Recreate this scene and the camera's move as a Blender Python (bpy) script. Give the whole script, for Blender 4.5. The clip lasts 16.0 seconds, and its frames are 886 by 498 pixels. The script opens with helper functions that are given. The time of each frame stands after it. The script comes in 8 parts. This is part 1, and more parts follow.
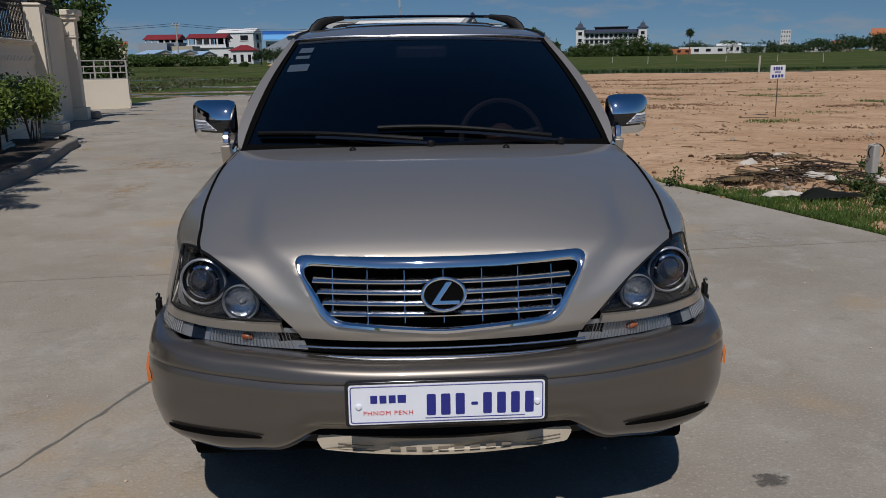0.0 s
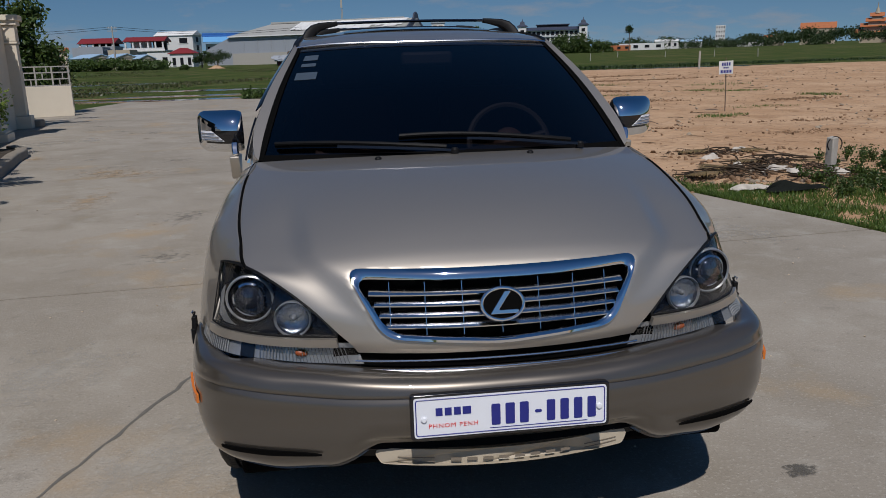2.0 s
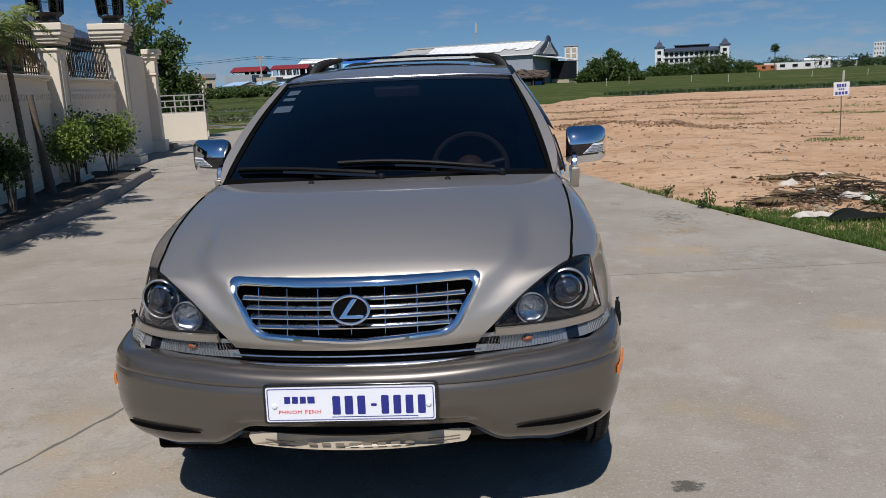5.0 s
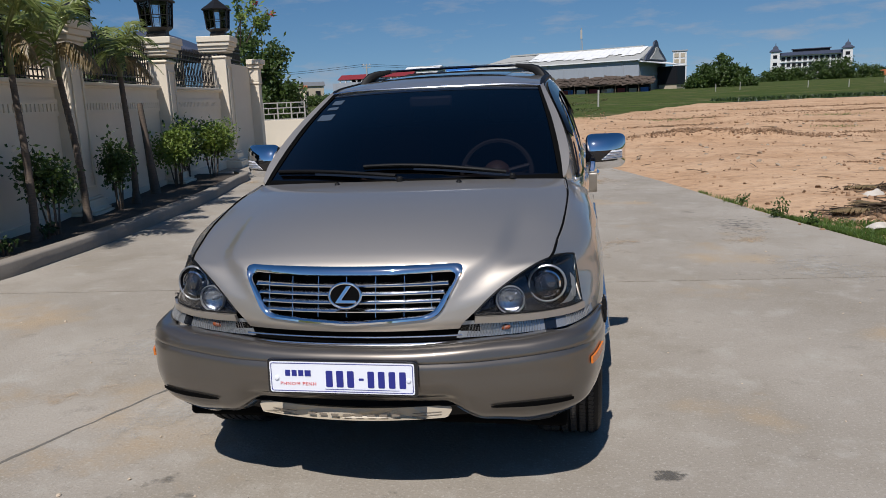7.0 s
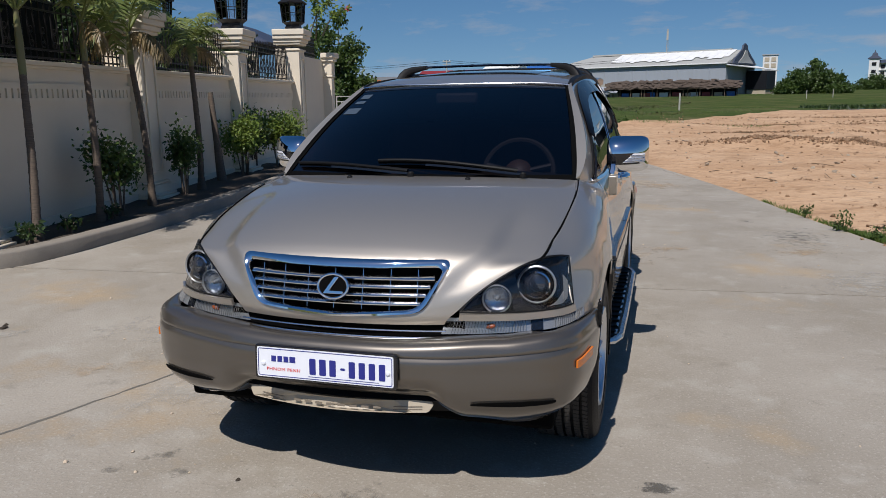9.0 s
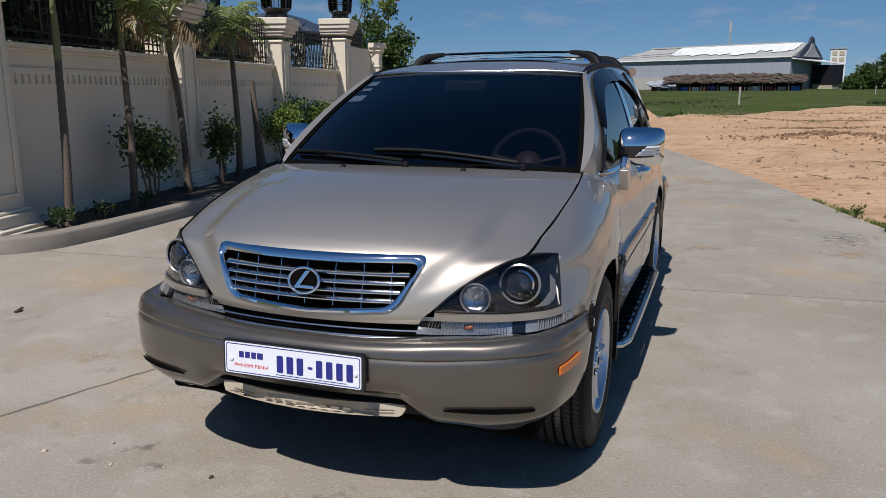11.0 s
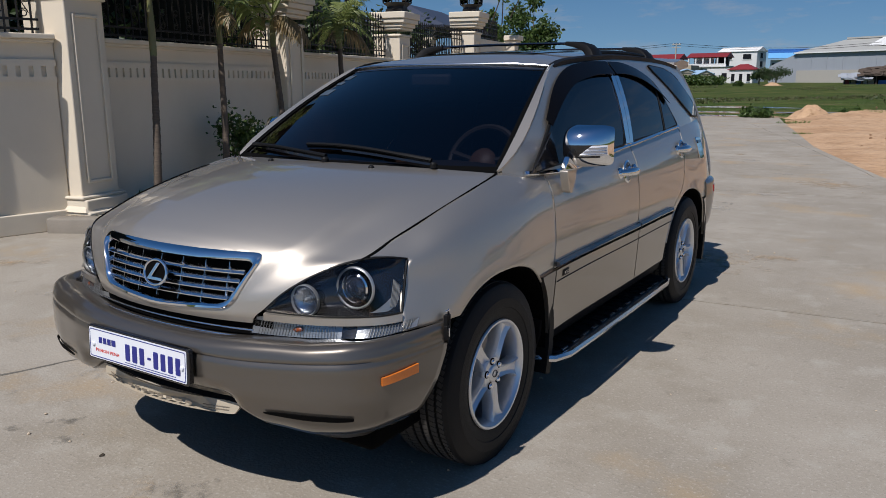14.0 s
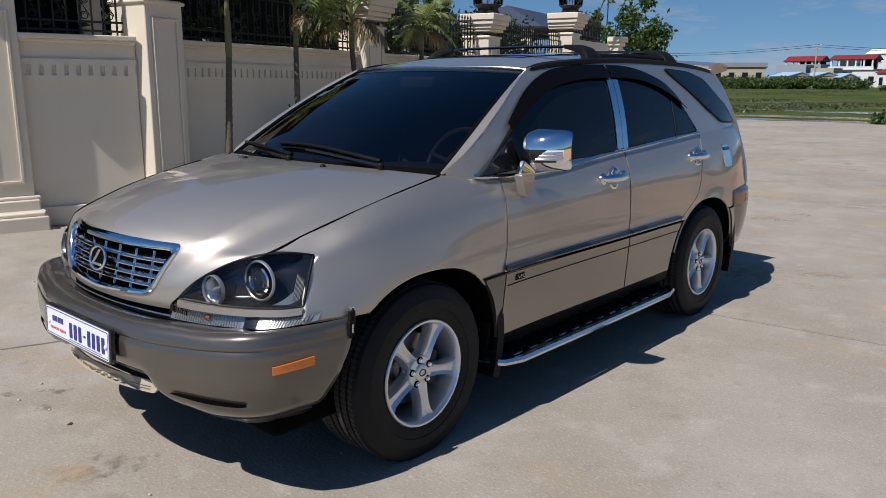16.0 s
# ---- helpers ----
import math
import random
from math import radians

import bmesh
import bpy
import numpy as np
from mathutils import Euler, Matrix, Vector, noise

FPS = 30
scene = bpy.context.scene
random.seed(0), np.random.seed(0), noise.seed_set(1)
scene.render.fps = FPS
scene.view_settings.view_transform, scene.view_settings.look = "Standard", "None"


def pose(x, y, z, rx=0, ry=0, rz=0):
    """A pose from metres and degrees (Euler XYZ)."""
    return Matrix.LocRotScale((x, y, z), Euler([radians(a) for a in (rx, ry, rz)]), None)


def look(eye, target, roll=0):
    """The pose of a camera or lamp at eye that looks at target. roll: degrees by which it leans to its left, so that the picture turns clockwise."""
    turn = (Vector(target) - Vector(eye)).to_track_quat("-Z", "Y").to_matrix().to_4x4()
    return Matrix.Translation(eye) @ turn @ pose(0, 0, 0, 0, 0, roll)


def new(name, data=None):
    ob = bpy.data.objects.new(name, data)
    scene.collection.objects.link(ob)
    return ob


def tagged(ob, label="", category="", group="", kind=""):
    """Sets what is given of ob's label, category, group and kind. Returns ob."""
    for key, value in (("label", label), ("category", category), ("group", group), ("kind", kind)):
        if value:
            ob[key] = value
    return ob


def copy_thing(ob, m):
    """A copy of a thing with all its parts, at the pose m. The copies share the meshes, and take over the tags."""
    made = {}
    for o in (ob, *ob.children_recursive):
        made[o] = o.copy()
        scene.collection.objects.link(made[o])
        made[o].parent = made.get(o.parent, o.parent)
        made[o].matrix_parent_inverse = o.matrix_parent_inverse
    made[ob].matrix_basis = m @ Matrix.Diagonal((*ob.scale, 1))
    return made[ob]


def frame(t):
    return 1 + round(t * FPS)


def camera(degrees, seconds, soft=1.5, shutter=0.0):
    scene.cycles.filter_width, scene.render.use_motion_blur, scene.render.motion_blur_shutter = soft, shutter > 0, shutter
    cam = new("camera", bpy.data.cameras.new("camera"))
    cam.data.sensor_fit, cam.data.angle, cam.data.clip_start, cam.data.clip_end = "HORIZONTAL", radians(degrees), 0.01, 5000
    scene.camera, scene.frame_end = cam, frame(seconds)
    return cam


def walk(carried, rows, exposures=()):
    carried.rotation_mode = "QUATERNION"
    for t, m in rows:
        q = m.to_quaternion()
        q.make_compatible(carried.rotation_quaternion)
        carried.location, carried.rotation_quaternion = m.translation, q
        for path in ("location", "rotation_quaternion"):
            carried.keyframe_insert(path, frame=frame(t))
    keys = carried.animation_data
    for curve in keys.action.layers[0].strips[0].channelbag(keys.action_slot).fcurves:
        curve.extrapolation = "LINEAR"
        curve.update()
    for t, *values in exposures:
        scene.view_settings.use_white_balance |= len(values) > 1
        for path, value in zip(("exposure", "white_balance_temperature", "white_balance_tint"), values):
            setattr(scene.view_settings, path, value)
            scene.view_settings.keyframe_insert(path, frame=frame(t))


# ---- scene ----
cam = camera(60.0, 16.0, soft=0.55)
PATH = [
    (0, (-0.103, -1.873, 1.419), (-0.002, 0.067, 0.942), -0.7),
    (0.5, (-0.192, -1.839, 1.432), (-0.057, 0.098, 0.951), -1.1),
    (1, (-0.358, -1.816, 1.45), (-0.171, 0.115, 0.965), -1.5),
    (1.5, (-0.422, -1.822, 1.452), (-0.197, 0.105, 0.968), -1.7),
    (2, (-0.389, -1.838, 1.452), (-0.157, 0.09, 0.971), -1.6),
    (2.5, (-0.275, -1.841, 1.452), (-0.069, 0.09, 0.975), -1.6),
    (3, (-0.125, -1.869, 1.457), (0.037, 0.068, 0.987), -1.6),
    (5.5, (0.513, -2.234, 1.474), (0.338, -0.282, 1.077), -2.6),
    (6, (0.603, -2.278, 1.469), (0.36, -0.33, 1.084), -2.8),
    (6.5, (0.706, -2.354, 1.458), (0.406, -0.414, 1.077), -2.7),
    (7, (0.821, -2.405, 1.474), (0.461, -0.476, 1.088), -2.5),
    (7.5, (0.962, -2.391, 1.483), (0.542, -0.474, 1.1), -1.8),
    (8, (1.071, -2.379, 1.476), (0.598, -0.474, 1.096), -1.2),
    (8.5, (1.095, -2.366, 1.473), (0.582, -0.471, 1.09), -1.0),
    (9, (1.11, -2.345, 1.462), (0.567, -0.46, 1.075), -0.8),
    (11.5, (1.448, -2.028, 1.437), (0.724, -0.209, 1.028), -0.3),
    (12, (1.644, -1.951, 1.448), (0.855, -0.16, 1.038), -0.3),
    (12.5, (1.824, -1.9, 1.462), (0.971, -0.138, 1.051), -0.0),
    (13, (1.944, -1.78, 1.437), (1.028, -0.05, 1.023), -0.1),
    (13.5, (2.059, -1.63, 1.442), (1.08, 0.063, 1.022), -0.2),
    (14, (2.203, -1.54, 1.44), (1.155, 0.111, 1.018), -0.2),
    (14.5, (2.456, -1.441, 1.456), (1.337, 0.162, 1.035), 0.0),
    (15, (2.592, -1.353, 1.446), (1.404, 0.199, 1.024), 0.2),
    (15.5, (2.695, -1.224, 1.431), (1.448, 0.282, 1.01), 0.2),
    (16, (2.804, -1.152, 1.449), (1.512, 0.316, 1.029), 0.3),
]
walk(cam, [(t, look(eye, target, roll)) for t, eye, target, roll in PATH],
     [(0.0, -0.63, 6350, 13), (3.0, -0.60, 6350, 13), (5.5, -0.07, 6350, 13), (9.0, -0.10, 6350, 13), (12.5, -0.12, 6350, 13), (14.0, -0.17, 6350, 13), (15.0, 0.13, 6350, 13), (16.0, 0.04, 6350, 13)])

# ---------------------------------------------------------------- light
SUN_ELEV, SUN_ROT = radians(53.6), radians(184.5)
world = bpy.data.worlds.new("sky_world")
scene.world = world
world.use_nodes = True
wn, wl = world.node_tree.nodes, world.node_tree.links
wn.clear()
w_out = wn.new("ShaderNodeOutputWorld")
w_bg = wn.new("ShaderNodeBackground")
w_bg.inputs["Strength"].default_value = 0.073
w_sky = wn.new("ShaderNodeTexSky")
w_sky.sky_type = "NISHITA"
w_sky.sun_disc = False
w_sky.sun_elevation, w_sky.sun_rotation = SUN_ELEV, SUN_ROT
w_sky.air_density, w_sky.dust_density, w_sky.ozone_density = 1.0, 0.2, 2.6
# thin clouds that drift over the lower sky all round
w_co = wn.new("ShaderNodeTexCoord")
w_map = wn.new("ShaderNodeMapping")
w_map.inputs["Scale"].default_value = (3.0, 3.0, 13.0)
w_noise = wn.new("ShaderNodeTexNoise")
w_noise.inputs["Scale"].default_value = 3.4
w_noise.inputs["Detail"].default_value = 7
w_noise.inputs["Roughness"].default_value = 0.62
w_ramp = wn.new("ShaderNodeValToRGB")
w_ramp.color_ramp.elements[0].position, w_ramp.color_ramp.elements[0].color = 0.52, (0, 0, 0, 1)
w_ramp.color_ramp.elements[1].position, w_ramp.color_ramp.elements[1].color = 0.74, (0.8, 0.8, 0.8, 1)
w_mix = wn.new("ShaderNodeMixRGB")
w_mix.inputs["Color2"].default_value = (5.0, 5.4, 6.0, 1)
w_lift = wn.new("ShaderNodeVectorMath")
w_lift.operation = "MULTIPLY_ADD"
w_lift.inputs[1].default_value, w_lift.inputs[2].default_value = (1, 1, 0.9), (0, 0, 0.10)
wl.new(w_co.outputs["Generated"], w_lift.inputs[0])
wl.new(w_lift.outputs["Vector"], w_sky.inputs["Vector"])
wl.new(w_co.outputs["Generated"], w_map.inputs["Vector"])
wl.new(w_map.outputs["Vector"], w_noise.inputs["Vector"])
wl.new(w_noise.outputs["Fac"], w_ramp.inputs["Fac"])
w_sep = wn.new("ShaderNodeSeparateXYZ")
w_low = wn.new("ShaderNodeMapRange")
w_low.inputs["From Min"].default_value, w_low.inputs["From Max"].default_value = 0.02, 0.30
w_low.inputs["To Min"].default_value, w_low.inputs["To Max"].default_value = 1.0, 0.0
w_amount = wn.new("ShaderNodeMath")
w_amount.operation = "MULTIPLY"
wl.new(w_co.outputs["Generated"], w_sep.inputs[0])
wl.new(w_sep.outputs["Z"], w_low.inputs["Value"])
wl.new(w_ramp.outputs["Color"], w_amount.inputs[0])
wl.new(w_low.outputs["Result"], w_amount.inputs[1])
wl.new(w_amount.outputs["Value"], w_mix.inputs["Fac"])
w_sat = wn.new("ShaderNodeHueSaturation")
w_sat.inputs["Saturation"].default_value = 1.28
w_sat.inputs["Hue"].default_value = 0.5
wl.new(w_sky.outputs["Color"], w_sat.inputs["Color"])
wl.new(w_sat.outputs["Color"], w_mix.inputs["Color1"])
wl.new(w_mix.outputs["Color"], w_bg.inputs["Color"])
wl.new(w_bg.outputs["Background"], w_out.inputs["Surface"])

sun_data = bpy.data.lights.new("sun", "SUN")
sun_data.energy, sun_data.angle, sun_data.color = 5.0, radians(0.55), (1.0, 0.962, 0.905)
sun = new("sun", sun_data)
sun_dir = Vector((math.sin(SUN_ROT) * math.cos(SUN_ELEV), math.cos(SUN_ROT) * math.cos(SUN_ELEV), math.sin(SUN_ELEV)))
sun.matrix_world = look(sun_dir * 60, (0, 0, 0))


# ---------------------------------------------------------------- materials
def material(name, color, rough=0.6, metal=0.0, var=0.0, scale=8.0, var2=0.0, scale2=0.7, bump=0.0, bump_scale=60.0,
             coat=0.0, spec=0.5, tint=None, per_object=0.0, stretch=(1, 1, 1), coat_ior=1.5):
    """A painted, cast or grown surface: two scales of colour change, fine relief, gloss."""
    m = bpy.data.materials.new(name)
    m.use_nodes = True
    n, l = m.node_tree.nodes, m.node_tree.links
    b = n["Principled BSDF"]
    b.inputs["Roughness"].default_value = rough
    b.inputs["Metallic"].default_value = metal
    b.inputs["Specular IOR Level"].default_value = spec
    if coat:
        b.inputs["Coat Weight"].default_value = coat
        b.inputs["Coat Roughness"].default_value = 0.03
        b.inputs["Coat IOR"].default_value = coat_ior
    co = n.new("ShaderNodeTexCoord")
    mp = n.new("ShaderNodeMapping")
    mp.inputs["Scale"].default_value = stretch
    l.new(co.outputs["Object"], mp.inputs["Vector"])
    last = None
    rgb = n.new("ShaderNodeRGB")
    rgb.outputs[0].default_value = (*color, 1)
    last = rgb.outputs[0]
    other = tint if tint else tuple(c * 0.55 for c in color)
    for amount, size, low, high in ((var, scale, 0.35, 0.7), (var2, scale2, 0.38, 0.68)):
        if amount:
            t = n.new("ShaderNodeTexNoise")
            t.inputs["Scale"].default_value = size
            t.inputs["Detail"].default_value = 6
            t.inputs["Roughness"].default_value = 0.6
            l.new(mp.outputs["Vector"], t.inputs["Vector"])
            r = n.new("ShaderNodeMapRange")
            r.inputs["From Min"].default_value, r.inputs["From Max"].default_value = low, high
            r.inputs["To Max"].default_value = amount
            l.new(t.outputs["Fac"], r.inputs["Value"])
            mix = n.new("ShaderNodeMixRGB")
            mix.inputs["Color2"].default_value = (*other, 1)
            l.new(r.outputs["Result"], mix.inputs["Fac"])
            l.new(last, mix.inputs["Color1"])
            last = mix.outputs["Color"]
    if per_object:
        info = n.new("ShaderNodeObjectInfo")
        r = n.new("ShaderNodeMapRange")
        r.inputs["To Min"].default_value, r.inputs["To Max"].default_value = 1 - per_object, 1 + per_object
        l.new(info.outputs["Random"], r.inputs["Value"])
        hsv = n.new("ShaderNodeHueSaturation")
        l.new(r.outputs["Result"], hsv.inputs["Value"])
        l.new(last, hsv.inputs["Color"])
        last = hsv.outputs["Color"]
    l.new(last, b.inputs["Base Color"])
    if bump:
        t = n.new("ShaderNodeTexNoise")
        t.inputs["Scale"].default_value = bump_scale
        t.inputs["Detail"].default_value = 5
        l.new(mp.outputs["Vector"], t.inputs["Vector"])
        bp = n.new("ShaderNodeBump")
        bp.inputs["Strength"].default_value = bump
        bp.inputs["Distance"].default_value = 0.01
        l.new(t.outputs["Fac"], bp.inputs["Height"])
        l.new(bp.outputs["Normal"], b.inputs["Normal"])
    return m


def leaf_material(name, color, other, rough=0.45):
    """Leaves: colour varies leaf by leaf, and some light passes through."""
    m = bpy.data.materials.new(name)
    m.use_nodes = True
    n, l = m.node_tree.nodes, m.node_tree.links
    b, out = n["Principled BSDF"], n["Material Output"]
    geo = n.new("ShaderNodeNewGeometry")
    ramp = n.new("ShaderNodeMixRGB")
    ramp.inputs["Color1"].default_value, ramp.inputs["Color2"].default_value = (*color, 1), (*other, 1)
    l.new(geo.outputs["Random Per Island"], ramp.inputs["Fac"])
    l.new(ramp.outputs["Color"], b.inputs["Base Color"])
    b.inputs["Roughness"].default_value = rough
    tr = n.new("ShaderNodeBsdfTranslucent")
    l.new(ramp.outputs["Color"], tr.inputs["Color"])
    mix = n.new("ShaderNodeMixShader")
    mix.inputs["Fac"].default_value = 0.35
    l.new(b.outputs["BSDF"], mix.inputs[1])
    l.new(tr.outputs["BSDF"], mix.inputs[2])
    l.new(mix.outputs["Shader"], out.inputs["Surface"])
    return m


def glass_material(name, tint, ior=1.5, gloss_rough=0.0):
    """A clear or tinted pane: light passes with its tint, gloss grows towards grazing."""
    m = bpy.data.materials.new(name)
    m.use_nodes = True
    n, l = m.node_tree.nodes, m.node_tree.links
    n.remove(n["Principled BSDF"])
    out = n["Material Output"]
    tr = n.new("ShaderNodeBsdfTransparent")
    tr.inputs["Color"].default_value = (*tint, 1)
    gl = n.new("ShaderNodeBsdfGlossy")
    gl.inputs["Roughness"].default_value = gloss_rough
    fr = n.new("ShaderNodeFresnel")
    fr.inputs["IOR"].default_value = ior
    mix = n.new("ShaderNodeMixShader")
    l.new(fr.outputs["Fac"], mix.inputs["Fac"])
    l.new(tr.outputs["BSDF"], mix.inputs[1])
    l.new(gl.outputs["BSDF"], mix.inputs[2])
    l.new(mix.outputs["Shader"], out.inputs["Surface"])
    return m


M = {}
M["paint"] = material("champagne_paint", (0.49, 0.447, 0.388), 0.48, 0.86, var=0.10, scale=900, tint=(0.43, 0.39, 0.34), var2=0.05, scale2=1.5, coat=1.0, coat_ior=1.6)
M["taupe"] = material("taupe_paint", (0.122, 0.107, 0.090), 0.34, 0.66, var=0.10, scale=700, tint=(0.095, 0.084, 0.070), var2=0.10, scale2=2.0, coat=0.9, coat_ior=1.6)
M["cladding"] = material("cladding_paint", (0.225, 0.20, 0.17), 0.28, 0.9, var=0.10, scale=700, tint=(0.22, 0.196, 0.168), var2=0.10, scale2=2.0, coat=0.9, coat_ior=1.6)
M["chrome"] = material("chrome", (0.82, 0.83, 0.85), 0.045, 1.0, var=0.03, scale=30)
M["blade_chrome"] = material("brushed_chrome", (0.80, 0.81, 0.83), 0.13, 1.0, var=0.05, scale=40)
M["satin"] = material("satin_alloy", (0.66, 0.67, 0.70), 0.24, 1.0, var=0.05, scale=60, bump=0.02, bump_scale=200)
M["wheel_silver"] = material("wheel_silver", (0.72, 0.73, 0.75), 0.30, 0.72, var=0.10, scale=40, tint=(0.50, 0.50, 0.51), coat=0.4)
M["black"] = material("black_plastic", (0.008, 0.008, 0.0085), 0.5, var=0.3, scale=60, spec=0.14, bump=0.05, bump_scale=300)
M["gloss_black"] = material("gloss_black", (0.008, 0.008, 0.010), 0.12, var=0.2, scale=40, coat=0.5)
# near-black for trim; in slots and recesses the colour stands for deep shade
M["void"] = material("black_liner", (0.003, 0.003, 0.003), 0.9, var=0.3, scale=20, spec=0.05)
M["tread_rubber"] = material("dusty_tread", (0.060, 0.056, 0.051), 0.85, var=0.4, scale=60, spec=0.2, tint=(0.028, 0.026, 0.024), bump=0.2, bump_scale=200)
M["rubber"] = material("tyre_rubber", (0.012, 0.0115, 0.0115), 0.55, var=0.5, scale=14, spec=0.18, tint=(0.018, 0.017, 0.016), bump=0.15, bump_scale=220)
M["visor"] = material("smoked_visor", (0.004, 0.004, 0.005), 0.10, var=0.2, scale=40, spec=0.04)
M["side_glass"] = material("dark_window_film", (0.004, 0.005, 0.006), 0.012, var=0.1, scale=3, spec=0.34)
M["windshield"] = glass_material("tinted_glass", (0.10, 0.10, 0.125), 1.66)
M["lens"] = glass_material("clear_lens", (0.86, 0.88, 0.90))
M["lamp_dark"] = material("lamp_housing", (0.010, 0.012, 0.017), 0.22, 0.3, var=0.2, scale=40, coat=0.6)
M["bowl_silver"] = material("fluted_bowl", (0.62, 0.67, 0.75), 0.12, 1.0, var=0.6, scale=70, tint=(0.16, 0.18, 0.21), stretch=(6, 1, 1), bump=0.3, bump_scale=60)
M["orb"] = material("projector_lens", (0.02, 0.024, 0.035), 0.02, 0.0, var=0.2, scale=30, spec=1.0, coat=1.0)
M["amber"] = material("amber_plastic", (0.62, 0.17, 0.02), 0.25, var=0.25, scale=140, tint=(0.42, 0.08, 0.01), coat=0.5, bump=0.1, bump_scale=160)
M["red_lamp"] = material("red_lamp", (0.35, 0.01, 0.01), 0.15, var=0.2, scale=60, coat=0.6)
M["plate_white"] = material("plate_white", (0.74, 0.76, 0.80), 0.38, var=0.06, scale=30, bump=0.02, bump_scale=60)
M["plate_blue"] = material("plate_blue", (0.02, 0.025, 0.20), 0.4, var=0.1, scale=60)
M["plate_red"] = material("plate_red", (0.62, 0.05, 0.04), 0.45, var=0.1, scale=60)
M["bulb_amber"] = material("bulb_amber", (0.30, 0.07, 0.02), 0.35, var=0.3, scale=200)
M["beige"] = material("beige_strip", (0.40, 0.345, 0.26), 0.5, var=0.15, scale=40, var2=0.2, scale2=6, tint=(0.36, 0.30, 0.22))
M["leather"] = material("brown_leather", (0.11, 0.062, 0.042), 0.5, var=0.25, scale=25, bump=0.1, bump_scale=120)
M["dash"] = material("dark_dash", (0.035, 0.03, 0.03), 0.65, var=0.2, scale=30, bump=0.08, bump_scale=200)
M["wheel_rim_grey"] = material("grey_vinyl", (0.045, 0.038, 0.034), 0.5, var=0.15, scale=30)
M["white_plastic"] = material("white_lamp_plastic", (0.72, 0.73, 0.75), 0.2, var=0.05, scale=80, coat=0.5)
M["sticker"] = material("sticker_paper", (0.045, 0.062, 0.082), 0.5, var=0.6, scale=70, tint=(0.06, 0.09, 0.13))
M["lamp_silver"] = material("lamp_silver", (0.46, 0.47, 0.48), 0.28, 0.7, var=0.25, scale=90, tint=(0.36, 0.36, 0.37), bump=0.1, bump_scale=150)
M["dark_strip"] = material("dark_moulding", (0.030, 0.031, 0.036), 0.16, 0.2, var=0.15, scale=60, coat=0.4)
M["roof_grey"] = material("grey_roof", (0.15, 0.155, 0.16), 0.7, var=0.2, scale=0.4)
M["mark_brown"] = material("brown_print", (0.16, 0.13, 0.095), 0.6, var=0.3, scale=50)
M["lamp_grey"] = material("lamp_grey", (0.17, 0.175, 0.18), 0.5, 0.15, var=0.3, scale=80, tint=(0.09, 0.09, 0.095), bump=0.1, bump_scale=150)
M["disc"] = material("brake_disc", (0.30, 0.29, 0.28), 0.35, 1.0, var=0.3, scale=40)


# ---------------------------------------------------------------- mesh helpers
def spline(*keys):
    """A smooth curve through keys (t, value or values), as a function of t."""
    ts = np.array([k[0] for k in keys], float)
    vs = np.array([np.atleast_1d(k[1]) for k in keys], float)
    h = np.diff(ts)
    slopes = np.diff(vs, axis=0) / h[:, None]
    m = np.empty_like(vs)
    m[0], m[-1] = slopes[0], slopes[-1]
    m[1:-1] = (slopes[:-1] * h[1:, None] + slopes[1:] * h[:-1, None]) / (h[:-1] + h[1:])[:, None]
    if len(ts) > 2:
        m[0], m[-1] = 1.5 * slopes[0] - 0.5 * m[1], 1.5 * slopes[-1] - 0.5 * m[-2]

    def at(t):
        t = min(max(float(t), ts[0]), ts[-1])
        i = min(int(np.searchsorted(ts, t, "right")) - 1, len(h) - 1)
        s = (t - ts[i]) / h[i]
        a, b = 2 * s**3 - 3 * s**2 + 1, s**3 - 2 * s**2 + s
        v = a * vs[i] + b * h[i] * m[i] + (1 - a) * vs[i + 1] + (s**3 - s**2) * h[i] * m[i + 1]
        return v if len(v) > 1 else float(v[0])

    return at


def sheet(fn, nu, nv, flip=False, wrap=False):
    """A grid surface of fn(u, v), with u and v from 0 to 1: vertices and quads."""
    v = [tuple(fn(i / nu, j / nv)) for i in range(nu + (0 if wrap else 1)) for j in range(nv + 1)]
    n, f = nv + 1, []
    rows = nu + (0 if wrap else 1)
    for i in range(nu):
        k = (i + 1) % rows
        for j in range(nv):
            q = (i * n + j, k * n + j, k * n + j + 1, i * n + j + 1)
            f.append(q[::-1] if flip else q)
    return v, f


def both(*items):
    """Joins pieces of one mesh."""
    v, f = [], []
    for a, b in items:
        o = len(v)
        v.extend(a)
        f.extend(tuple(i + o for i in q) for q in b)
    return v, f


def moved(item, m):
    return [tuple(m @ Vector(p)) for p in item[0]], item[1]


def mirrored(item):
    return [(-p[0], p[1], p[2]) for p in item[0]], [q[::-1] for q in item[1]]


def box(cx, cy, cz, sx, sy, sz):
    v = [(cx + sx / 2 * a, cy + sy / 2 * b, cz + sz / 2 * c) for a in (-1, 1) for b in (-1, 1) for c in (-1, 1)]
    return v, [(0, 1, 3, 2), (4, 6, 7, 5), (0, 4, 5, 1), (2, 3, 7, 6), (0, 2, 6, 4), (1, 5, 7, 3)]


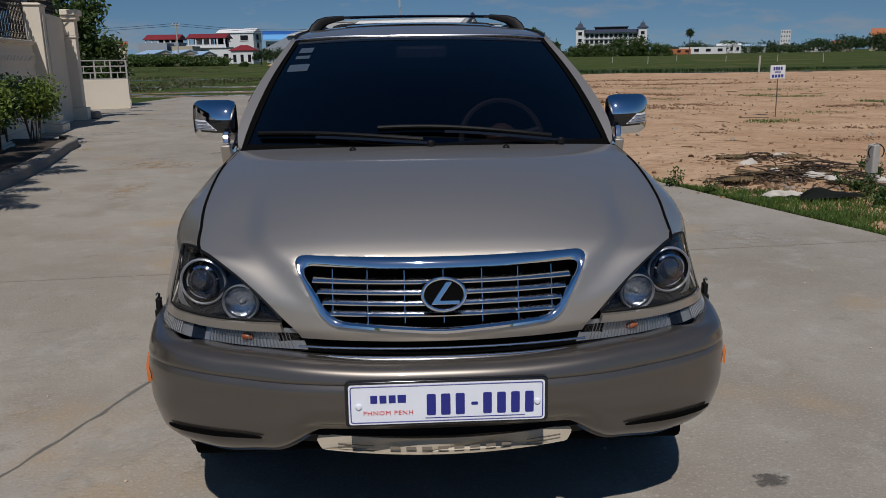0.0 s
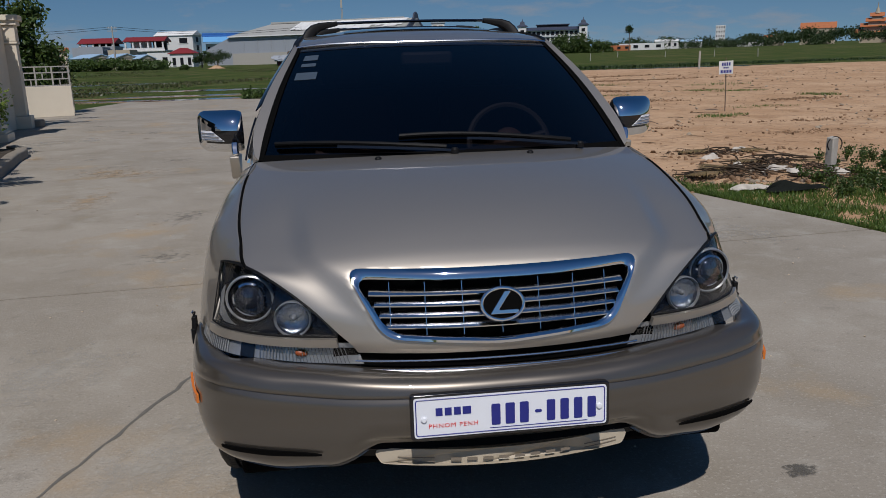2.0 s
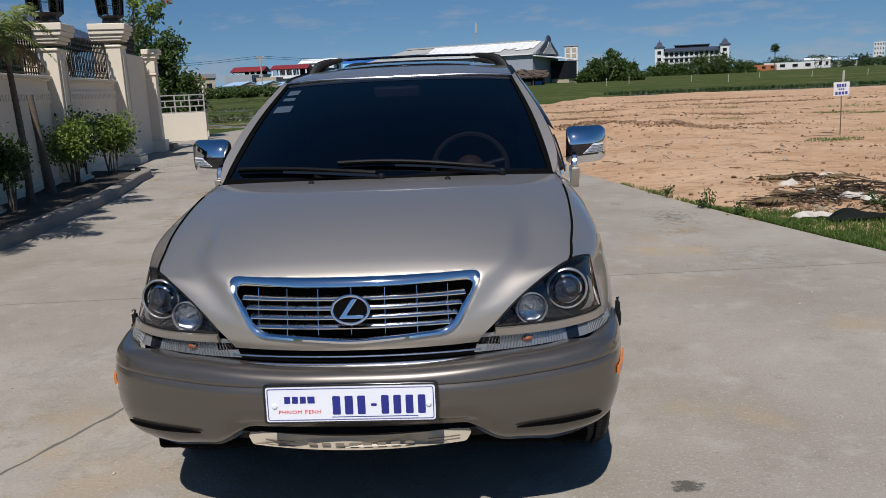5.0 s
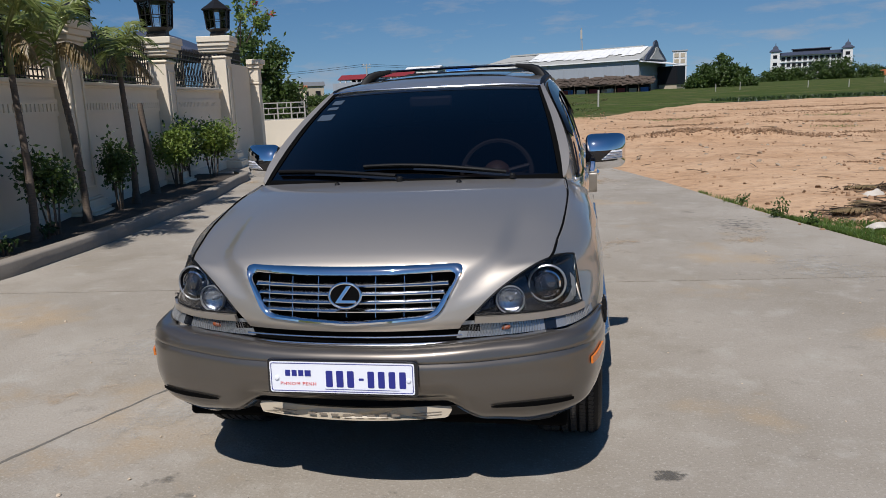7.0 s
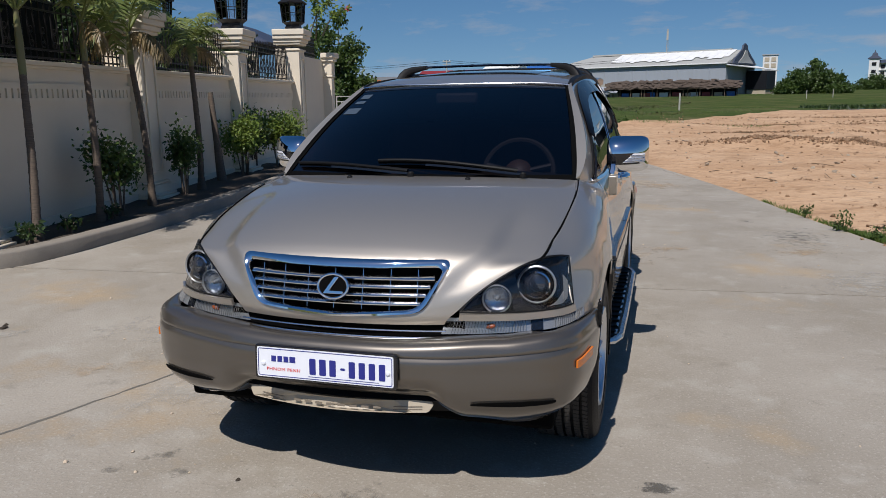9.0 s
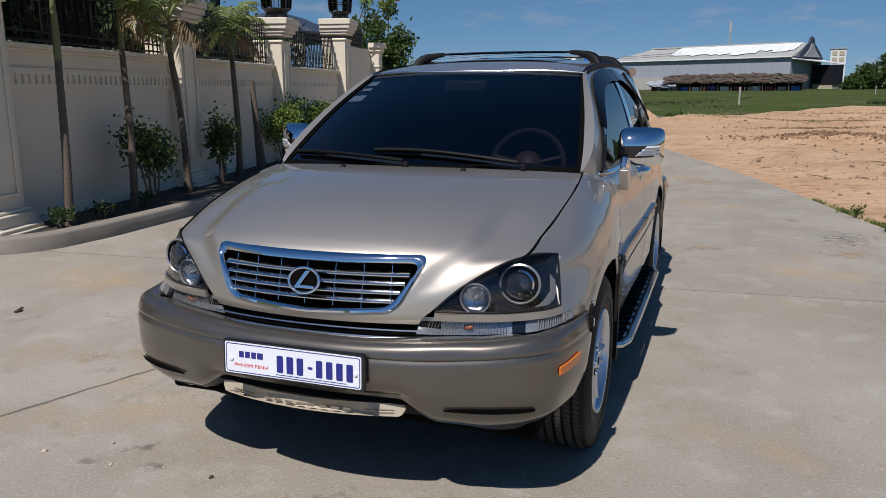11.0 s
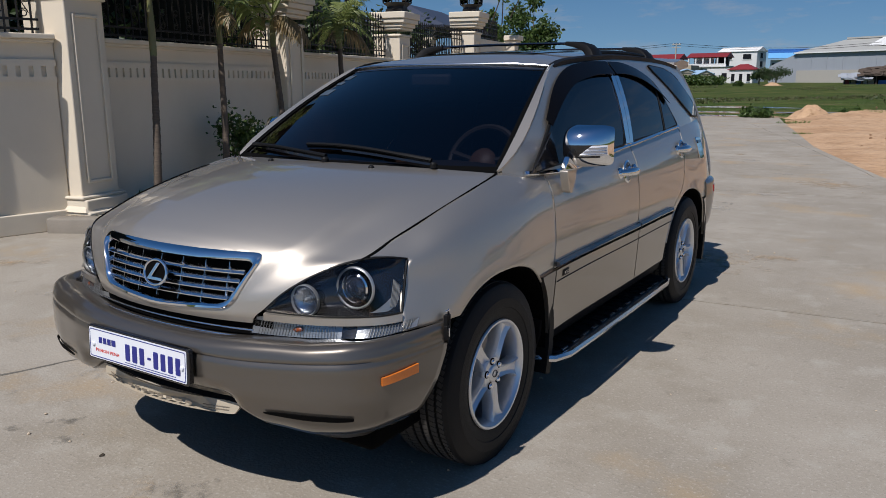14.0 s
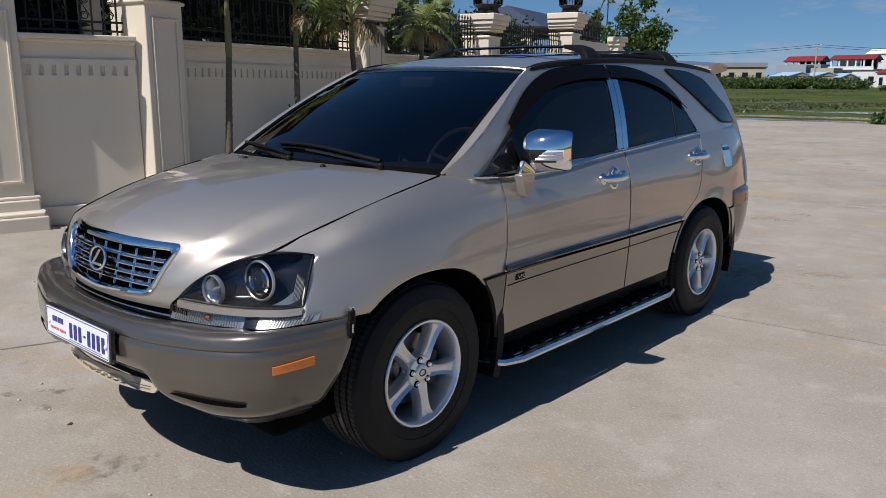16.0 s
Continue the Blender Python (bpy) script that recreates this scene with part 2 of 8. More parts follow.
def lathe(profile, n=24, cap=True):
    """Turns a profile of (radius, height) about the z axis."""
    v = [(r * math.cos(2 * math.pi * i / n), r * math.sin(2 * math.pi * i / n), z) for r, z in profile for i in range(n)]
    f = [(k * n + i, k * n + (i + 1) % n, (k + 1) * n + (i + 1) % n, (k + 1) * n + i) for k in range(len(profile) - 1) for i in range(n)]
    if cap:
        f += [tuple(range(n))[::-1], tuple((len(profile) - 1) * n + i for i in range(n))]
    return v, f


def tube(points, radius, n=10, cap=True):
    """A round bar along points; radius is one number or one for each point."""
    pts = [Vector(p) for p in points]
    rad = radius if isinstance(radius, (list, tuple)) else [radius] * len(pts)
    v, f, side = [], [], None
    for i, p in enumerate(pts):
        way = (pts[min(i + 1, len(pts) - 1)] - pts[max(i - 1, 0)]).normalized()
        if side is None:
            side = way.cross(Vector((0, 0, 1)) if abs(way.z) < 0.9 else Vector((1, 0, 0)))
        side = (side - way * side.dot(way)).normalized()
        up = way.cross(side)
        v += [tuple(p + rad[i] * (math.cos(2 * math.pi * k / n) * side + math.sin(2 * math.pi * k / n) * up)) for k in range(n)]
    for i in range(len(pts) - 1):
        f += [(i * n + k, i * n + (k + 1) % n, (i + 1) * n + (k + 1) % n, (i + 1) * n + k) for k in range(n)]
    if cap:
        f += [tuple(range(n))[::-1], tuple((len(pts) - 1) * n + k for k in range(n))]
    return v, f


def sweep(path, profile, up=(0, 0, 1), closed=False, cap=True):
    """Carries a profile of (across, up) along a path."""
    pts, n, v, f = [Vector(p) for p in path], len(profile), [], []
    up = Vector(up)
    for i, p in enumerate(pts):
        if closed:
            way = pts[(i + 1) % len(pts)] - pts[i - 1]
        else:
            way = pts[min(i + 1, len(pts) - 1)] - pts[max(i - 1, 0)]
        across = way.cross(up).normalized()
        top = across.cross(way).normalized()
        v += [tuple(p + across * a + top * b) for a, b in profile]
    for i in range(len(pts) if closed else len(pts) - 1):
        k = (i + 1) % len(pts)
        f += [(i * n + j, k * n + j, k * n + (j + 1) % n, i * n + (j + 1) % n) for j in range(n)]
    if cap and not closed:
        f += [tuple(range(n)), tuple((len(pts) - 1) * n + j for j in range(n))[::-1]]
    return v, f


def prism(outline, depth, m=Matrix()):
    """A flat outline of (x, y) given a depth along z, then placed by m."""
    n = len(outline)
    v = [(x, y, 0) for x, y in outline] + [(x, y, depth) for x, y in outline]
    f = [tuple(range(n))[::-1], tuple(range(n, 2 * n))] + [(i, (i + 1) % n, n + (i + 1) % n, n + i) for i in range(n)]
    return moved((v, f), m)


def put(name, item, mat, parent=None, label="", smooth=True, thick=0.0, bevel=0.0, sub=0, angle=40, offset=-1.0, crisp=True):
    """Links vertices and faces as one mesh object: a thing, or a part under its parent."""
    me = bpy.data.meshes.new(name)
    me.from_pydata([tuple(map(float, p)) for p in item[0]], [], item[1])
    me.materials.append(M[mat] if isinstance(mat, str) else mat)
    me.update()
    if smooth:
        me.polygons.foreach_set("use_smooth", [True] * len(me.polygons))
        if angle:
            me.set_sharp_from_angle(angle=radians(angle))
    ob = new(name, me)
    if thick:
        mod = ob.modifiers.new("thickness", "SOLIDIFY")
        mod.thickness, mod.offset = thick, offset
        if smooth and crisp:
            mod = ob.modifiers.new("crisp", "EDGE_SPLIT")
            mod.split_angle = radians(62)
    if bevel:
        mod = ob.modifiers.new("edge", "BEVEL")
        mod.width, mod.segments, mod.limit_method, mod.angle_limit = bevel, 2, "ANGLE", radians(35)
    if sub:
        mod = ob.modifiers.new("smooth", "SUBSURF")
        mod.levels = mod.render_levels = sub
    if parent:
        ob.parent = parent
        if parent.parent is None:
            ob.matrix_parent_inverse = parent.matrix_basis.inverted()
    if label:
        ob["label"] = label
    return ob


def root(name, x=0, y=0, z=0, turn=0):
    ob = new(name)
    ob.matrix_basis = pose(x, y, z, 0, 0, turn)
    return ob


def local(name, item, mat, parent, label="", **kw):
    """A part given in its parent's own coordinates."""
    ob = put(name, item, mat, None, label, **kw)
    ob.parent = parent
    return ob


def text_mesh(words, size, m, depth=0.001, spacing=1.0, width=1.0):
    """Lettering in the built-in font, as plain vertices and faces."""
    c = bpy.data.curves.new("words", "FONT")
    c.body, c.size, c.extrude, c.resolution_u, c.space_character = words, size, depth, 2, spacing
    c.align_x, c.align_y = "CENTER", "CENTER"
    o = bpy.data.objects.new("words", c)
    scene.collection.objects.link(o)
    me = o.to_mesh()
    v = [tuple(m @ Vector((p.co.x * width, p.co.y, p.co.z))) for p in me.vertices]
    f = [tuple(p.vertices) for p in me.polygons]
    o.to_mesh_clear()
    bpy.data.objects.remove(o)
    bpy.data.curves.remove(c)
    return v, f


def rounded(points, r, n=4):
    """An outline with its corners rounded."""
    out, k = [], len(points)
    for i in range(k):
        p, a, b = Vector(points[i]), Vector(points[i - 1]), Vector(points[(i + 1) % k])
        d1, d2 = (a - p), (b - p)
        c = min(r, d1.length * 0.45, d2.length * 0.45)
        s, e = p + d1.normalized() * c, p + d2.normalized() * c
        for j in range(n + 1):
            t = j / n
            q = (1 - t) ** 2 * s + 2 * t * (1 - t) * p + t * t * e
            out.append((q.x, q.y))
    return out


def dense(outline, step):
    """An outline with points added along its long edges."""
    out = []
    for p, q in zip(outline, outline[1:] + outline[:1]):
        n = max(1, int(math.dist(p, q) / step))
        out += [lerp(p, q, i / n) for i in range(n)]
    return out


def inside(x, y, poly):
    hit, j = False, len(poly) - 1
    for i in range(len(poly)):
        (xi, yi), (xj, yj) = poly[i], poly[j]
        if (yi > y) != (yj > y) and x < (xj - xi) * (y - yi) / (yj - yi) + xi:
            hit = not hit
        j = i
    return hit


def lerp(a, b, t):
    return tuple(p + (q - p) * t for p, q in zip(a, b))


def smooth01(t):
    t = min(max(t, 0.0), 1.0)
    return t * t * (3 - 2 * t)


# ---------------------------------------------------------------- the place
def ground_material(name, base, others, rough=0.9, bump=0.6, bump_scale=18.0, spec=0.2):
    """Earth, sand or grass land: patches at several sizes."""
    m = bpy.data.materials.new(name)
    m.use_nodes = True
    n, l = m.node_tree.nodes, m.node_tree.links
    b = n["Principled BSDF"]
    b.inputs["Roughness"].default_value = rough
    b.inputs["Specular IOR Level"].default_value = spec
    co = n.new("ShaderNodeTexCoord")
    rgb = n.new("ShaderNodeRGB")
    rgb.outputs[0].default_value = (*base, 1)
    last = rgb.outputs[0]
    for color, scale, low, high, amount in others:
        t = n.new("ShaderNodeTexNoise")
        t.inputs["Scale"].default_value = scale
        t.inputs["Detail"].default_value = 8
        t.inputs["Roughness"].default_value = 0.62
        l.new(co.outputs["Object"], t.inputs["Vector"])
        r = n.new("ShaderNodeMapRange")
        r.inputs["From Min"].default_value, r.inputs["From Max"].default_value = low, high
        r.inputs["To Max"].default_value = amount
        l.new(t.outputs["Fac"], r.inputs["Value"])
        mix = n.new("ShaderNodeMixRGB")
        mix.inputs["Color2"].default_value = (*color, 1)
        l.new(r.outputs["Result"], mix.inputs["Fac"])
        l.new(last, mix.inputs["Color1"])
        last = mix.outputs["Color"]
    l.new(last, b.inputs["Base Color"])
    t = n.new("ShaderNodeTexNoise")
    t.inputs["Scale"].default_value = bump_scale
    t.inputs["Detail"].default_value = 8
    l.new(co.outputs["Object"], t.inputs["Vector"])
    bp = n.new("ShaderNodeBump")
    bp.inputs["Strength"].default_value = bump
    bp.inputs["Distance"].default_value = 0.07
    l.new(t.outputs["Fac"], bp.inputs["Height"])
    l.new(bp.outputs["Normal"], b.inputs["Normal"])
    return m


M["field"] = ground_material("field_grass", (0.066, 0.090, 0.026), [((0.125, 0.120, 0.045), 0.06, 0.42, 0.68, 0.7), ((0.024, 0.052, 0.012), 0.35, 0.4, 0.65, 0.7), ((0.17, 0.14, 0.075), 0.018, 0.57, 0.66, 0.6), ((0.17, 0.135, 0.075), 0.16, 0.54, 0.66, 0.7), ((0.018, 0.038, 0.010), 3.0, 0.45, 0.7, 0.6)], bump_scale=2.2, bump=1.0, spec=0.02)
M["sand"] = ground_material("sandy_earth", (0.45, 0.282, 0.162), [((0.56, 0.382, 0.24), 0.35, 0.42, 0.66, 0.85), ((0.30, 0.175, 0.092), 0.9, 0.50, 0.70, 0.75), ((0.20, 0.115, 0.06), 5.0, 0.54, 0.70, 0.70), ((0.60, 0.44, 0.295), 16.0, 0.54, 0.72, 0.6), ((0.18, 0.108, 0.06), 30.0, 0.60, 0.72, 0.5)], bump=1.0, bump_scale=5.0)
M["rubble"] = leaf_material("clods", (0.45, 0.29, 0.175), (0.20, 0.125, 0.072), 0.95)
M["concrete"] = ground_material("road_concrete", (0.295, 0.262, 0.215), [((0.375, 0.338, 0.284), 0.45, 0.42, 0.62, 0.8), ((0.24, 0.208, 0.16), 1.4, 0.48, 0.68, 0.7), ((0.42, 0.31, 0.19), 0.7, 0.56, 0.68, 0.7), ((0.40, 0.375, 0.325), 3.5, 0.54, 0.70, 0.6), ((0.18, 0.16, 0.13), 5.0, 0.60, 0.74, 0.5), ((0.15, 0.135, 0.11), 38.0, 0.60, 0.72, 0.55), ((0.46, 0.43, 0.37), 70.0, 0.54, 0.70, 0.7), ((0.17, 0.15, 0.125), 160.0, 0.55, 0.68, 0.65)], rough=0.80, bump=0.12, bump_scale=70.0)
M["stucco"] = material("cream_stucco", (0.70, 0.622, 0.495), 0.8, var=0.25, scale=3.0, tint=(0.60, 0.525, 0.41), var2=0.18, scale2=0.5, bump=0.15, bump_scale=120, spec=0.25)
M["stain"] = material("oil_stain", (0.135, 0.125, 0.105), 0.6, var=0.4, scale=20, tint=(0.22, 0.20, 0.165))
M["kerbstone"] = material("kerb_concrete", (0.27, 0.24, 0.20), 0.85, var=0.4, scale=5, tint=(0.17, 0.15, 0.125), var2=0.3, scale2=0.8, bump=0.3, bump_scale=50, spec=0.25)
M["soil"] = material("dark_soil", (0.055, 0.042, 0.030), 0.95, var=0.4, scale=9, bump=0.8, bump_scale=25)
M["iron"] = material("black_iron", (0.014, 0.013, 0.013), 0.5, 0.4, var=0.3, scale=30)
M["trunk"] = material("palm_trunk", (0.125, 0.095, 0.070), 0.85, var=0.6, scale=14, tint=(0.045, 0.036, 0.030), stretch=(1, 1, 5), bump=0.7, bump_scale=22)
M["shaft"] = material("palm_shaft", (0.125, 0.145, 0.050), 0.5, var=0.7, scale=9, tint=(0.17, 0.12, 0.07), stretch=(1, 1, 0.5))
M["bark"] = material("bark", (0.12, 0.09, 0.065), 0.9, var=0.5, scale=12, bump=0.6, bump_scale=30)
M["frond"] = leaf_material("palm_leaf", (0.12, 0.165, 0.036), (0.24, 0.27, 0.085))
M["frond_dry"] = leaf_material("dry_palm_leaf", (0.30, 0.21, 0.11), (0.19, 0.145, 0.06))
M["leaf"] = leaf_material("shrub_leaf", (0.034, 0.066, 0.014), (0.085, 0.135, 0.026))
M["leaf_light"] = leaf_material("light_shrub_leaf", (0.10, 0.165, 0.028), (0.20, 0.26, 0.045))
M["leaf_dark"] = leaf_material("dark_leaf", (0.022, 0.045, 0.012), (0.050, 0.085, 0.022))
M["grass"] = leaf_material("grass_blade", (0.065, 0.135, 0.020), (0.14, 0.20, 0.045))
M["weed_green"] = leaf_material("field_weed", (0.040, 0.062, 0.018), (0.135, 0.115, 0.050))
M["straw"] = leaf_material("dry_stalk", (0.22, 0.155, 0.09), (0.12, 0.085, 0.05))
M["flower"] = material("red_flower", (0.55, 0.03, 0.06), 0.6, var=0.3, scale=30)
M["water"] = material("puddle", (0.075, 0.070, 0.055), 0.06, var=0.3, scale=0.5, bump=0.25, bump_scale=3, spec=0.6)
M["rag"] = material("pale_sacking", (0.52, 0.48, 0.42), 0.8, var=0.4, scale=6, tint=(0.33, 0.29, 0.23), bump=0.3, bump_scale=20)
M["rock"] = material("rubble_stone", (0.42, 0.34, 0.25), 0.9, var=0.4, scale=8, per_object=0.3, bump=0.5, bump_scale=20)
M["white_wall"] = material("white_wall", (0.68, 0.68, 0.66), 0.8, var=0.15, scale=0.6, var2=0.15, scale2=0.15)
M["grey_wall"] = material("grey_sheet_wall", (0.30, 0.325, 0.36), 0.6, var=0.12, scale=0.2, stretch=(4, 4, 0.4))
M["roof_pale"] = material("pale_sheet_roof", (0.38, 0.38, 0.355), 0.55, var=0.2, scale=0.2, stretch=(0.3, 3, 1))
M["roof_white"] = material("white_sheet_roof", (0.78, 0.78, 0.76), 0.5, var=0.25, scale=0.4)
M["roof_red"] = material("red_sheet_roof", (0.22, 0.022, 0.024), 0.55, var=0.2, scale=0.5)
M["roof_blue"] = material("pale_blue_roof", (0.36, 0.52, 0.68), 0.45, var=0.12, scale=0.4)
M["deep_blue"] = material("deep_blue_sheet", (0.03, 0.13, 0.42), 0.5, var=0.15, scale=0.4)
M["bright_blue"] = material("bright_blue_sheet", (0.14, 0.38, 0.68), 0.5, var=0.15, scale=0.4)
M["slate"] = material("slate_blue_roof", (0.045, 0.055, 0.085), 0.5, var=0.2, scale=0.4)
M["orange_tile"] = material("orange_tiles", (0.42, 0.14, 0.05), 0.7, var=0.3, scale=0.6)
M["thatch"] = material("thatch", (0.085, 0.062, 0.046), 0.95, var=0.5, scale=1.5, bump=0.6, bump_scale=6)
M["dark_open"] = material("dark_opening", (0.012, 0.013, 0.016), 0.5, var=0.2, scale=2, spec=0.15)
M["tan_wall"] = material("tan_render", (0.42, 0.36, 0.27), 0.85, var=0.2, scale=0.5)
M["post"] = material("concrete_post", (0.40, 0.38, 0.34), 0.9, var=0.3, scale=8, bump=0.3, bump_scale=40)
M["lantern_glass"] = glass_material("lantern_pane", (0.93, 0.95, 0.97))


def setting(ob, label="", category=""):
    return tagged(ob, label, category, kind="structure")


rng = np.random.default_rng(7)

# ground to the horizon
RINGS = [0, 15, 40, 64, 90, 130, 200, 450, 1000, 2000, 3200]


def land_z(x, y):
    """The land is level round the road and climbs very gently beyond the lot."""
    return -0.055 + 0.0080 * max(0.0, math.hypot(x - 0.6, y + 2.0) - 96.0)


gv = [(0.0, 30.0, -0.055)]
for r in RINGS[1:]:
    for i in range(48):
        x, y = r * math.cos(2 * math.pi * i / 48), 30 + r * math.sin(2 * math.pi * i / 48)
        gv.append((x, y, land_z(x, y)))
gf = [(0, 1 + i, 1 + (i + 1) % 48) for i in range(48)]
for k in range(len(RINGS) - 2):
    gf += [(1 + k * 48 + i, 1 + k * 48 + 48 + i, 1 + k * 48 + 48 + (i + 1) % 48, 1 + k * 48 + (i + 1) % 48) for i in range(48)]
setting(put("ground", (gv, gf), "field"), "flat green and tan grassland reaching the horizon", "ground")

# road edges: the far side runs along the sand, the near side along the kerb and wall
edge_r = spline((-30, 13.0), (-12, 8.1), (-4, 6.0), (0, 4.85), (4, 3.78), (7, 2.90), (10.2, 2.13), (14.4, 0.92), (17.3, 0.08), (22, -0.95), (29.3, -2.5), (33.2, -3.3))
edge_l = spline((-30, -4.0), (-12, -6.0), (0, -6.2), (3, -6.2), (10, -7.2), (19.3, -9.2), (24, -10.0), (33.2, -9.7))
WALL_AT, WALL_TURN = (-5.25, 3.6), 102.13


def wall_pose(a, n=0.0, z=0.0, turn=0.0):
    """A pose on the garden wall's line: a metres along it, n metres out from its face."""
    d, o = (-0.2102, 0.9777), (0.9777, 0.2102)
    return pose(WALL_AT[0] + d[0] * a + o[0] * n, WALL_AT[1] + d[1] * a + o[1] * n, z, 0, 0, WALL_TURN + turn)


# the concrete road, slab by slab with open joints
def joint(x, y0):
    return y0 + 0.082 * (x + 0.5)


road = root("road")
setting(road, "pale worn concrete road in large slabs", "road")
JOINTS = [-30, -18, -9.5, -2.6, 3.46, 9.3, 15.2, 21.6, 33.2]
GAPJ = 0.012
for k in range(len(JOINTS) - 1):
    y0, y1 = JOINTS[k], JOINTS[k + 1]
    lastk = k == len(JOINTS) - 2

    def slab(u, v, y0=y0, y1=y1, lastk=lastk):
        yy = y0 + (y1 - y0) * v
        xl, xr = edge_l(yy), edge_r(yy)
        x = xl + (xr - xl) * u
        ya = joint(x, y0) + GAPJ
        yb = (y1 + 0.25 * math.sin(x * 1.7) if lastk else joint(x, y1)) - GAPJ
        yy = ya + (yb - ya) * v
        xl, xr = edge_l(yy), edge_r(yy) + 0.03 * noise.noise((yy * 1.3, 4.0, 0))
        return (xl + (xr - xl) * u, yy, 0.0)

    put("slab", sheet(slab, 14, 14), "concrete", road, thick=0.10, smooth=False)
put("joint_bed", sheet(lambda u, v: ((lambda y: (edge_l(y) + 0.05 + (edge_r(y) - edge_l(y) - 0.1) * u, y, -0.050))(-29 + 61.5 * v)), 8, 20), "soil", road, "dark joint filling")


# a long crack across the slab beside the car
def crack(points, width, z=0.0012):
    v, f = [], []
    for i, (x, y) in enumerate(points):
        w = width * (0.6 + 0.8 * rng.random())
        v += [(x - w, y + w * 0.4, z), (x + w, y - w * 0.4, z)]
    f = [(2 * i, 2 * i + 1, 2 * i + 3, 2 * i + 2) for i in range(len(points) - 1)]
    return v, f


def wiggle(a, b, n, amp):
    return [(a[0] + (b[0] - a[0]) * i / n + amp * noise.noise((i * 0.9, a[0], 1)), a[1] + (b[1] - a[1]) * i / n + amp * noise.noise((i * 0.9, a[1], 5))) for i in range(n + 1)]


put("crack", crack(wiggle((-2.35, -1.6), (-1.72, 0.20), 24, 0.02) + wiggle((-1.71, 0.22), (-1.12, 1.95), 24, 0.02), 0.0085), "stain", road, "dark crack in the concrete")
put("crack", crack(wiggle((1.5, 12.0), (-3.6, 28.6), 30, 0.06), 0.005), "soil", road)


# stains and chips on the road
def blotch(x, y, rx, ry, z=0.0015, n=22, rough=0.35, turn=0.0):
    out = []
    for i in range(n):
        a = 2 * math.pi * i / n
        k = 1 + rough * noise.noise((3 * math.cos(a) + x * 3, 3 * math.sin(a) + y * 3, 2))
        px, py = rx * k * math.cos(a), ry * k * math.sin(a)
        out.append((x + px * math.cos(turn) - py * math.sin(turn), y + px * math.sin(turn) + py * math.cos(turn), z))
    return out, [tuple(range(n))]


def smudge_material(name, color, low, high, scale):
    """Dirt worn into the concrete: it lies in flecks, with the bare surface between."""
    m = bpy.data.materials.new(name)
    m.use_nodes = True
    n, l = m.node_tree.nodes, m.node_tree.links
    b, out = n["Principled BSDF"], n["Material Output"]
    b.inputs["Base Color"].default_value = (*color, 1)
    b.inputs["Roughness"].default_value = 0.85
    co, uv = n.new("ShaderNodeTexCoord"), n.new("ShaderNodeVertexColor")
    uv.layer_name = "fade"
    t = n.new("ShaderNodeTexNoise")
    t.inputs["Scale"].default_value, t.inputs["Detail"].default_value, t.inputs["Roughness"].default_value = scale, 8, 0.65
    l.new(co.outputs["Object"], t.inputs["Vector"])
    add = n.new("ShaderNodeMath")
    add.operation = "MULTIPLY_ADD"
    add.inputs[1].default_value = 0.36
    l.new(uv.outputs["Color"], add.inputs[0])
    l.new(t.outputs["Fac"], add.inputs[2])
    r = n.new("ShaderNodeMapRange")
    r.inputs["From Min"].default_value, r.inputs["From Max"].default_value = low, high
    r.inputs["To Max"].default_value = 0.6
    l.new(add.outputs["Value"], r.inputs["Value"])
    clear, mix = n.new("ShaderNodeBsdfTransparent"), n.new("ShaderNodeMixShader")
    l.new(r.outputs["Result"], mix.inputs["Fac"])
    l.new(clear.outputs["BSDF"], mix.inputs[1])
    l.new(b.outputs["BSDF"], mix.inputs[2])
    l.new(mix.outputs["Shader"], out.inputs["Surface"])
    return m


M["smudge_dark"] = smudge_material("dark_smudge", (0.13, 0.12, 0.10), 0.74, 1.0, 15)
M["smudge_tan"] = smudge_material("tan_smudge", (0.45, 0.33, 0.20), 0.70, 0.92, 7)
M["smudge_pale"] = smudge_material("pale_smudge", (0.46, 0.43, 0.37), 0.70, 0.92, 5)
M["smudge_oil"] = smudge_material("oil_smudge", (0.085, 0.08, 0.07), 0.55, 0.70, 30)


def smudge(k, x, y, rx, ry, turn, mat, label=""):
    """A stain that fades towards its rim."""
    v, f = sheet(lambda u, w: (rx * w * math.cos(2 * math.pi * u), ry * w * math.sin(2 * math.pi * u), 0.0), 20, 3)
    ob = put("stain", moved((v, f), pose(x, y, 0.0012 + 0.00012 * k, 0, 0, turn)), mat, road, label, smooth=False)
    fade = ob.data.color_attributes.new("fade", "FLOAT_COLOR", "POINT")
    for i in range(len(v)):
        c = 1.0 - (i % 4) / 3
        fade.data[i].color = (c, c, c, 1)
    return ob


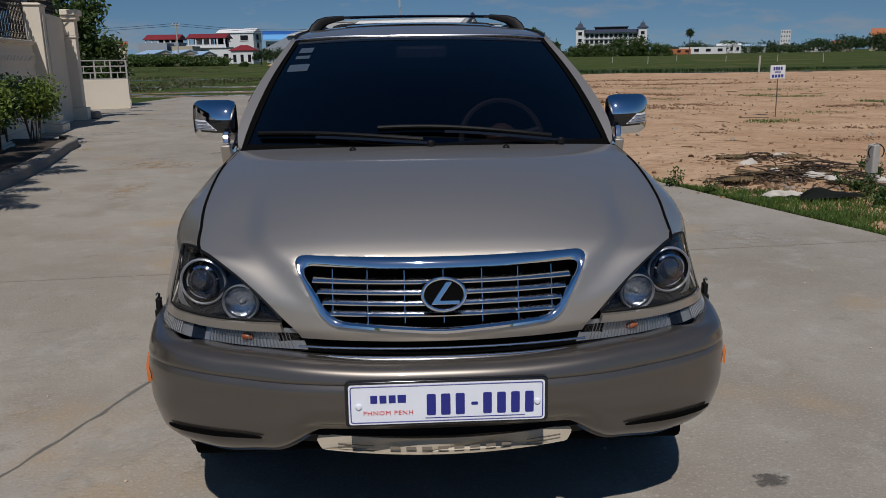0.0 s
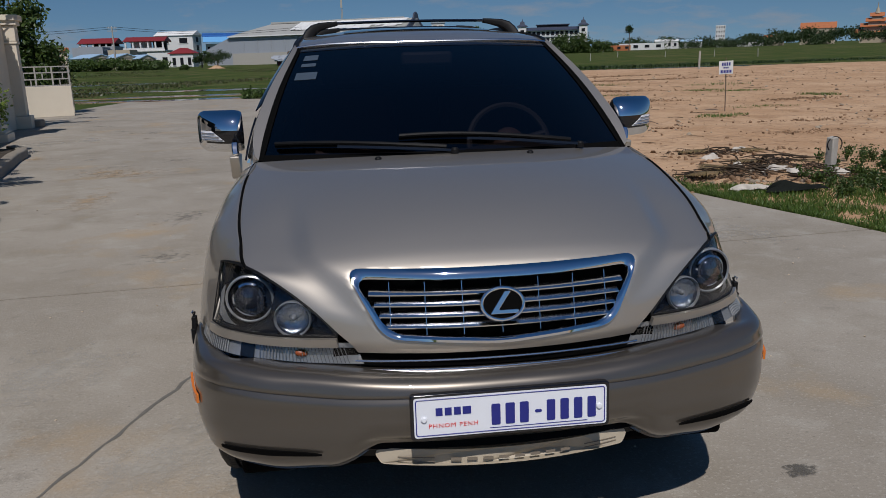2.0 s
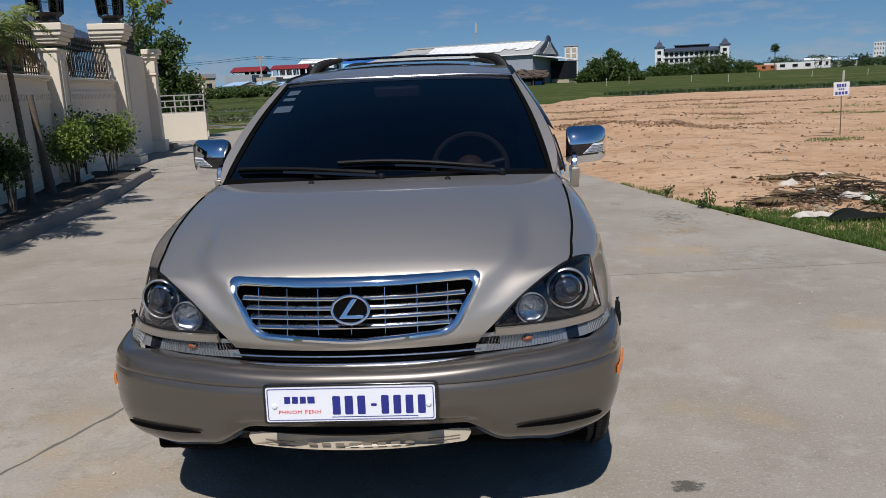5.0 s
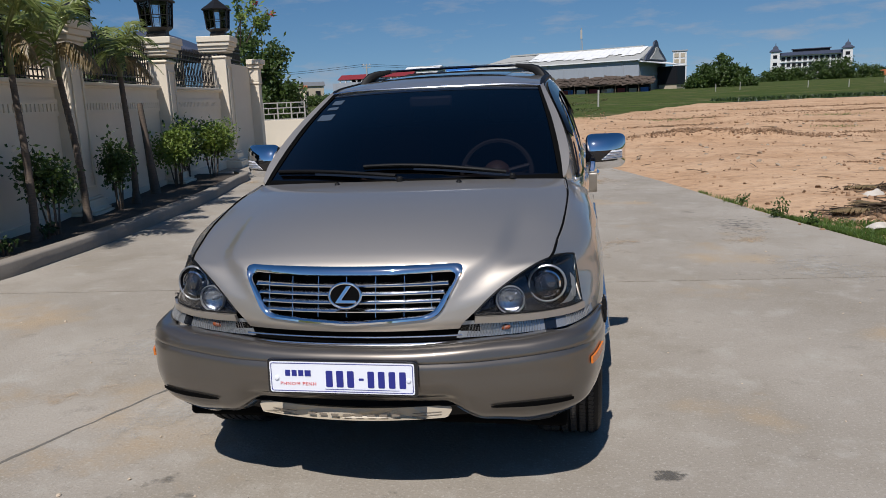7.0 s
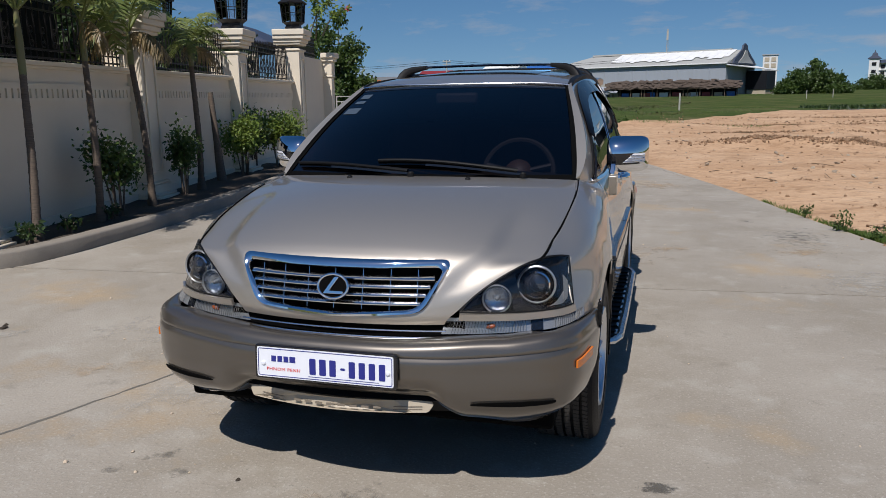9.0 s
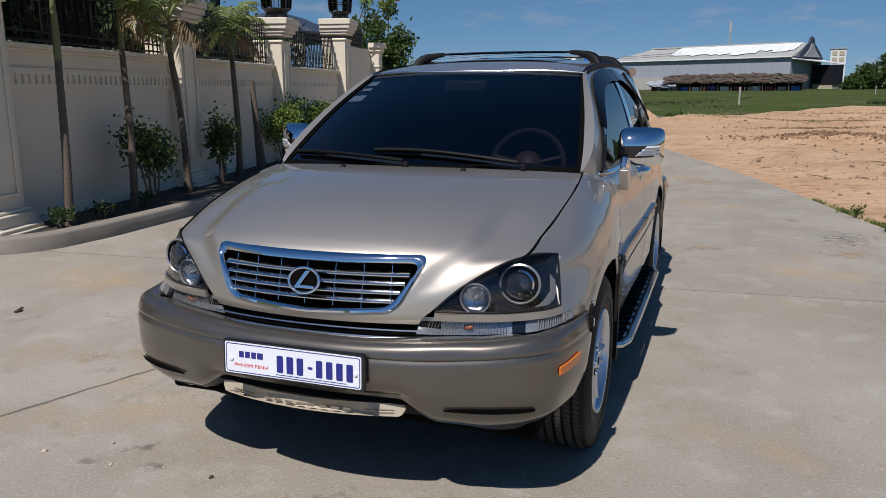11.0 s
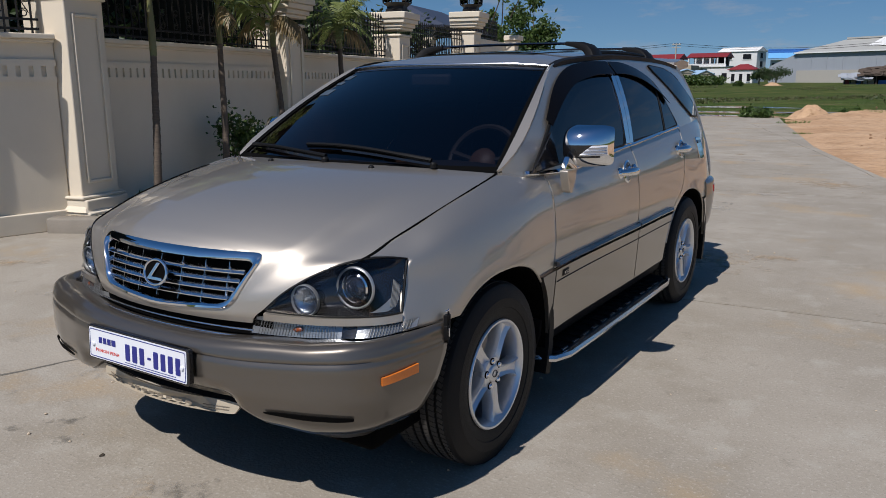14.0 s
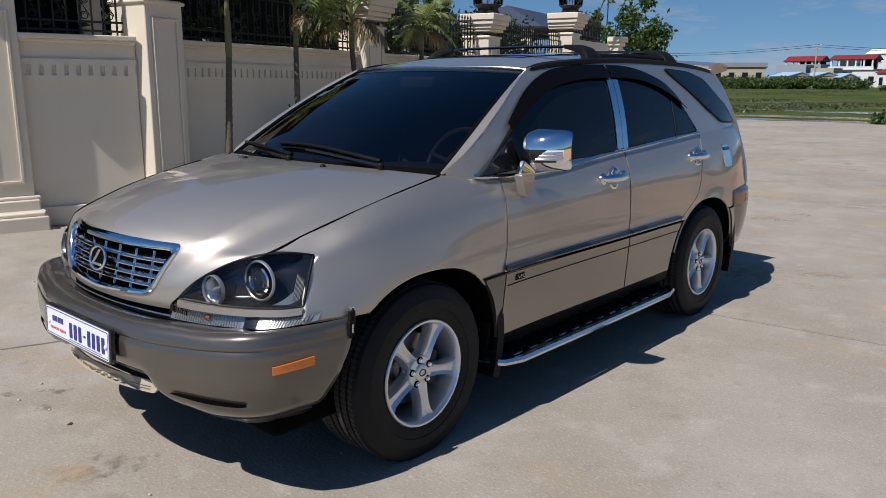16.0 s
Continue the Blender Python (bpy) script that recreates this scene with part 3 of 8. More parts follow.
smudge(0, 1.137, 0.447, 0.085, 0.055, 10, "smudge_oil", "dark oil stain")
for k, (x, y, rx, ry, turn) in enumerate(((-0.86, 0.22, 0.16, 0.10, 20), (-0.72, 0.10, 0.14, 0.08, -10), (-1.0, 0.05, 0.10, 0.08, 0), (2.6, 1.2, 0.3, 0.2, 30))):
    smudge(1 + k, x, y, rx, ry, turn, "smudge_dark", "dark dirt worn into the concrete")
sg = np.random.default_rng(5)
for k in range(60):
    y = -2.0 + 22 * sg.random() ** 1.2
    x = edge_l(y) + 1.5 + (edge_r(y) - edge_l(y) - 2.0) * sg.random()
    s = 0.25 + 0.9 * sg.random() ** 2
    smudge(6 + k, x, y, s * (0.6 + 0.8 * sg.random()), s * (0.5 + 0.6 * sg.random()), 180 * sg.random(), ("smudge_tan", "smudge_pale", "smudge_dark")[k % 3 if k % 6 else 0])
pebbles = root("pebbles")
tagged(pebbles, "small dark pebbles and crumbs on the concrete", "pebbles", kind="stuff")
pv = []
for i in range(230):
    y = -1.0 + 14 * rng.random() ** 1.3
    x = edge_l(y) + 1.2 + (edge_r(y) - edge_l(y) - 1.2) * rng.random()
    s = 0.004 + 0.007 * rng.random() ** 2
    pv.append(moved(lathe([(0.5 * s, -0.3 * s), (s, 0.1 * s), (0.5 * s, 0.55 * s), (0.001, 0.6 * s)], 5), pose(x, y, s * 0.35, 20 * rng.random(), 20 * rng.random(), 360 * rng.random())))
local("crumbs", both(*pv), "rock", pebbles, smooth=False)
for x, y, s in ((-0.445, 0.101, 0.014), (-3.05, 1.55, 0.035), (-3.1, 1.62, 0.02)):
    cv, cf = lathe([(0.5 * s, 0), (0.9 * s, 0.15 * s), (0.8 * s, 0.4 * s), (0.35 * s, 0.6 * s), (0.001, 0.6 * s)], 9)
    put("clod", ([(x + a * (0.7 + 0.5 * noise.noise((a * 60, b * 60, s * 90))), y + b * (1 + 0.6 * noise.noise((b * 70, a * 50, 3))), c * (0.8 + 0.6 * noise.noise((a * 90, b * 90, 7)))) for a, b, c in cv], cf), "soil", pebbles, smooth=False)


# the sandy lot beside the road, uneven, with mounds
def lot_z(x, y):
    d = x - edge_r(min(y, 29.3)) if y < 29.3 else 1.5
    k = smooth01(d / 1.6)
    z = 0.05 * noise.noise((x * 0.35, y * 0.35, 0)) + 0.030 * noise.noise((x * 1.6, y * 1.6, 3)) + 0.014 * noise.noise((x * 5, y * 5, 9))
    far = smooth01((y - 12) / 30)
    z += 0.10 * far * (0.4 + noise.noise((x * 0.12, y * 0.2, 6)))
    for mx, my, r, h in ((3.9, 20.3, 1.6, 0.20), (5.6, 19.6, 1.0, 0.14), (7.0, 30.0, 2.4, 0.2), (-0.6, 35, 3.0, 0.2)):
        q = ((x - mx) ** 2 + (y - my) ** 2) / r**2
        if q < 6:
            z += h * math.exp(-q) * (1 + 0.6 * noise.noise((x * 2.5, y * 2.5, 8)))
    return 0.012 + (z + 0.045) * (0.15 + 0.85 * k) - 0.03 * (1 - k)


def lot_at(u, v):
    y = -30 + 96 * (0.15 * v + 0.85 * v**1.0) if v < 0.5 else -30 + 96 * v
    xl = edge_r(y) + 0.004 + 0.03 * noise.noise((y * 1.3, 4.0, 0)) if y < 29.3 else -2.5 + 0.35 * (y - 29.3)
    xr = 30 + 0.6 * max(y, 0)
    x = xl + (xr - xl) * u**2.0
    y2 = y + (0 if v < 0.9 else 3.5 * noise.noise((x * 0.09, 1, 1)))
    return (x, y2, lot_z(x, y))


setting(put("sand_lot", sheet(lot_at, 170, 330), "sand"), "bare sandy building lot with ruts and rubble", "ground")

# grass verge between lot and road, tufts on the lot
def blades(n, place, tall, wide, lean=0.5):
    v, f = [], []
    for i in range(n):
        x, y, z = place(i)
        h, w, a = tall * (0.5 + rng.random()), wide * (0.6 + 0.8 * rng.random()), 2 * math.pi * rng.random()
        dx, dy = math.cos(a), math.sin(a)
        lx, ly = lean * h * (rng.random() - 0.5) * 2, lean * h * (rng.random() - 0.5) * 2
        k = len(v)
        v += [(x - dx * w, y - dy * w, z), (x + dx * w, y + dy * w, z), (x + lx * 0.4 + dx * w * 0.7, y + ly * 0.4 + dy * w * 0.7, z + h * 0.6), (x + lx * 0.4 - dx * w * 0.7, y + ly * 0.4 - dy * w * 0.7, z + h * 0.6), (x + lx, y + ly, z + h)]
        f += [(k, k + 1, k + 2, k + 3), (k + 3, k + 2, k + 4)]
    return v, f


def verge(i):
    while True:
        y = 1.5 + 7.5 * rng.random()
        d = 0.02 + 1.4 * rng.random() ** 1.8 * (1 if y < 5.2 else max(0.06, 1 - (y - 5.2) / 1.4))
        if noise.noise((d * 3, y * 2.2, 4)) > 0.9 * rng.random() - 0.55 and rng.random() < (1 if y < 5.5 else max(0.03, 1 - (y - 5.5) / 1.5)):
            x = edge_r(y) + d
            return (x, y, lot_z(x, y) - 0.01)


tagged(put("verge_grass", blades(30000, verge, 0.048, 0.005), "grass"), "short green grass verge along the concrete", "grass", kind="stuff")


def tuft(x, y, r, n, tall, mat="grass", label="low green grass tuft on the sand"):
    def place(i):
        a, d = 2 * math.pi * rng.random(), r * rng.random() ** 0.7
        px, py = x + d * math.cos(a) * 1.6, y + d * math.sin(a) * 0.7
        return (px, py, lot_z(px, py) - 0.01)
    tagged(put("grass_tuft", blades(n, place, tall, 0.007, 0.8), mat), label, "grass", kind="stuff")


for x, y, r, n, tall in ((7.9, 14.5, 0.40, 420, 0.05), (12.9, 25.9, 0.55, 360, 0.06), (13.6, 24.6, 0.75, 420, 0.06), (10.2, 16.8, 0.60, 300, 0.035), (14.1, 20.6, 0.45, 360, 0.08), (8.6, 23.6, 0.5, 160, 0.05), (0.6, 34.0, 1.0, 260, 0.10), (5.0, 33.0, 1.1, 260, 0.08), (15.5, 30, 1.0, 260, 0.08), (11.5, 33, 0.9, 220, 0.08), (2.75, 7.9, 0.10, 50, 0.07), (-1.0, 22.6, 0.22, 120, 0.05), (-2.1, 28.6, 0.35, 200, 0.09)):
    tuft(x, y, r, n, tall)

def leaf_cloud(n, centre, spread, size, droop=0.3):
    """Many small bent leaves scattered about a centre: diamond blades folded along the rib."""
    v, f = [], []
    c, s = np.array(centre), np.array(spread)
    for i in range(n):
        p = c + s * rng.normal(0, 0.5, 3).clip(-1.15, 1.15)
        d = rng.normal(0, 1, 3)
        d[2] -= droop
        d /= np.linalg.norm(d)
        side = np.cross(d, rng.normal(0, 1, 3))
        side /= np.linalg.norm(side) + 1e-9
        nn = np.cross(d, side)
        ln, w = size * (0.6 + 0.8 * rng.random()), size * 0.30 * (0.7 + 0.6 * rng.random())
        k = len(v)
        v += [tuple(p), tuple(p + d * ln * 0.5 + side * w + nn * w * 0.3), tuple(p + d * ln), tuple(p + d * ln * 0.5 - side * w + nn * w * 0.3)]
        f += [(k, k + 1, k + 2), (k, k + 2, k + 3)]
    return v, f


# rubble scattered over the lot
tagged(put("lot_rubble", both(*[(lambda x, y, s: moved(lathe([(0.4 * s, -0.5 * s), (s, -0.2 * s), (0.9 * s, 0.3 * s), (0.4 * s, 0.6 * s)], 6), pose(x, y, lot_z(x, y) + s * 0.25, 50 * rng.random(), 50 * rng.random(), 360 * rng.random())))(xx, yy, ss) for xx, yy, ss in [(lambda y: (max(edge_r(min(y, 29.3)), 0.5 if y > 20 else -9) + 0.3 + (4 + 0.6 * y) * rng.random(), y, 0.006 + 0.022 * rng.random() ** 4 * (1 + y / 30)))(5.5 + 45 * rng.random() ** 1.4) for _ in range(2400)]]), "rubble", smooth=False), "scattered stones and clods on the sand", "rubble", kind="stuff")
tagged(put("lot_twigs", both(*[(lambda x, y, t, ln: tube([(x, y, lot_z(x, y) + 0.02), (x + ln * 0.5 * math.cos(t), y + ln * 0.5 * math.sin(t), lot_z(x, y) + 0.026), (x + ln * math.cos(t), y + ln * math.sin(t), lot_z(x, y) + 0.015)], 0.0045 * (1 + y / 40), 4))(max(edge_r(min(yy, 29.3)), 0.5) + 0.5 + (3 + 0.5 * yy) * rng.random(), yy, math.pi * rng.random(), 0.2 + 0.6 * rng.random()) for yy in [6 + 30 * rng.random() for _ in range(40)]]), "straw"), "dry twigs lying on the sand", "twigs", kind="stuff")

# low patches of broken clods, roots and dark soil turned up on the sand
def clod_patch(cx, cy, rx, ry, n, size, seed):
    g = np.random.default_rng(seed)
    out = []
    for i in range(3 * n):
        a, d = 2 * math.pi * g.random(), 0.55 * abs(g.normal())
        x, y = cx + rx * d * math.cos(a), cy + ry * d * math.sin(a)
        s = 0.42 * size * (0.3 + g.random() ** 3)
        m = pose(x, y, lot_z(x, y) + 0.2 * s, 70 * g.random(), 70 * g.random(), 360 * g.random()) @ Matrix.Diagonal((1, 0.5 + 0.6 * g.random(), 0.5 + 0.5 * g.random(), 1))
        out.append(moved(lathe([(0.4 * s, -0.5 * s), (s, -0.2 * s), (0.85 * s, 0.3 * s), (0.4 * s, 0.6 * s)], 5), m))
    tagged(put("clod_patch", both(*out), "rubble", smooth=False), "patch of broken earth clods and rubble on the sand", "rubble", kind="stuff")


for k, (cx, cy, rx, ry, n, size) in enumerate(((3.9, 20.3, 2.0, 0.7, 520, 0.13), (6.2, 19.4, 1.7, 0.5, 380, 0.11), (8.3, 20.4, 1.6, 0.4, 160, 0.09), (4.4, 27.5, 2.6, 0.5, 160, 0.12), (9.8, 27.0, 2.8, 0.6, 200, 0.12), (6.6, 35.0, 6.0, 0.8, 260, 0.14), (14.0, 37.0, 7.0, 0.9, 300, 0.15), (5.6, 12.2, 0.5, 0.25, 60, 0.05), (7.3, 10.6, 0.9, 0.35, 90, 0.05), (9.2, 13.0, 1.4, 0.3, 110, 0.07), (12.5, 19.0, 1.5, 0.5, 140, 0.09), (12.5, 44, 9, 1.0, 260, 0.2), (3.4, 11.4, 0.22, 0.14, 25, 0.06))):
    clod_patch(cx, cy, rx, ry, n, size, 40 + k)

# sale sign on a stick; its writing is shown as bars
sign = put("lot_sign", box(0, 0, 1.05, 0.40, 0.012, 0.30), "white_wall", bevel=0.002)
sign.matrix_basis = pose(8.5, 15.55, 0.03, 0, -2, -12) @ Matrix.Diagonal((0.80, 1, 1, 1))
tagged(sign, "small white sign with blue bars on a thin stick", "sign")
local("stick", tube([(0, 0.02, 0), (0.01, 0.015, 0.6), (0.0, 0.02, 1.27)], 0.014, 6), "bark", sign)
for z, w, h, mat in ((1.125, 0.26, 0.075, "plate_blue"), (1.045, 0.16, 0.035, "plate_blue"), (0.96, 0.33, 0.065, "plate_blue")):
    nb = 4 if w > 0.2 else 3
    for k in range(nb):
        local("bar", box(-w / 2 + w * (k + 0.5) / nb, -0.008, z, w / nb * 0.72, 0.004, h), mat, sign)

# far edge of the lot: standing water and a line of posts
def pool(name, outline, label):
    ob = put(name, outline, "water")
    return tagged(ob, label, "water", kind="structure")


pool("water_far", both(([(12, 71, -0.05), (70, 66, -0.05), (140, 80, -0.05), (140, 92, -0.05), (60, 82, -0.05), (16, 78, -0.05)], [(0, 1, 2, 3, 4, 5)])), "strip of still water past the sandy lot")
WET = ((-6.6, 35.4, 2.4, 0.75, 0.1), (-10.6, 35.6, 1.9, 0.6, 0.1), (-9.0, 40.0, 3.4, 0.9, 0.05), (-8.4, 48.5, 4.4, 1.4, 0.0), (-20.5, 73.0, 5.0, 3.0, 0.05), (-15.5, 50, 3.6, 1.1, 0.1), (-2.6, 41, 2.0, 0.7, 0.3), (-15.2, 38.0, 2.4, 0.6, 0.0))
for x, y, rx, ry, t in WET:
    pool("puddle", blotch(x, y, rx, ry, z=-0.045, turn=t, rough=0.5), "shallow muddy puddle in the grass")
M["mud"] = ground_material("mud", (0.30, 0.20, 0.12), [((0.16, 0.10, 0.06), 0.8, 0.45, 0.7, 0.8)], bump_scale=5)
for x, y, rx, ry in ((-6.2, 35.0, 3.6, 1.5), (-10.4, 35.2, 2.8, 1.2), (-13.8, 36.4, 2.2, 0.7), (-2.2, 40.5, 3.4, 1.3), (-8.4, 39.6, 4.6, 1.3)):
    setting(put("mud_bank", blotch(x, y, rx, ry, z=-0.050, rough=0.7), "mud"), "bare wet mud at the road's end", "ground")


def dry_land(x, y):
    return all(((x - a) / (rx + 0.5)) ** 2 + ((y - b) / (ry + 0.5)) ** 2 > 1 for a, b, rx, ry, t in WET)


def field_tufts(i):
    while True:
        y = 34.0 + 60 * rng.random() ** 1.8
        x = -32 + 0.2 * y + (36 - 0.1 * y) * rng.random() if rng.random() < 0.7 else -4 + (y - 29) * 2.5 * rng.random()
        if (y > 66 or x < -3.6 + 0.30 * (y - 33.2)) and noise.noise((x * 0.25, y * 0.25, 2)) > -0.1 and dry_land(x, y):
            return (x, y, -0.06)


tagged(put("field_grass", blades(14000, field_tufts, 0.055, 0.012, 1.2), "grass"), "rough tussocky grass beyond the road", "grass", kind="stuff")


def tussocks(i):
    while True:
        y = 42 + 150 * rng.random() ** 1.5
        x = -0.62 * y + 0.66 * y * rng.random()
        if noise.noise((x * 0.09, y * 0.035, 7)) > 0.02 + 0.25 * rng.random() and dry_land(x, y) and x < -3.6 + 0.30 * (y - 33.2):
            return (x, y, land_z(x, y) - 0.01)


tagged(put("tussocks", blades(9000, tussocks, 0.13, 0.055, 1.3), "weed_green"), "uneven dark tussocks over the far field", "grass", kind="stuff")


def reed_bank(i):
    x = 14 + 126 * rng.random()
    y = np.interp(x, (14, 60, 140), (79, 83, 93)) + 5 * rng.random()
    return (x, y, -0.06)


tagged(put("reeds", blades(9000, reed_bank, 0.30, 0.05, 1.0), "leaf_dark"), "dark reeds along the far side of the water", "reeds", kind="stuff")


# heaps of sand at the road's end, and low bushes beside them
def heap(x, y, rx, ry, h, label):
    v, f = sheet(lambda u, w: (rx * w * math.cos(2 * math.pi * u), ry * w * math.sin(2 * math.pi * u), h * (math.cos(math.pi * w) * 0.5 + 0.5) * (1 + 0.30 * noise.noise((x + 3.5 * w * math.cos(2 * math.pi * u), 3.5 * w * math.sin(2 * math.pi * u), 2))) - 0.07), 40, 18)
    ob = put("sand_heap", (v, f), "sand")
    ob.matrix_basis = pose(x, y, land_z(x, y) + 0.055)
    tagged(ob, label, "heap")


heap(-2.2, 33.9, 1.15, 1.0, 0.60, "rounded heap of pale sand beside the road's end")
heap(-0.4, 36.5, 1.1, 0.9, 0.28, "low heap of sand on the lot's edge")
heap(-29.4, 186.0, 2.4, 1.6, 0.7, "tan sand heap in front of the trees")

# ------------------------------------------------ garden wall
def pilaster(name, tall=2.70, lab=""):
    """A square garden-wall pier in the wall's coordinates: x along, -y outwards."""
    p = new(name)
    shaft = both(box(0, 0.02, 1.30, 0.50, 0.54, 2.02))
    local("shaft", shaft, "stucco", p, bevel=0.012)
    for nm, half, front, z0, z1 in (("plinth", 0.34, 0.42, -0.06, 0.14), ("plinth_step", 0.315, 0.39, 0.14, 0.18), ("base_neck", 0.285, 0.335, 0.18, 0.30), ("collar", 0.30, 0.30, 0.30, 0.335),
                                   ("neck_band", 0.275, 0.28, 2.26, 2.30), ("capital_low", 0.29, 0.30, 2.38, 2.43), ("capital", 0.315, 0.34, 2.43, 2.50), ("abacus", 0.35, 0.385, 2.50, 2.58), ("cap_slab", 0.375, 0.41, 2.58, tall)):
        local(nm, box(0, (0.30 - front) / 2, (z0 + z1) / 2, 2 * half, front + 0.30, z1 - z0), "stucco", p, bevel=0.014)
    flare = sheet(lambda u, v: (lambda a, k: (a[0] * k, a[1] * k - 0.02 + (0.0), 0.18 + 0.13 * v))(((-1, -1), (1, -1), (1, 1), (-1, 1), (-1, -1))[min(int(u * 4 + 0.001), 4)], 0.33 - 0.075 * math.sin(math.pi / 2 * v)), 4, 6)
    local("flared_base", flare, "stucco", p, smooth=False)
    # sunk panel on the face: a raised frame
    for x0, x1, z0, z1 in ((-0.175, -0.145, 0.46, 2.12), (0.145, 0.175, 0.46, 2.12), (-0.145, 0.145, 0.46, 0.49), (-0.145, 0.145, 2.09, 2.12)):
        local("panel_moulding", box((x0 + x1) / 2, -0.262, (z0 + z1) / 2, x1 - x0, 0.024, z1 - z0), "stucco", p, bevel=0.006)
    return p


p1 = pilaster("wall_pier")
p1.matrix_basis = wall_pose(-0.375, -0.13)
tagged(p1, "cream stucco wall pier with a sunk panel and flared base", "pier", "piers of the garden wall")
copy_thing(p1, wall_pose(3.62, -0.13))
copy_thing(p1, wall_pose(7.74, -0.13) @ Matrix.Diagonal((1.05, 1.05, 1.03, 1)))
copy_thing(p1, wall_pose(12.35, -0.13) @ Matrix.Diagonal((1.12, 1.12, 1.17, 1)))
copy_thing(p1, pose(-5.64, 1.70, 0, 0, 0, 76))


def wall_run(name, length, m, first, fence=True, n_dent=0):
    """A stretch of wall with base, frieze of small blocks, coping and an iron fence on it."""
    w = put(name, box(length / 2, 0.12, 0.92, length, 0.20, 1.90), "stucco", bevel=0.004)
    w.matrix_basis = m
    setting(w, "cream stucco garden wall with a block frieze and coping", "wall")
    local("base_course", box(length / 2, 0.11, 0.10, length, 0.26, 0.20), "stucco", w, bevel=0.01)
    local("coping", both(box(length / 2, 0.10, 1.895, length, 0.34, 0.05), box(length / 2, 0.11, 1.855, length, 0.28, 0.035)), "stucco", w, bevel=0.01)
    local("frieze_rail", box(length / 2, 0.010, 1.649, length, 0.030, 0.062), "stucco", w, smooth=False)
    local("frieze_rail", box(length / 2, 0.010, 1.490, length, 0.030, 0.056), "stucco", w, smooth=False)
    k = int(length / 0.105)
    me = None
    for i in range(k):
        x = (i + 0.5) * length / k
        if me is None:
            ob = local("frieze_block", box(0, 0, 0, 0.072, 0.030, 0.100), "stucco", w, smooth=False)
            me = ob.data
        else:
            ob = new("frieze_block", me)
            ob.parent = w
        ob.location = (x, 0.010, 1.568)
    return w


RUNS = ((-0.14, 3.37), (3.87, 7.49), (7.99, 12.09))
for i, (a0, a1) in enumerate(RUNS):
    wall_run("wall_garden_%d" % (i + 1), a1 - a0, wall_pose(a0, -0.06), a0)
wall_run("wall_garden_4", 1.14, pose(-5.395, 1.95, 0, 0, 0, 76) @ pose(-0.10, 0, 0), 0)
wall_run("wall_garden_5", 7.0, pose(-7.5, -5.35, 0, 0, 0, 76) @ pose(0, 0, 0), 0)
tall_w = put("wall_garden_6", box(1.70, 0.12, 1.30, 3.4, 0.20, 2.60), "stucco", bevel=0.01)
tall_w.matrix_basis = wall_pose(12.6, -0.10)
setting(tall_w, "tall plain cream wall beside the gate", "wall")


def fence_run(length, m, tall=0.74):
    """Black iron fence: rails, uprights with spear tips, and scrolls."""
    f = new("iron_fence")
    f.matrix_basis = m
    tagged(f, "black wrought-iron fence with scrolls on the wall", "fence", "iron fences on the wall")
    for z in (0.05, 0.14, tall - 0.16, tall - 0.06):
        local("rail", box(length / 2, 0, z, length, 0.022, 0.022), "iron", f)
    n = int(length / 0.115)
    bar_me = scroll_me = None
    for i in range(n):
        x = (i + 0.5) * length / n
        if bar_me is None:
            ob = local("upright", both(tube([(0, 0, 0), (0, 0, tall)], 0.011, 6), lathe([(0.009, tall), (0.020, tall + 0.02), (0.001, tall + 0.09)], 6)), "iron", f, smooth=False)
            bar_me = ob.data
        else:
            ob = new("upright", bar_me)
            ob.parent = f
        ob.location = (x, 0, 0)
        if i % 2 == 0:
            if scroll_me is None:
                pts = [(0.045 * math.cos(t) * (1 - 0.06 * t), 0, 0.045 * math.sin(t) * (1 - 0.06 * t)) for t in np.linspace(0, 9, 22)]
                ob = local("scroll", tube([(0.058 + p[0], 0, 0.20 + p[2]) for p in pts[::-1]] + [(0.058 - p[0], 0, 0.36 - p[2]) for p in pts], 0.006, 5), "iron", f)
                scroll_me = ob.data
            else:
                ob = new("scroll", scroll_me)
                ob.parent = f
            ob.location = (x, 0.004, 0)
    return f


for a0, a1 in RUNS:
    fence_run(a1 - a0, wall_pose(a0, -0.18, 1.92))
fence_run(0.96, pose(-5.395, 1.95, 1.92, 0, 0, 76) @ pose(0, 0.12, 0))
fence_run(2.6, wall_pose(12.7, -0.2, 2.59), 0.5)


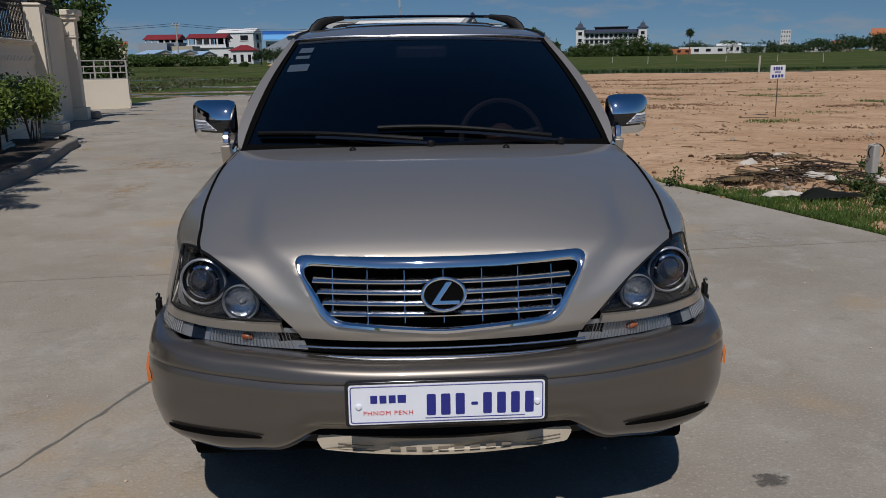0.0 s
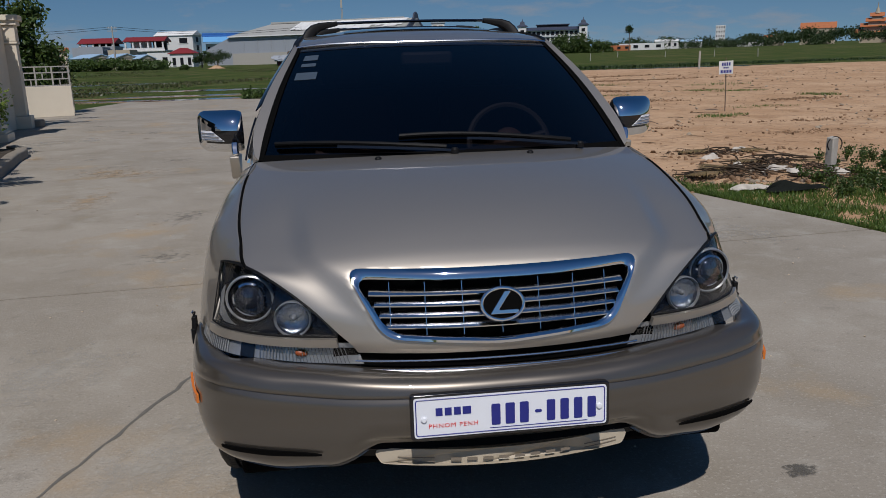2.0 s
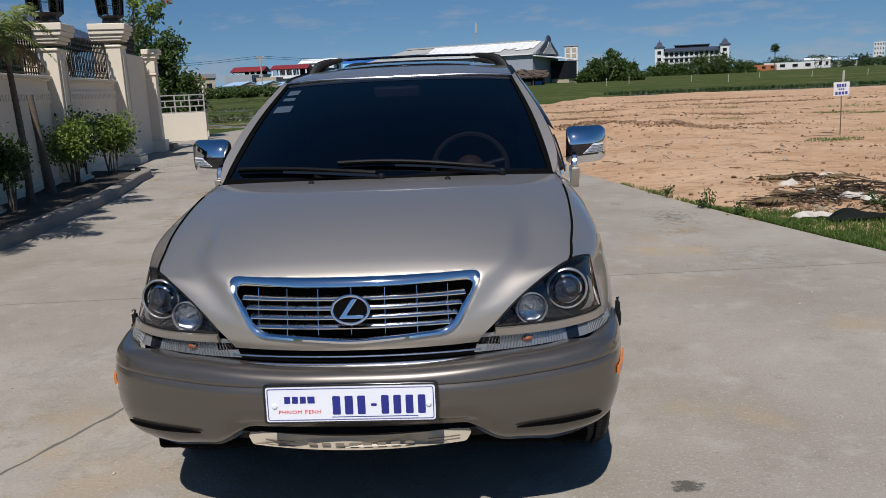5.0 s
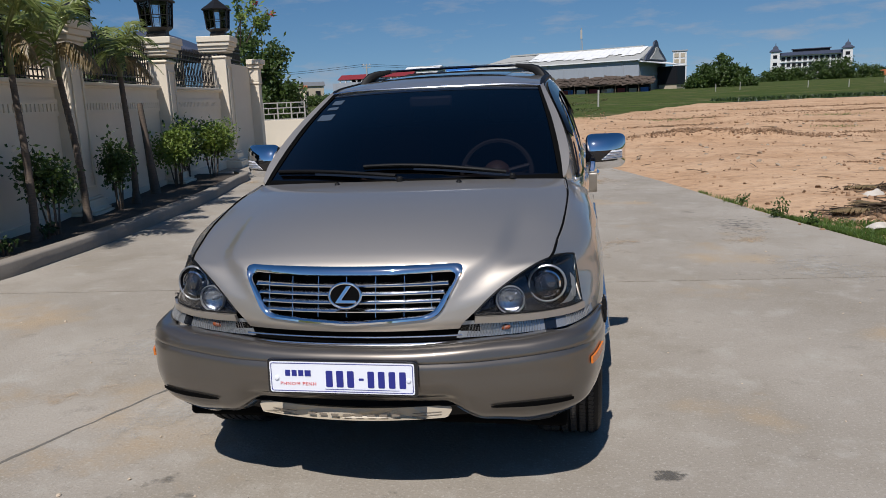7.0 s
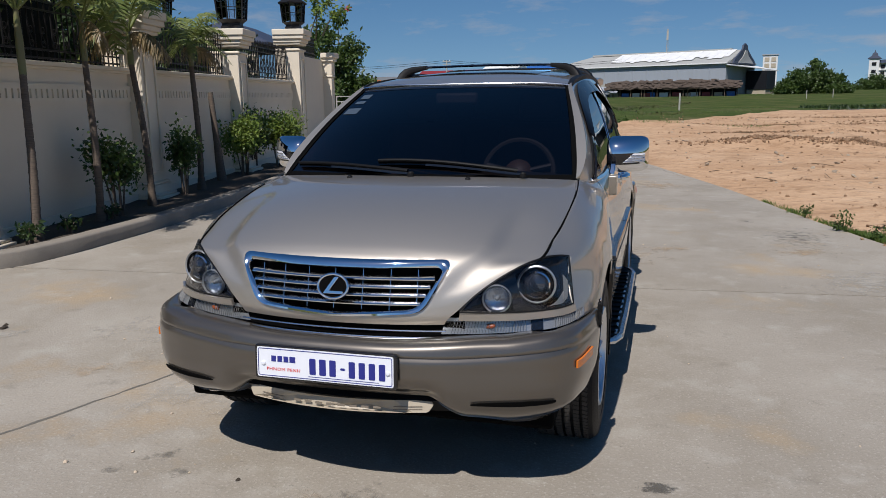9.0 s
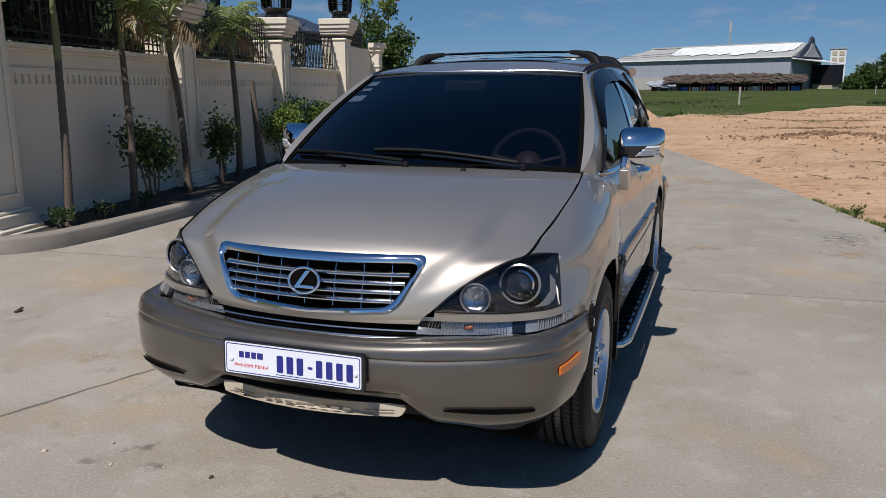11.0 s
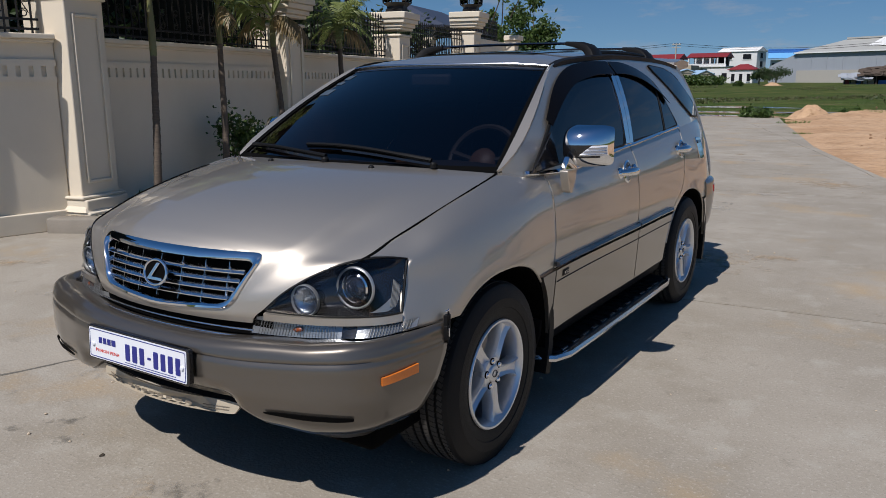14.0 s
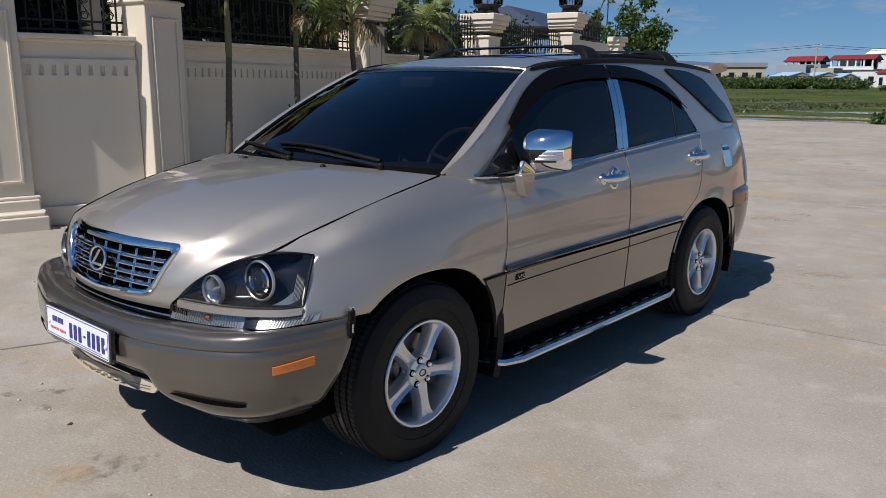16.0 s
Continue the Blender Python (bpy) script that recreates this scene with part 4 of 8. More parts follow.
def lantern(m):
    b = new("pier_lantern")
    b.matrix_basis = m
    tagged(b, "large black iron lantern with clear panes on a pier", "lantern", "lanterns on the piers")
    local("foot", both(box(0, 0, 0.04, 0.34, 0.34, 0.08), lathe([(0.20, 0.08), (0.20, 0.13), (0.29, 0.20)], 6)), "iron", b, smooth=False)
    for k in range(6):
        a = math.pi / 3 * k
        c, s = math.cos(a), math.sin(a)
        c2, s2 = math.cos(a + math.pi / 3), math.sin(a + math.pi / 3)
        local("post", tube([(0.27 * c, 0.27 * s, 0.20), (0.31 * c, 0.31 * s, 0.66)], 0.016, 6), "iron", b)
        pv2 = [(0.262 * c, 0.262 * s, 0.22), (0.262 * c2, 0.262 * s2, 0.22), (0.302 * c2, 0.302 * s2, 0.65), (0.302 * c, 0.302 * s, 0.65)]
        local("pane", (pv2, [(0, 1, 2, 3)]), "lantern_glass", b, thick=0.004, smooth=False)
        mx, my = (c + c2) / 2, (s + s2) / 2
        local("glazing_bar", both(tube([(0.27 * mx, 0.27 * my, 0.21), (0.308 * mx, 0.308 * my, 0.65)], 0.008, 5), tube([(0.28 * c, 0.28 * s, 0.42), (0.28 * c2, 0.28 * s2, 0.42)], 0.008, 5)), "iron", b)
    local("roof", lathe([(0.36, 0.66), (0.37, 0.69), (0.22, 0.80), (0.07, 0.92), (0.045, 0.98), (0.001, 1.02)], 6), "iron", b, smooth=False)
    return b


LAMP = Matrix.Diagonal((1.0, 1.0, 0.97, 1))
l1 = lantern(wall_pose(7.74, -0.02, 2.775) @ LAMP)
copy_thing(l1, wall_pose(12.35, -0.02, 3.155) @ LAMP)
copy_thing(l1, wall_pose(9.9, -2.4, 3.0) @ LAMP)
stand = put("lantern_pier", box(0, 0, 1.5, 0.5, 0.5, 3.0), "stucco", bevel=0.02)
stand.matrix_basis = wall_pose(9.9, -2.4)
tagged(stand, "cream inner pier behind the wall", "pier")

# gate beyond the wall: pier, canopy roof, open leaf
gp = root("gate_pier")
gp.matrix_basis = wall_pose(16.1, -0.05)
tagged(gp, "cream gate pier with a moulded head", "pier", "gate piers")
for nm, half, front, z0, z1 in (("plinth", 0.27, 0.28, 0, 0.32), ("shaft", 0.20, 0.19, 0.32, 2.10), ("collar", 0.23, 0.22, 2.10, 2.16), ("head", 0.22, 0.21, 2.16, 2.55), ("capital", 0.27, 0.27, 2.55, 2.66), ("cap_slab", 0.32, 0.33, 2.66, 2.80)):
    local(nm, box(0, (0.10 - front) / 2, (z0 + z1) / 2, 2 * half, front + 0.10, z1 - z0), "stucco", gp, bevel=0.015)
canopy = root("gate_canopy")
canopy.matrix_basis = wall_pose(13.9, -1.9, 2.85)
tagged(canopy, "dark tiled gate canopy roof", "canopy")
local("roof", ([(-2.2, -1.4, 0), (2.4, -1.4, 0), (2.4, 1.4, 0), (-2.2, 1.4, 0), (-1.2, 0, 0.62), (1.4, 0, 0.62)], [(0, 1, 5, 4), (1, 2, 5), (2, 3, 4, 5), (3, 0, 4)]), "slate", canopy, thick=0.06, smooth=False)
for x in (-1.9, 2.1):
    local("column", box(x, 0.9, -1.43, 0.3, 0.3, 2.86), "stucco", canopy, bevel=0.02)
    local("column", box(x, -0.9, -1.43, 0.25, 0.25, 2.86), "stucco", canopy, bevel=0.02)
leaf_g = root("gate_leaf")
leaf_g.matrix_basis = pose(-10.35, 23.75, 0.0, 0, 0, 28)
tagged(leaf_g, "white metal gate leaf with an open grid on top, standing open", "gate")
local("lower_panel", box(0.75, 0, 0.475, 1.5, 0.05, 0.95), "stucco", leaf_g, bevel=0.01)
for x in (0.02, 0.52, 1.0, 1.48):
    local("upright", box(x, 0, 1.25, 0.045, 0.045, 0.62), "post", leaf_g)
for z in (0.97, 1.17, 1.37, 1.55):
    local("rail", box(0.75, 0, z, 1.5, 0.04, 0.035), "post", leaf_g)
for x, z in ((0.2, 1.27), (0.38, 1.07), (0.72, 1.27), (0.85, 1.46), (1.2, 1.07), (1.3, 1.27)):
    local("grid_bar", box(x, 0, z, 0.03, 0.03, 0.2), "post", leaf_g)
gp2 = root("gate_post")
gp2.matrix_basis = pose(-9.75, 26.2, 0, 0, 0, 20)
tagged(gp2, "slim cream gate post with a red cap", "pier", "gate piers")
local("shaft", box(0, 0, 1.02, 0.34, 0.34, 2.04), "stucco", gp2, bevel=0.02)
local("cap", box(0, 0, 2.10, 0.46, 0.46, 0.12), "orange_tile", gp2, bevel=0.02)
put("gate_stone", box(-8.55, 19.75, 0.09, 0.5, 0.34, 0.2), "kerbstone", bevel=0.04)
tagged(bpy.data.objects["gate_stone"], "grey stone block at the gate pier's foot", "stone")

# kerb with a rounded end and the planting strip behind it
kerb_line = spline((2.75, -5.06), (2.95, -4.70), (3.2, -4.52), (3.6, -4.46), (4.4, -4.48), (5.5, -4.56), (7.0, -4.76), (8.0, -4.91), (9.1, -5.12), (11.3, -5.68), (12.6, -6.06), (12.9, -6.30))
kpath = [(kerb_line(y) - 0.09, y, 0.0) for y in np.concatenate([np.linspace(2.75, 3.6, 16), np.linspace(3.75, 12.9, 46)])]
kerb = put("kerb", sweep(kpath, [(0.09, -0.02), (0.09, 0.128), (0.078, 0.146), (0.055, 0.150), (-0.075, 0.150), (-0.09, 0.140), (-0.09, -0.02)]), "kerbstone", angle=50)
setting(kerb, "worn concrete kerb round the planting strip", "kerb")
bed = sheet(lambda u, v: (lambda y: ((kerb_line(y) - 0.16) * (1 - v) + (WALL_AT[0] - 0.215 * (y - WALL_AT[1]) - 0.05) * v, y, 0.105 + 0.02 * noise.noise((y * 3, v * 3, 1))))(2.95 + 9.9 * u), 50, 6)
setting(put("planting_bed", bed, "soil"), "dark soil planting strip along the wall", "soil")


# ------------------------------------------------ plants
def frond(length, rise, droop, dry=False, pairs=34, seed=0):
    """A feather frond along +x: a drooping rib with narrow leaflets to both sides."""
    rib = [np.array((length * t, 0, rise * math.sin(math.pi * 0.5 * t) - droop * t**2.2)) for t in np.linspace(0, 1, 14)]
    v, f = tube([tuple(p) for p in rib], [0.014 * (1 - 0.8 * i / 13) for i in range(14)], 5)
    v, f = list(v), list(f)
    for i in range(pairs):
        t = 0.16 + 0.84 * i / pairs
        k = min(int(t * 13), 12)
        p = rib[k] + (rib[k + 1] - rib[k]) * (t * 13 - k)
        way = rib[k + 1] - rib[k]
        way /= np.linalg.norm(way)
        ln = 0.34 * length * (math.sin(math.pi * (0.18 + 0.80 * t)) ** 0.7) * (0.85 + 0.3 * rng.random())
        for s in (-1, 1):
            out = np.array((0.55, s * 0.85, 0.28 - 0.5 * dry)) + rng.normal(0, 0.10, 3)
            out = out[0] * way + np.array((0, out[1], out[2]))
            out /= np.linalg.norm(out)
            tip_drop = np.array((0, 0, -ln * (0.35 + 0.5 * rng.random() + 0.6 * dry)))
            w = way * 0.013 * (1 + length)
            a, b, c = p, p + out * ln * 0.55 + tip_drop * 0.25, p + out * ln + tip_drop
            n = len(v)
            v += [tuple(a - w * 0.5), tuple(a + w * 0.5), tuple(b + w * 0.7), tuple(b - w * 0.7), tuple(c)]
            f += [(n, n + 1, n + 2, n + 3), (n + 3, n + 2, n + 4)]
    return v, f


FRONDS = [frond(0.86, 0.50, 0.80), frond(0.90, 0.62, 0.70), frond(0.70, 0.30, 0.90), frond(0.98, 0.86, 0.40)]
DRY = [frond(0.55, 0.16, 0.42, True, 20), frond(0.48, 0.18, 0.34, True, 18)]


def palm(x, y, tall, r0, r1, lean, n, dry, green, seed, label, size=1.0):
    """A young feather palm: ringed trunk, green crown shaft, arching fronds."""
    g = np.random.default_rng(seed)
    p = root("palm", x, y, 0.10)
    tagged(p, label, "palm", "palms along the wall")
    pts, rad = [], []
    for i in range(37):
        t = i / 36
        pts.append((lean[0] * t**1.4 + 0.02 * math.sin(4 * t), lean[1] * t**1.4, tall * t))
        rad.append((r0 + (r1 - r0) * t) * (1 + (0.45 * max(0, 1 - t * 9) if t < 0.12 else 0)) * (1.06 if i % 2 else 0.97))
    local("trunk", tube(pts, rad, 14), "trunk", p, "ringed grey-brown trunk")
    top = pts[-1]
    local("crown_shaft", tube([(top[0], top[1], tall - 0.02), (top[0], top[1], tall + green * 0.4), (top[0], top[1], tall + green)], [r1 * 1.12, r1 * 1.2, r1 * 0.6], 12), "shaft", p, "green crown shaft")
    for k in range(n):
        a = 360 * k / n + 25 * g.random()
        it = FRONDS[int(g.integers(0, len(FRONDS)))]
        s = size * (0.85 + 0.4 * g.random())
        local("frond", moved(it, Matrix.Translation((top[0], top[1], tall + green * 0.85)) @ pose(0, 0, 0, 0, -18 * g.random(), a) @ Matrix.Scale(s, 4)), "frond", p, smooth=False)
    for k in range(dry):
        a = 360 * g.random()
        local("dry_frond", moved(DRY[k % 2], Matrix.Translation((top[0], top[1], tall + green * 0.75)) @ pose(0, 0, 0, 0, 6, a)), "frond_dry", p, "dry hanging frond", smooth=False)
    return p


palm(-4.93, 3.85, 1.66, 0.046, 0.033, (-0.10, 0.18), 7, 0, 0.70, 11, "young palm with a slim ringed trunk by the wall", 0.95)
palm(-5.14, 5.03, 1.84, 0.045, 0.032, (-0.09, 0.12), 7, 1, 0.50, 12, "young palm with a dark trunk in the planting strip", 0.95)
palm(-5.46, 6.41, 1.86, 0.047, 0.035, (-0.14, 0.02), 7, 5, 0.45, 13, "young palm with hanging dry fronds", 0.95)
palm(-5.82, 8.12, 1.90, 0.050, 0.036, (-0.02, 0.02), 12, 2, 0.32, 14, "young palm with arching fronds in the planting strip", 0.66)
stump = put("trunk_stake", both(tube([(0, 0, 0), (-0.07, 0.03, 0.7), (-0.15, 0.06, 1.50)], [0.085, 0.055, 0.045], 12)), "trunk")
stump.matrix_basis = pose(-6.22, 9.35, 0.10)
tagged(stump, "bare cut palm trunk in the planting strip", "trunk")


def shrub(name, x, y, tall, wide, n, size, mat, label, stems=6, z=0.10):
    s = root(name, x, y, z)
    tagged(s, label, "shrub")
    parts, clouds = [], []
    for k in range(stems):
        a, r = 2 * math.pi * k / stems + rng.random(), wide * 0.35 * rng.random()
        top = (r * 1.8 * math.cos(a), r * 1.8 * math.sin(a), tall * (0.65 + 0.3 * rng.random()))
        mid = (r * 0.8 * math.cos(a), r * 0.8 * math.sin(a), tall * 0.4)
        parts.append(tube([(0.1 * math.cos(a) * wide, 0.1 * math.sin(a) * wide, 0), mid, top], [0.014, 0.010, 0.004], 5))
        for t in (0.45, 0.75, 1.0):
            c = lerp(mid, top, t)
            clouds.append(leaf_cloud(int(n / stems / 3), c, (wide * 0.33, wide * 0.33, tall * 0.20), size))
    local("stem_tangle", both(*parts), "bark", s)
    local("leaves", both(*clouds), mat, s, smooth=False)
    return s


shrub("shrub", -5.22, 5.45, 1.0, 0.44, 1500, 0.062, "leaf", "thin leafy green shrub in the planting strip")
shrub("shrub", -5.70, 7.50, 1.0, 0.44, 1500, 0.062, "leaf", "thin leafy green shrub in the planting strip")
shrub("shrub", -6.35, 10.35, 1.05, 0.60, 2600, 0.070, "leaf_light", "bushy bright green shrub by the wall pier", 8)
shrub("shrub", -6.72, 11.35, 1.15, 0.60, 2600, 0.072, "leaf_dark", "dense dark green shrub", 8)
shrub("shrub", -6.62, 12.25, 1.05, 0.75, 3200, 0.072, "leaf_light", "bushy bright green shrub at the end of the kerb", 9)
shrub("shrub", -4.78, 3.60, 0.22, 0.26, 130, 0.06, "leaf_dark", "low dark green plant at the pier's foot", 5)
shrub("shrub", -4.90, 4.25, 0.18, 0.24, 110, 0.055, "leaf_dark", "low dark green plant under the palm", 5)
shrub("shrub", -5.10, 5.15, 0.18, 0.24, 90, 0.055, "leaf_dark", "low dark green plant under the palm", 4)

# garden behind the wall: dense hedge, and a pale house wall deeper in
hedge = root("garden_hedge")
tagged(hedge, "dense dark garden foliage behind the wall", "hedge", kind="stuff")
clouds = []
for k in range(95):
    a = -0.4 + 12.4 * rng.random()
    if 1.4 < a < 3.2:
        continue
    q = wall_pose(a, -0.75 - 1.2 * rng.random(), 1.2 + 1.75 * rng.random()).translation
    clouds.append(leaf_cloud(230, tuple(q), (0.55, 0.55, 0.45), 0.14))
put("leaves", both(*clouds), "leaf_dark", hedge, smooth=False)
# near-black sheets added behind the fence stand for the garden's dense shade
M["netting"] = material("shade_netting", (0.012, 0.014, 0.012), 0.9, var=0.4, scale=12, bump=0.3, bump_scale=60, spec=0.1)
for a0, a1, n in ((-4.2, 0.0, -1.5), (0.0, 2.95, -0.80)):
    backdrop = put("shade_screen", sheet(lambda u, v: (u * (a1 - a0), 0.04 * noise.noise((u * 9, v * 4, a0)), 3.9 * v), 30, 14), "netting", thick=0.01)
    backdrop.matrix_basis = wall_pose(a0, n)
    tagged(backdrop, "black shade netting hung in the garden behind the fence", "netting", "garden shade screens")
shed = put("garden_shed", both(box(0.85, 0.1, 1.35, 1.7, 0.2, 2.7), box(0.85, 0.05, 2.74, 1.9, 0.5, 0.08)), "white_wall", bevel=0.01)
shed.matrix_basis = wall_pose(1.5, -1.75)
tagged(shed, "pale rendered garden shed wall behind the fence", "shed")
house = put("villa_wall", box(4, 0.15, 1.5, 16, 0.3, 3.0), "white_wall", bevel=0.02)
house.matrix_basis = wall_pose(-6, -7.0)
setting(house, "plain pale house wall inside the garden", "wall")
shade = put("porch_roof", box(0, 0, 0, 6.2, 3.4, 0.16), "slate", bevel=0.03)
shade.matrix_basis = pose(-8.2, 0.6, 3.2, 0, 0, 76)
tagged(shade, "dark porch roof behind the wall", "roof")
for dx in (-2.8, 2.8):
    ob = local("post", box(dx, -1.4, -1.6, 0.2, 0.2, 3.2), "stucco", shade)
    ob = local("post", box(dx, 1.4, -1.6, 0.2, 0.2, 3.2), "stucco", shade)


def tree(name, x, y, tall, crown, n, size, mat, label, trunk=0.12, z=-0.05, flat=0.8, clumps=26, base=0.45):
    """A tapered trunk with limbs and a crown of many leaf clumps with gaps."""
    t = root(name, x, y, z)
    tagged(t, label, "tree")
    limbs, clouds = [tube([(0, 0, 0), (0.05 * tall * 0.2, 0, tall * 0.3), (0.02, 0.03, tall * 0.62)], [trunk, trunk * 0.8, trunk * 0.4], 8)], []
    for k in range(clumps):
        a, r = 2 * math.pi * rng.random(), crown * rng.random() ** 0.5
        h = tall * (base + (1 - base) * rng.random() * (1 - 0.5 * (r / crown) ** 2))
        c = (r * math.cos(a), r * math.sin(a), h)
        if k % 3 == 0:
            limbs.append(tube([(0.02, 0, tall * 0.35), (c[0] * 0.5, c[1] * 0.5, (tall * 0.35 + h) / 2 + 0.05 * tall), c], [trunk * 0.45, trunk * 0.25, trunk * 0.08], 5))
        s = crown * (0.22 + 0.2 * rng.random())
        clouds.append(leaf_cloud(max(12, n // clumps), c, (s, s, s * flat), size))
    local("trunk", both(*limbs), "bark", t)
    local("crown", both(*clouds), mat, t, smooth=False)
    return t


tree("bougainvillea", -10.9, 25.4, 4.5, 1.25, 9500, 0.16, "leaf", "tall leafy bougainvillea with red blossom by the gate", 0.10, 0, clumps=52, base=0.22)
tree("bougainvillea", -8.7, 18.6 + 0.6, 3.6, 0.55, 1000, 0.14, "leaf", "climbing shrub over the gate pier", 0.06, 0, clumps=12, base=0.72).location = (-9.4, 19.2, 0)
sprays = root("flower_sprays")
tagged(sprays, "arching bougainvillea sprays with red blossom", "branch", kind="stuff")
for a, b, c in (((-8.9, 18.5, 3.0), (-8.4, 18.3, 3.9), (-7.9, 18.2, 4.25)), ((-9.3, 20.5, 3.4), (-8.8, 20.2, 4.0), (-8.2, 20.0, 4.15)), ((-9.2, 19.8, 3.2), (-8.9, 19.3, 3.9), (-8.8, 18.9, 4.5))):
    put("spray", tube([a, b, c], [0.02, 0.014, 0.006], 5), "bark", sprays)
    put("spray_leaves", both(*[leaf_cloud(26, lerp(b, c, t), (0.16, 0.16, 0.12), 0.13) for t in (0, 0.3, 0.6, 0.9)]), "leaf_light", sprays, smooth=False)
    put("blossom", leaf_cloud(22, c, (0.07, 0.07, 0.06), 0.07), "flower", sprays, smooth=False)


# ------------------------------------------------ brush heap by the verge
M["brush"] = leaf_material("dead_brush", (0.12, 0.085, 0.055), (0.045, 0.032, 0.022), 0.9)
M["chalk"] = leaf_material("pale_rubble", (0.50, 0.42, 0.32), (0.33, 0.26, 0.19), 0.9)
heap = root("brush_heap", 4.3, 6.6, 0)
tagged(heap, "heap of dry brush, palm stalks and rubble on the sand", "debris", kind="stuff")
hg = np.random.default_rng(21)
bent, flat = [], []
for cx, cy, rx, ry, n, lift in ((4.10, 6.55, 0.50, 0.30, 150, 0.10), (4.80, 6.95, 0.45, 0.28, 120, 0.14), (4.85, 8.45, 0.55, 0.22, 90, 0.08), (3.75, 6.75, 0.30, 0.16, 50, 0.05), (4.85, 6.0, 0.35, 0.30, 70, 0.10)):
    for i in range(n):
        a, b = hg.normal(0, 0.6), hg.normal(0, 0.6)
        x, y = cx + rx * a, cy + ry * b
        ln, t = 0.08 + 0.30 * hg.random() ** 1.5, 2 * math.pi * hg.random()
        z = lot_z(x, y) + 0.01 + lift * hg.random() * math.exp(-(a * a + b * b))
        up = (hg.random() - 0.4) * 0.45
        path = [(x + ln * q * math.cos(t + 0.5 * q), y + ln * q * math.sin(t + 0.5 * q), max(z + up * ln * q - 0.1 * ln * q * q, lot_z(x, y) + 0.004)) for q in (0, 0.4, 0.75, 1)]
        r = 0.004 + 0.008 * hg.random() ** 2
        bent.append(tube(path, [r, r * 0.9, r * 0.7, r * 0.4], 4, cap=False))
put("stalk_tangle", both(*bent), "brush", heap)
for cx, cy, turn, s in ((3.95, 6.55, 190, 0.9), (4.15, 6.7, 150, 0.8), (4.3, 6.45, 20, 0.9), (4.7, 7.0, 170, 0.8), (4.9, 6.85, 10, 0.9), (4.75, 8.5, 185, 1.0), (5.0, 8.4, 5, 0.9), (4.0, 6.8, 100, 0.7), (3.8, 6.6, 200, 0.7)):
    flat.append(moved(DRY[0], pose(cx, cy, lot_z(cx, cy) + 0.05, 10 * hg.random() - 5, -4, turn) @ Matrix.Diagonal((s, s, 0.16 * s, 1))))
put("dead_frond", both(*flat), "frond_dry", heap, smooth=False)


def stones(n, cx, cy, rx, ry, low, high, mat):
    out = []
    for i in range(n):
        x, y = cx + rx * hg.normal(), cy + ry * hg.normal()
        s = low + (high - low) * hg.random() ** 3
        m = pose(x, y, lot_z(x, y) + 0.3 * s, 70 * hg.random(), 70 * hg.random(), 360 * hg.random()) @ Matrix.Diagonal((1, 0.5 + 0.6 * hg.random(), 0.5 + 0.5 * hg.random(), 1))
        out.append(moved(lathe([(0.4 * s, -0.5 * s), (s, -0.2 * s), (0.85 * s, 0.3 * s), (0.4 * s, 0.6 * s)], 5), m))
    return put("rubble", both(*out), mat, heap, smooth=False)


stones(260, 4.15, 6.35, 0.50, 0.42, 0.010, 0.06, "rubble")
stones(140, 4.35, 6.15, 0.45, 0.35, 0.010, 0.05, "chalk")
stones(120, 4.80, 8.35, 0.60, 0.30, 0.010, 0.05, "rubble")


def cloth(x, y, sx, sy, turn, seed, mat, label, h=0.06):
    def fn(u, v):
        w = max(0.0, math.sin(math.pi * u) * math.sin(math.pi * v)) ** 0.6
        return (sx * (u - 0.5) * (1 + 0.7 * noise.noise((v * 3.5, seed, 1))), sy * (v - 0.5) * (1 + 0.8 * noise.noise((u * 3.5, seed, 7))), 0.012 + h * w * (0.6 + 0.9 * noise.noise((u * 3, v * 2.4, seed))))
    ob = put("sack", sheet(fn, 18, 14), mat, thick=0.004)
    ob.matrix_basis = pose(x, y, lot_z(x, y) + 0.03, 6, -5, turn)
    return tagged(ob, label, "sack", "sacks on the heap")


for i, (x, y, sx, sy, t) in enumerate(((4.32, 7.70, 0.26, 0.15, 10), (3.78, 5.66, 0.34, 0.16, -25), (4.46, 6.38, 0.24, 0.14, -15), (4.60, 6.18, 0.16, 0.16, 40), (4.95, 5.95, 0.20, 0.10, -60), (4.25, 6.85, 0.16, 0.10, 60), (5.15, 8.5, 0.2, 0.12, 20))):
    cloth(x, y, sx, sy, t, i * 3.1 + 0.4, "rag", "crumpled pale plastic sack on the brush heap")
cloth(4.12, 5.40, 0.50, 0.20, -20, 40.2, "netting", "crumpled black plastic sheet on the brush heap", 0.10)


# weeds: thin stems with small leaves
def weed(x, y, tall, n):
    out = []
    for k in range(n):
        a, ln = 2 * math.pi * hg.random(), tall * (0.5 + 0.6 * hg.random())
        dx, dy = 0.35 * ln * math.cos(a), 0.35 * ln * math.sin(a)
        z = lot_z(x, y)
        out.append(tube([(x, y, z), (x + 0.4 * dx, y + 0.4 * dy, z + 0.6 * ln), (x + dx, y + dy, z + ln)], [0.004, 0.003, 0.0015], 4, cap=False))
        for q in (0.35, 0.6, 0.85, 1.0):
            out.append(leaf_cloud(4, (x + dx * q, y + dy * q, z + ln * (0.25 + 0.75 * q)), (0.035, 0.035, 0.03), 0.034))
    return both(*out)


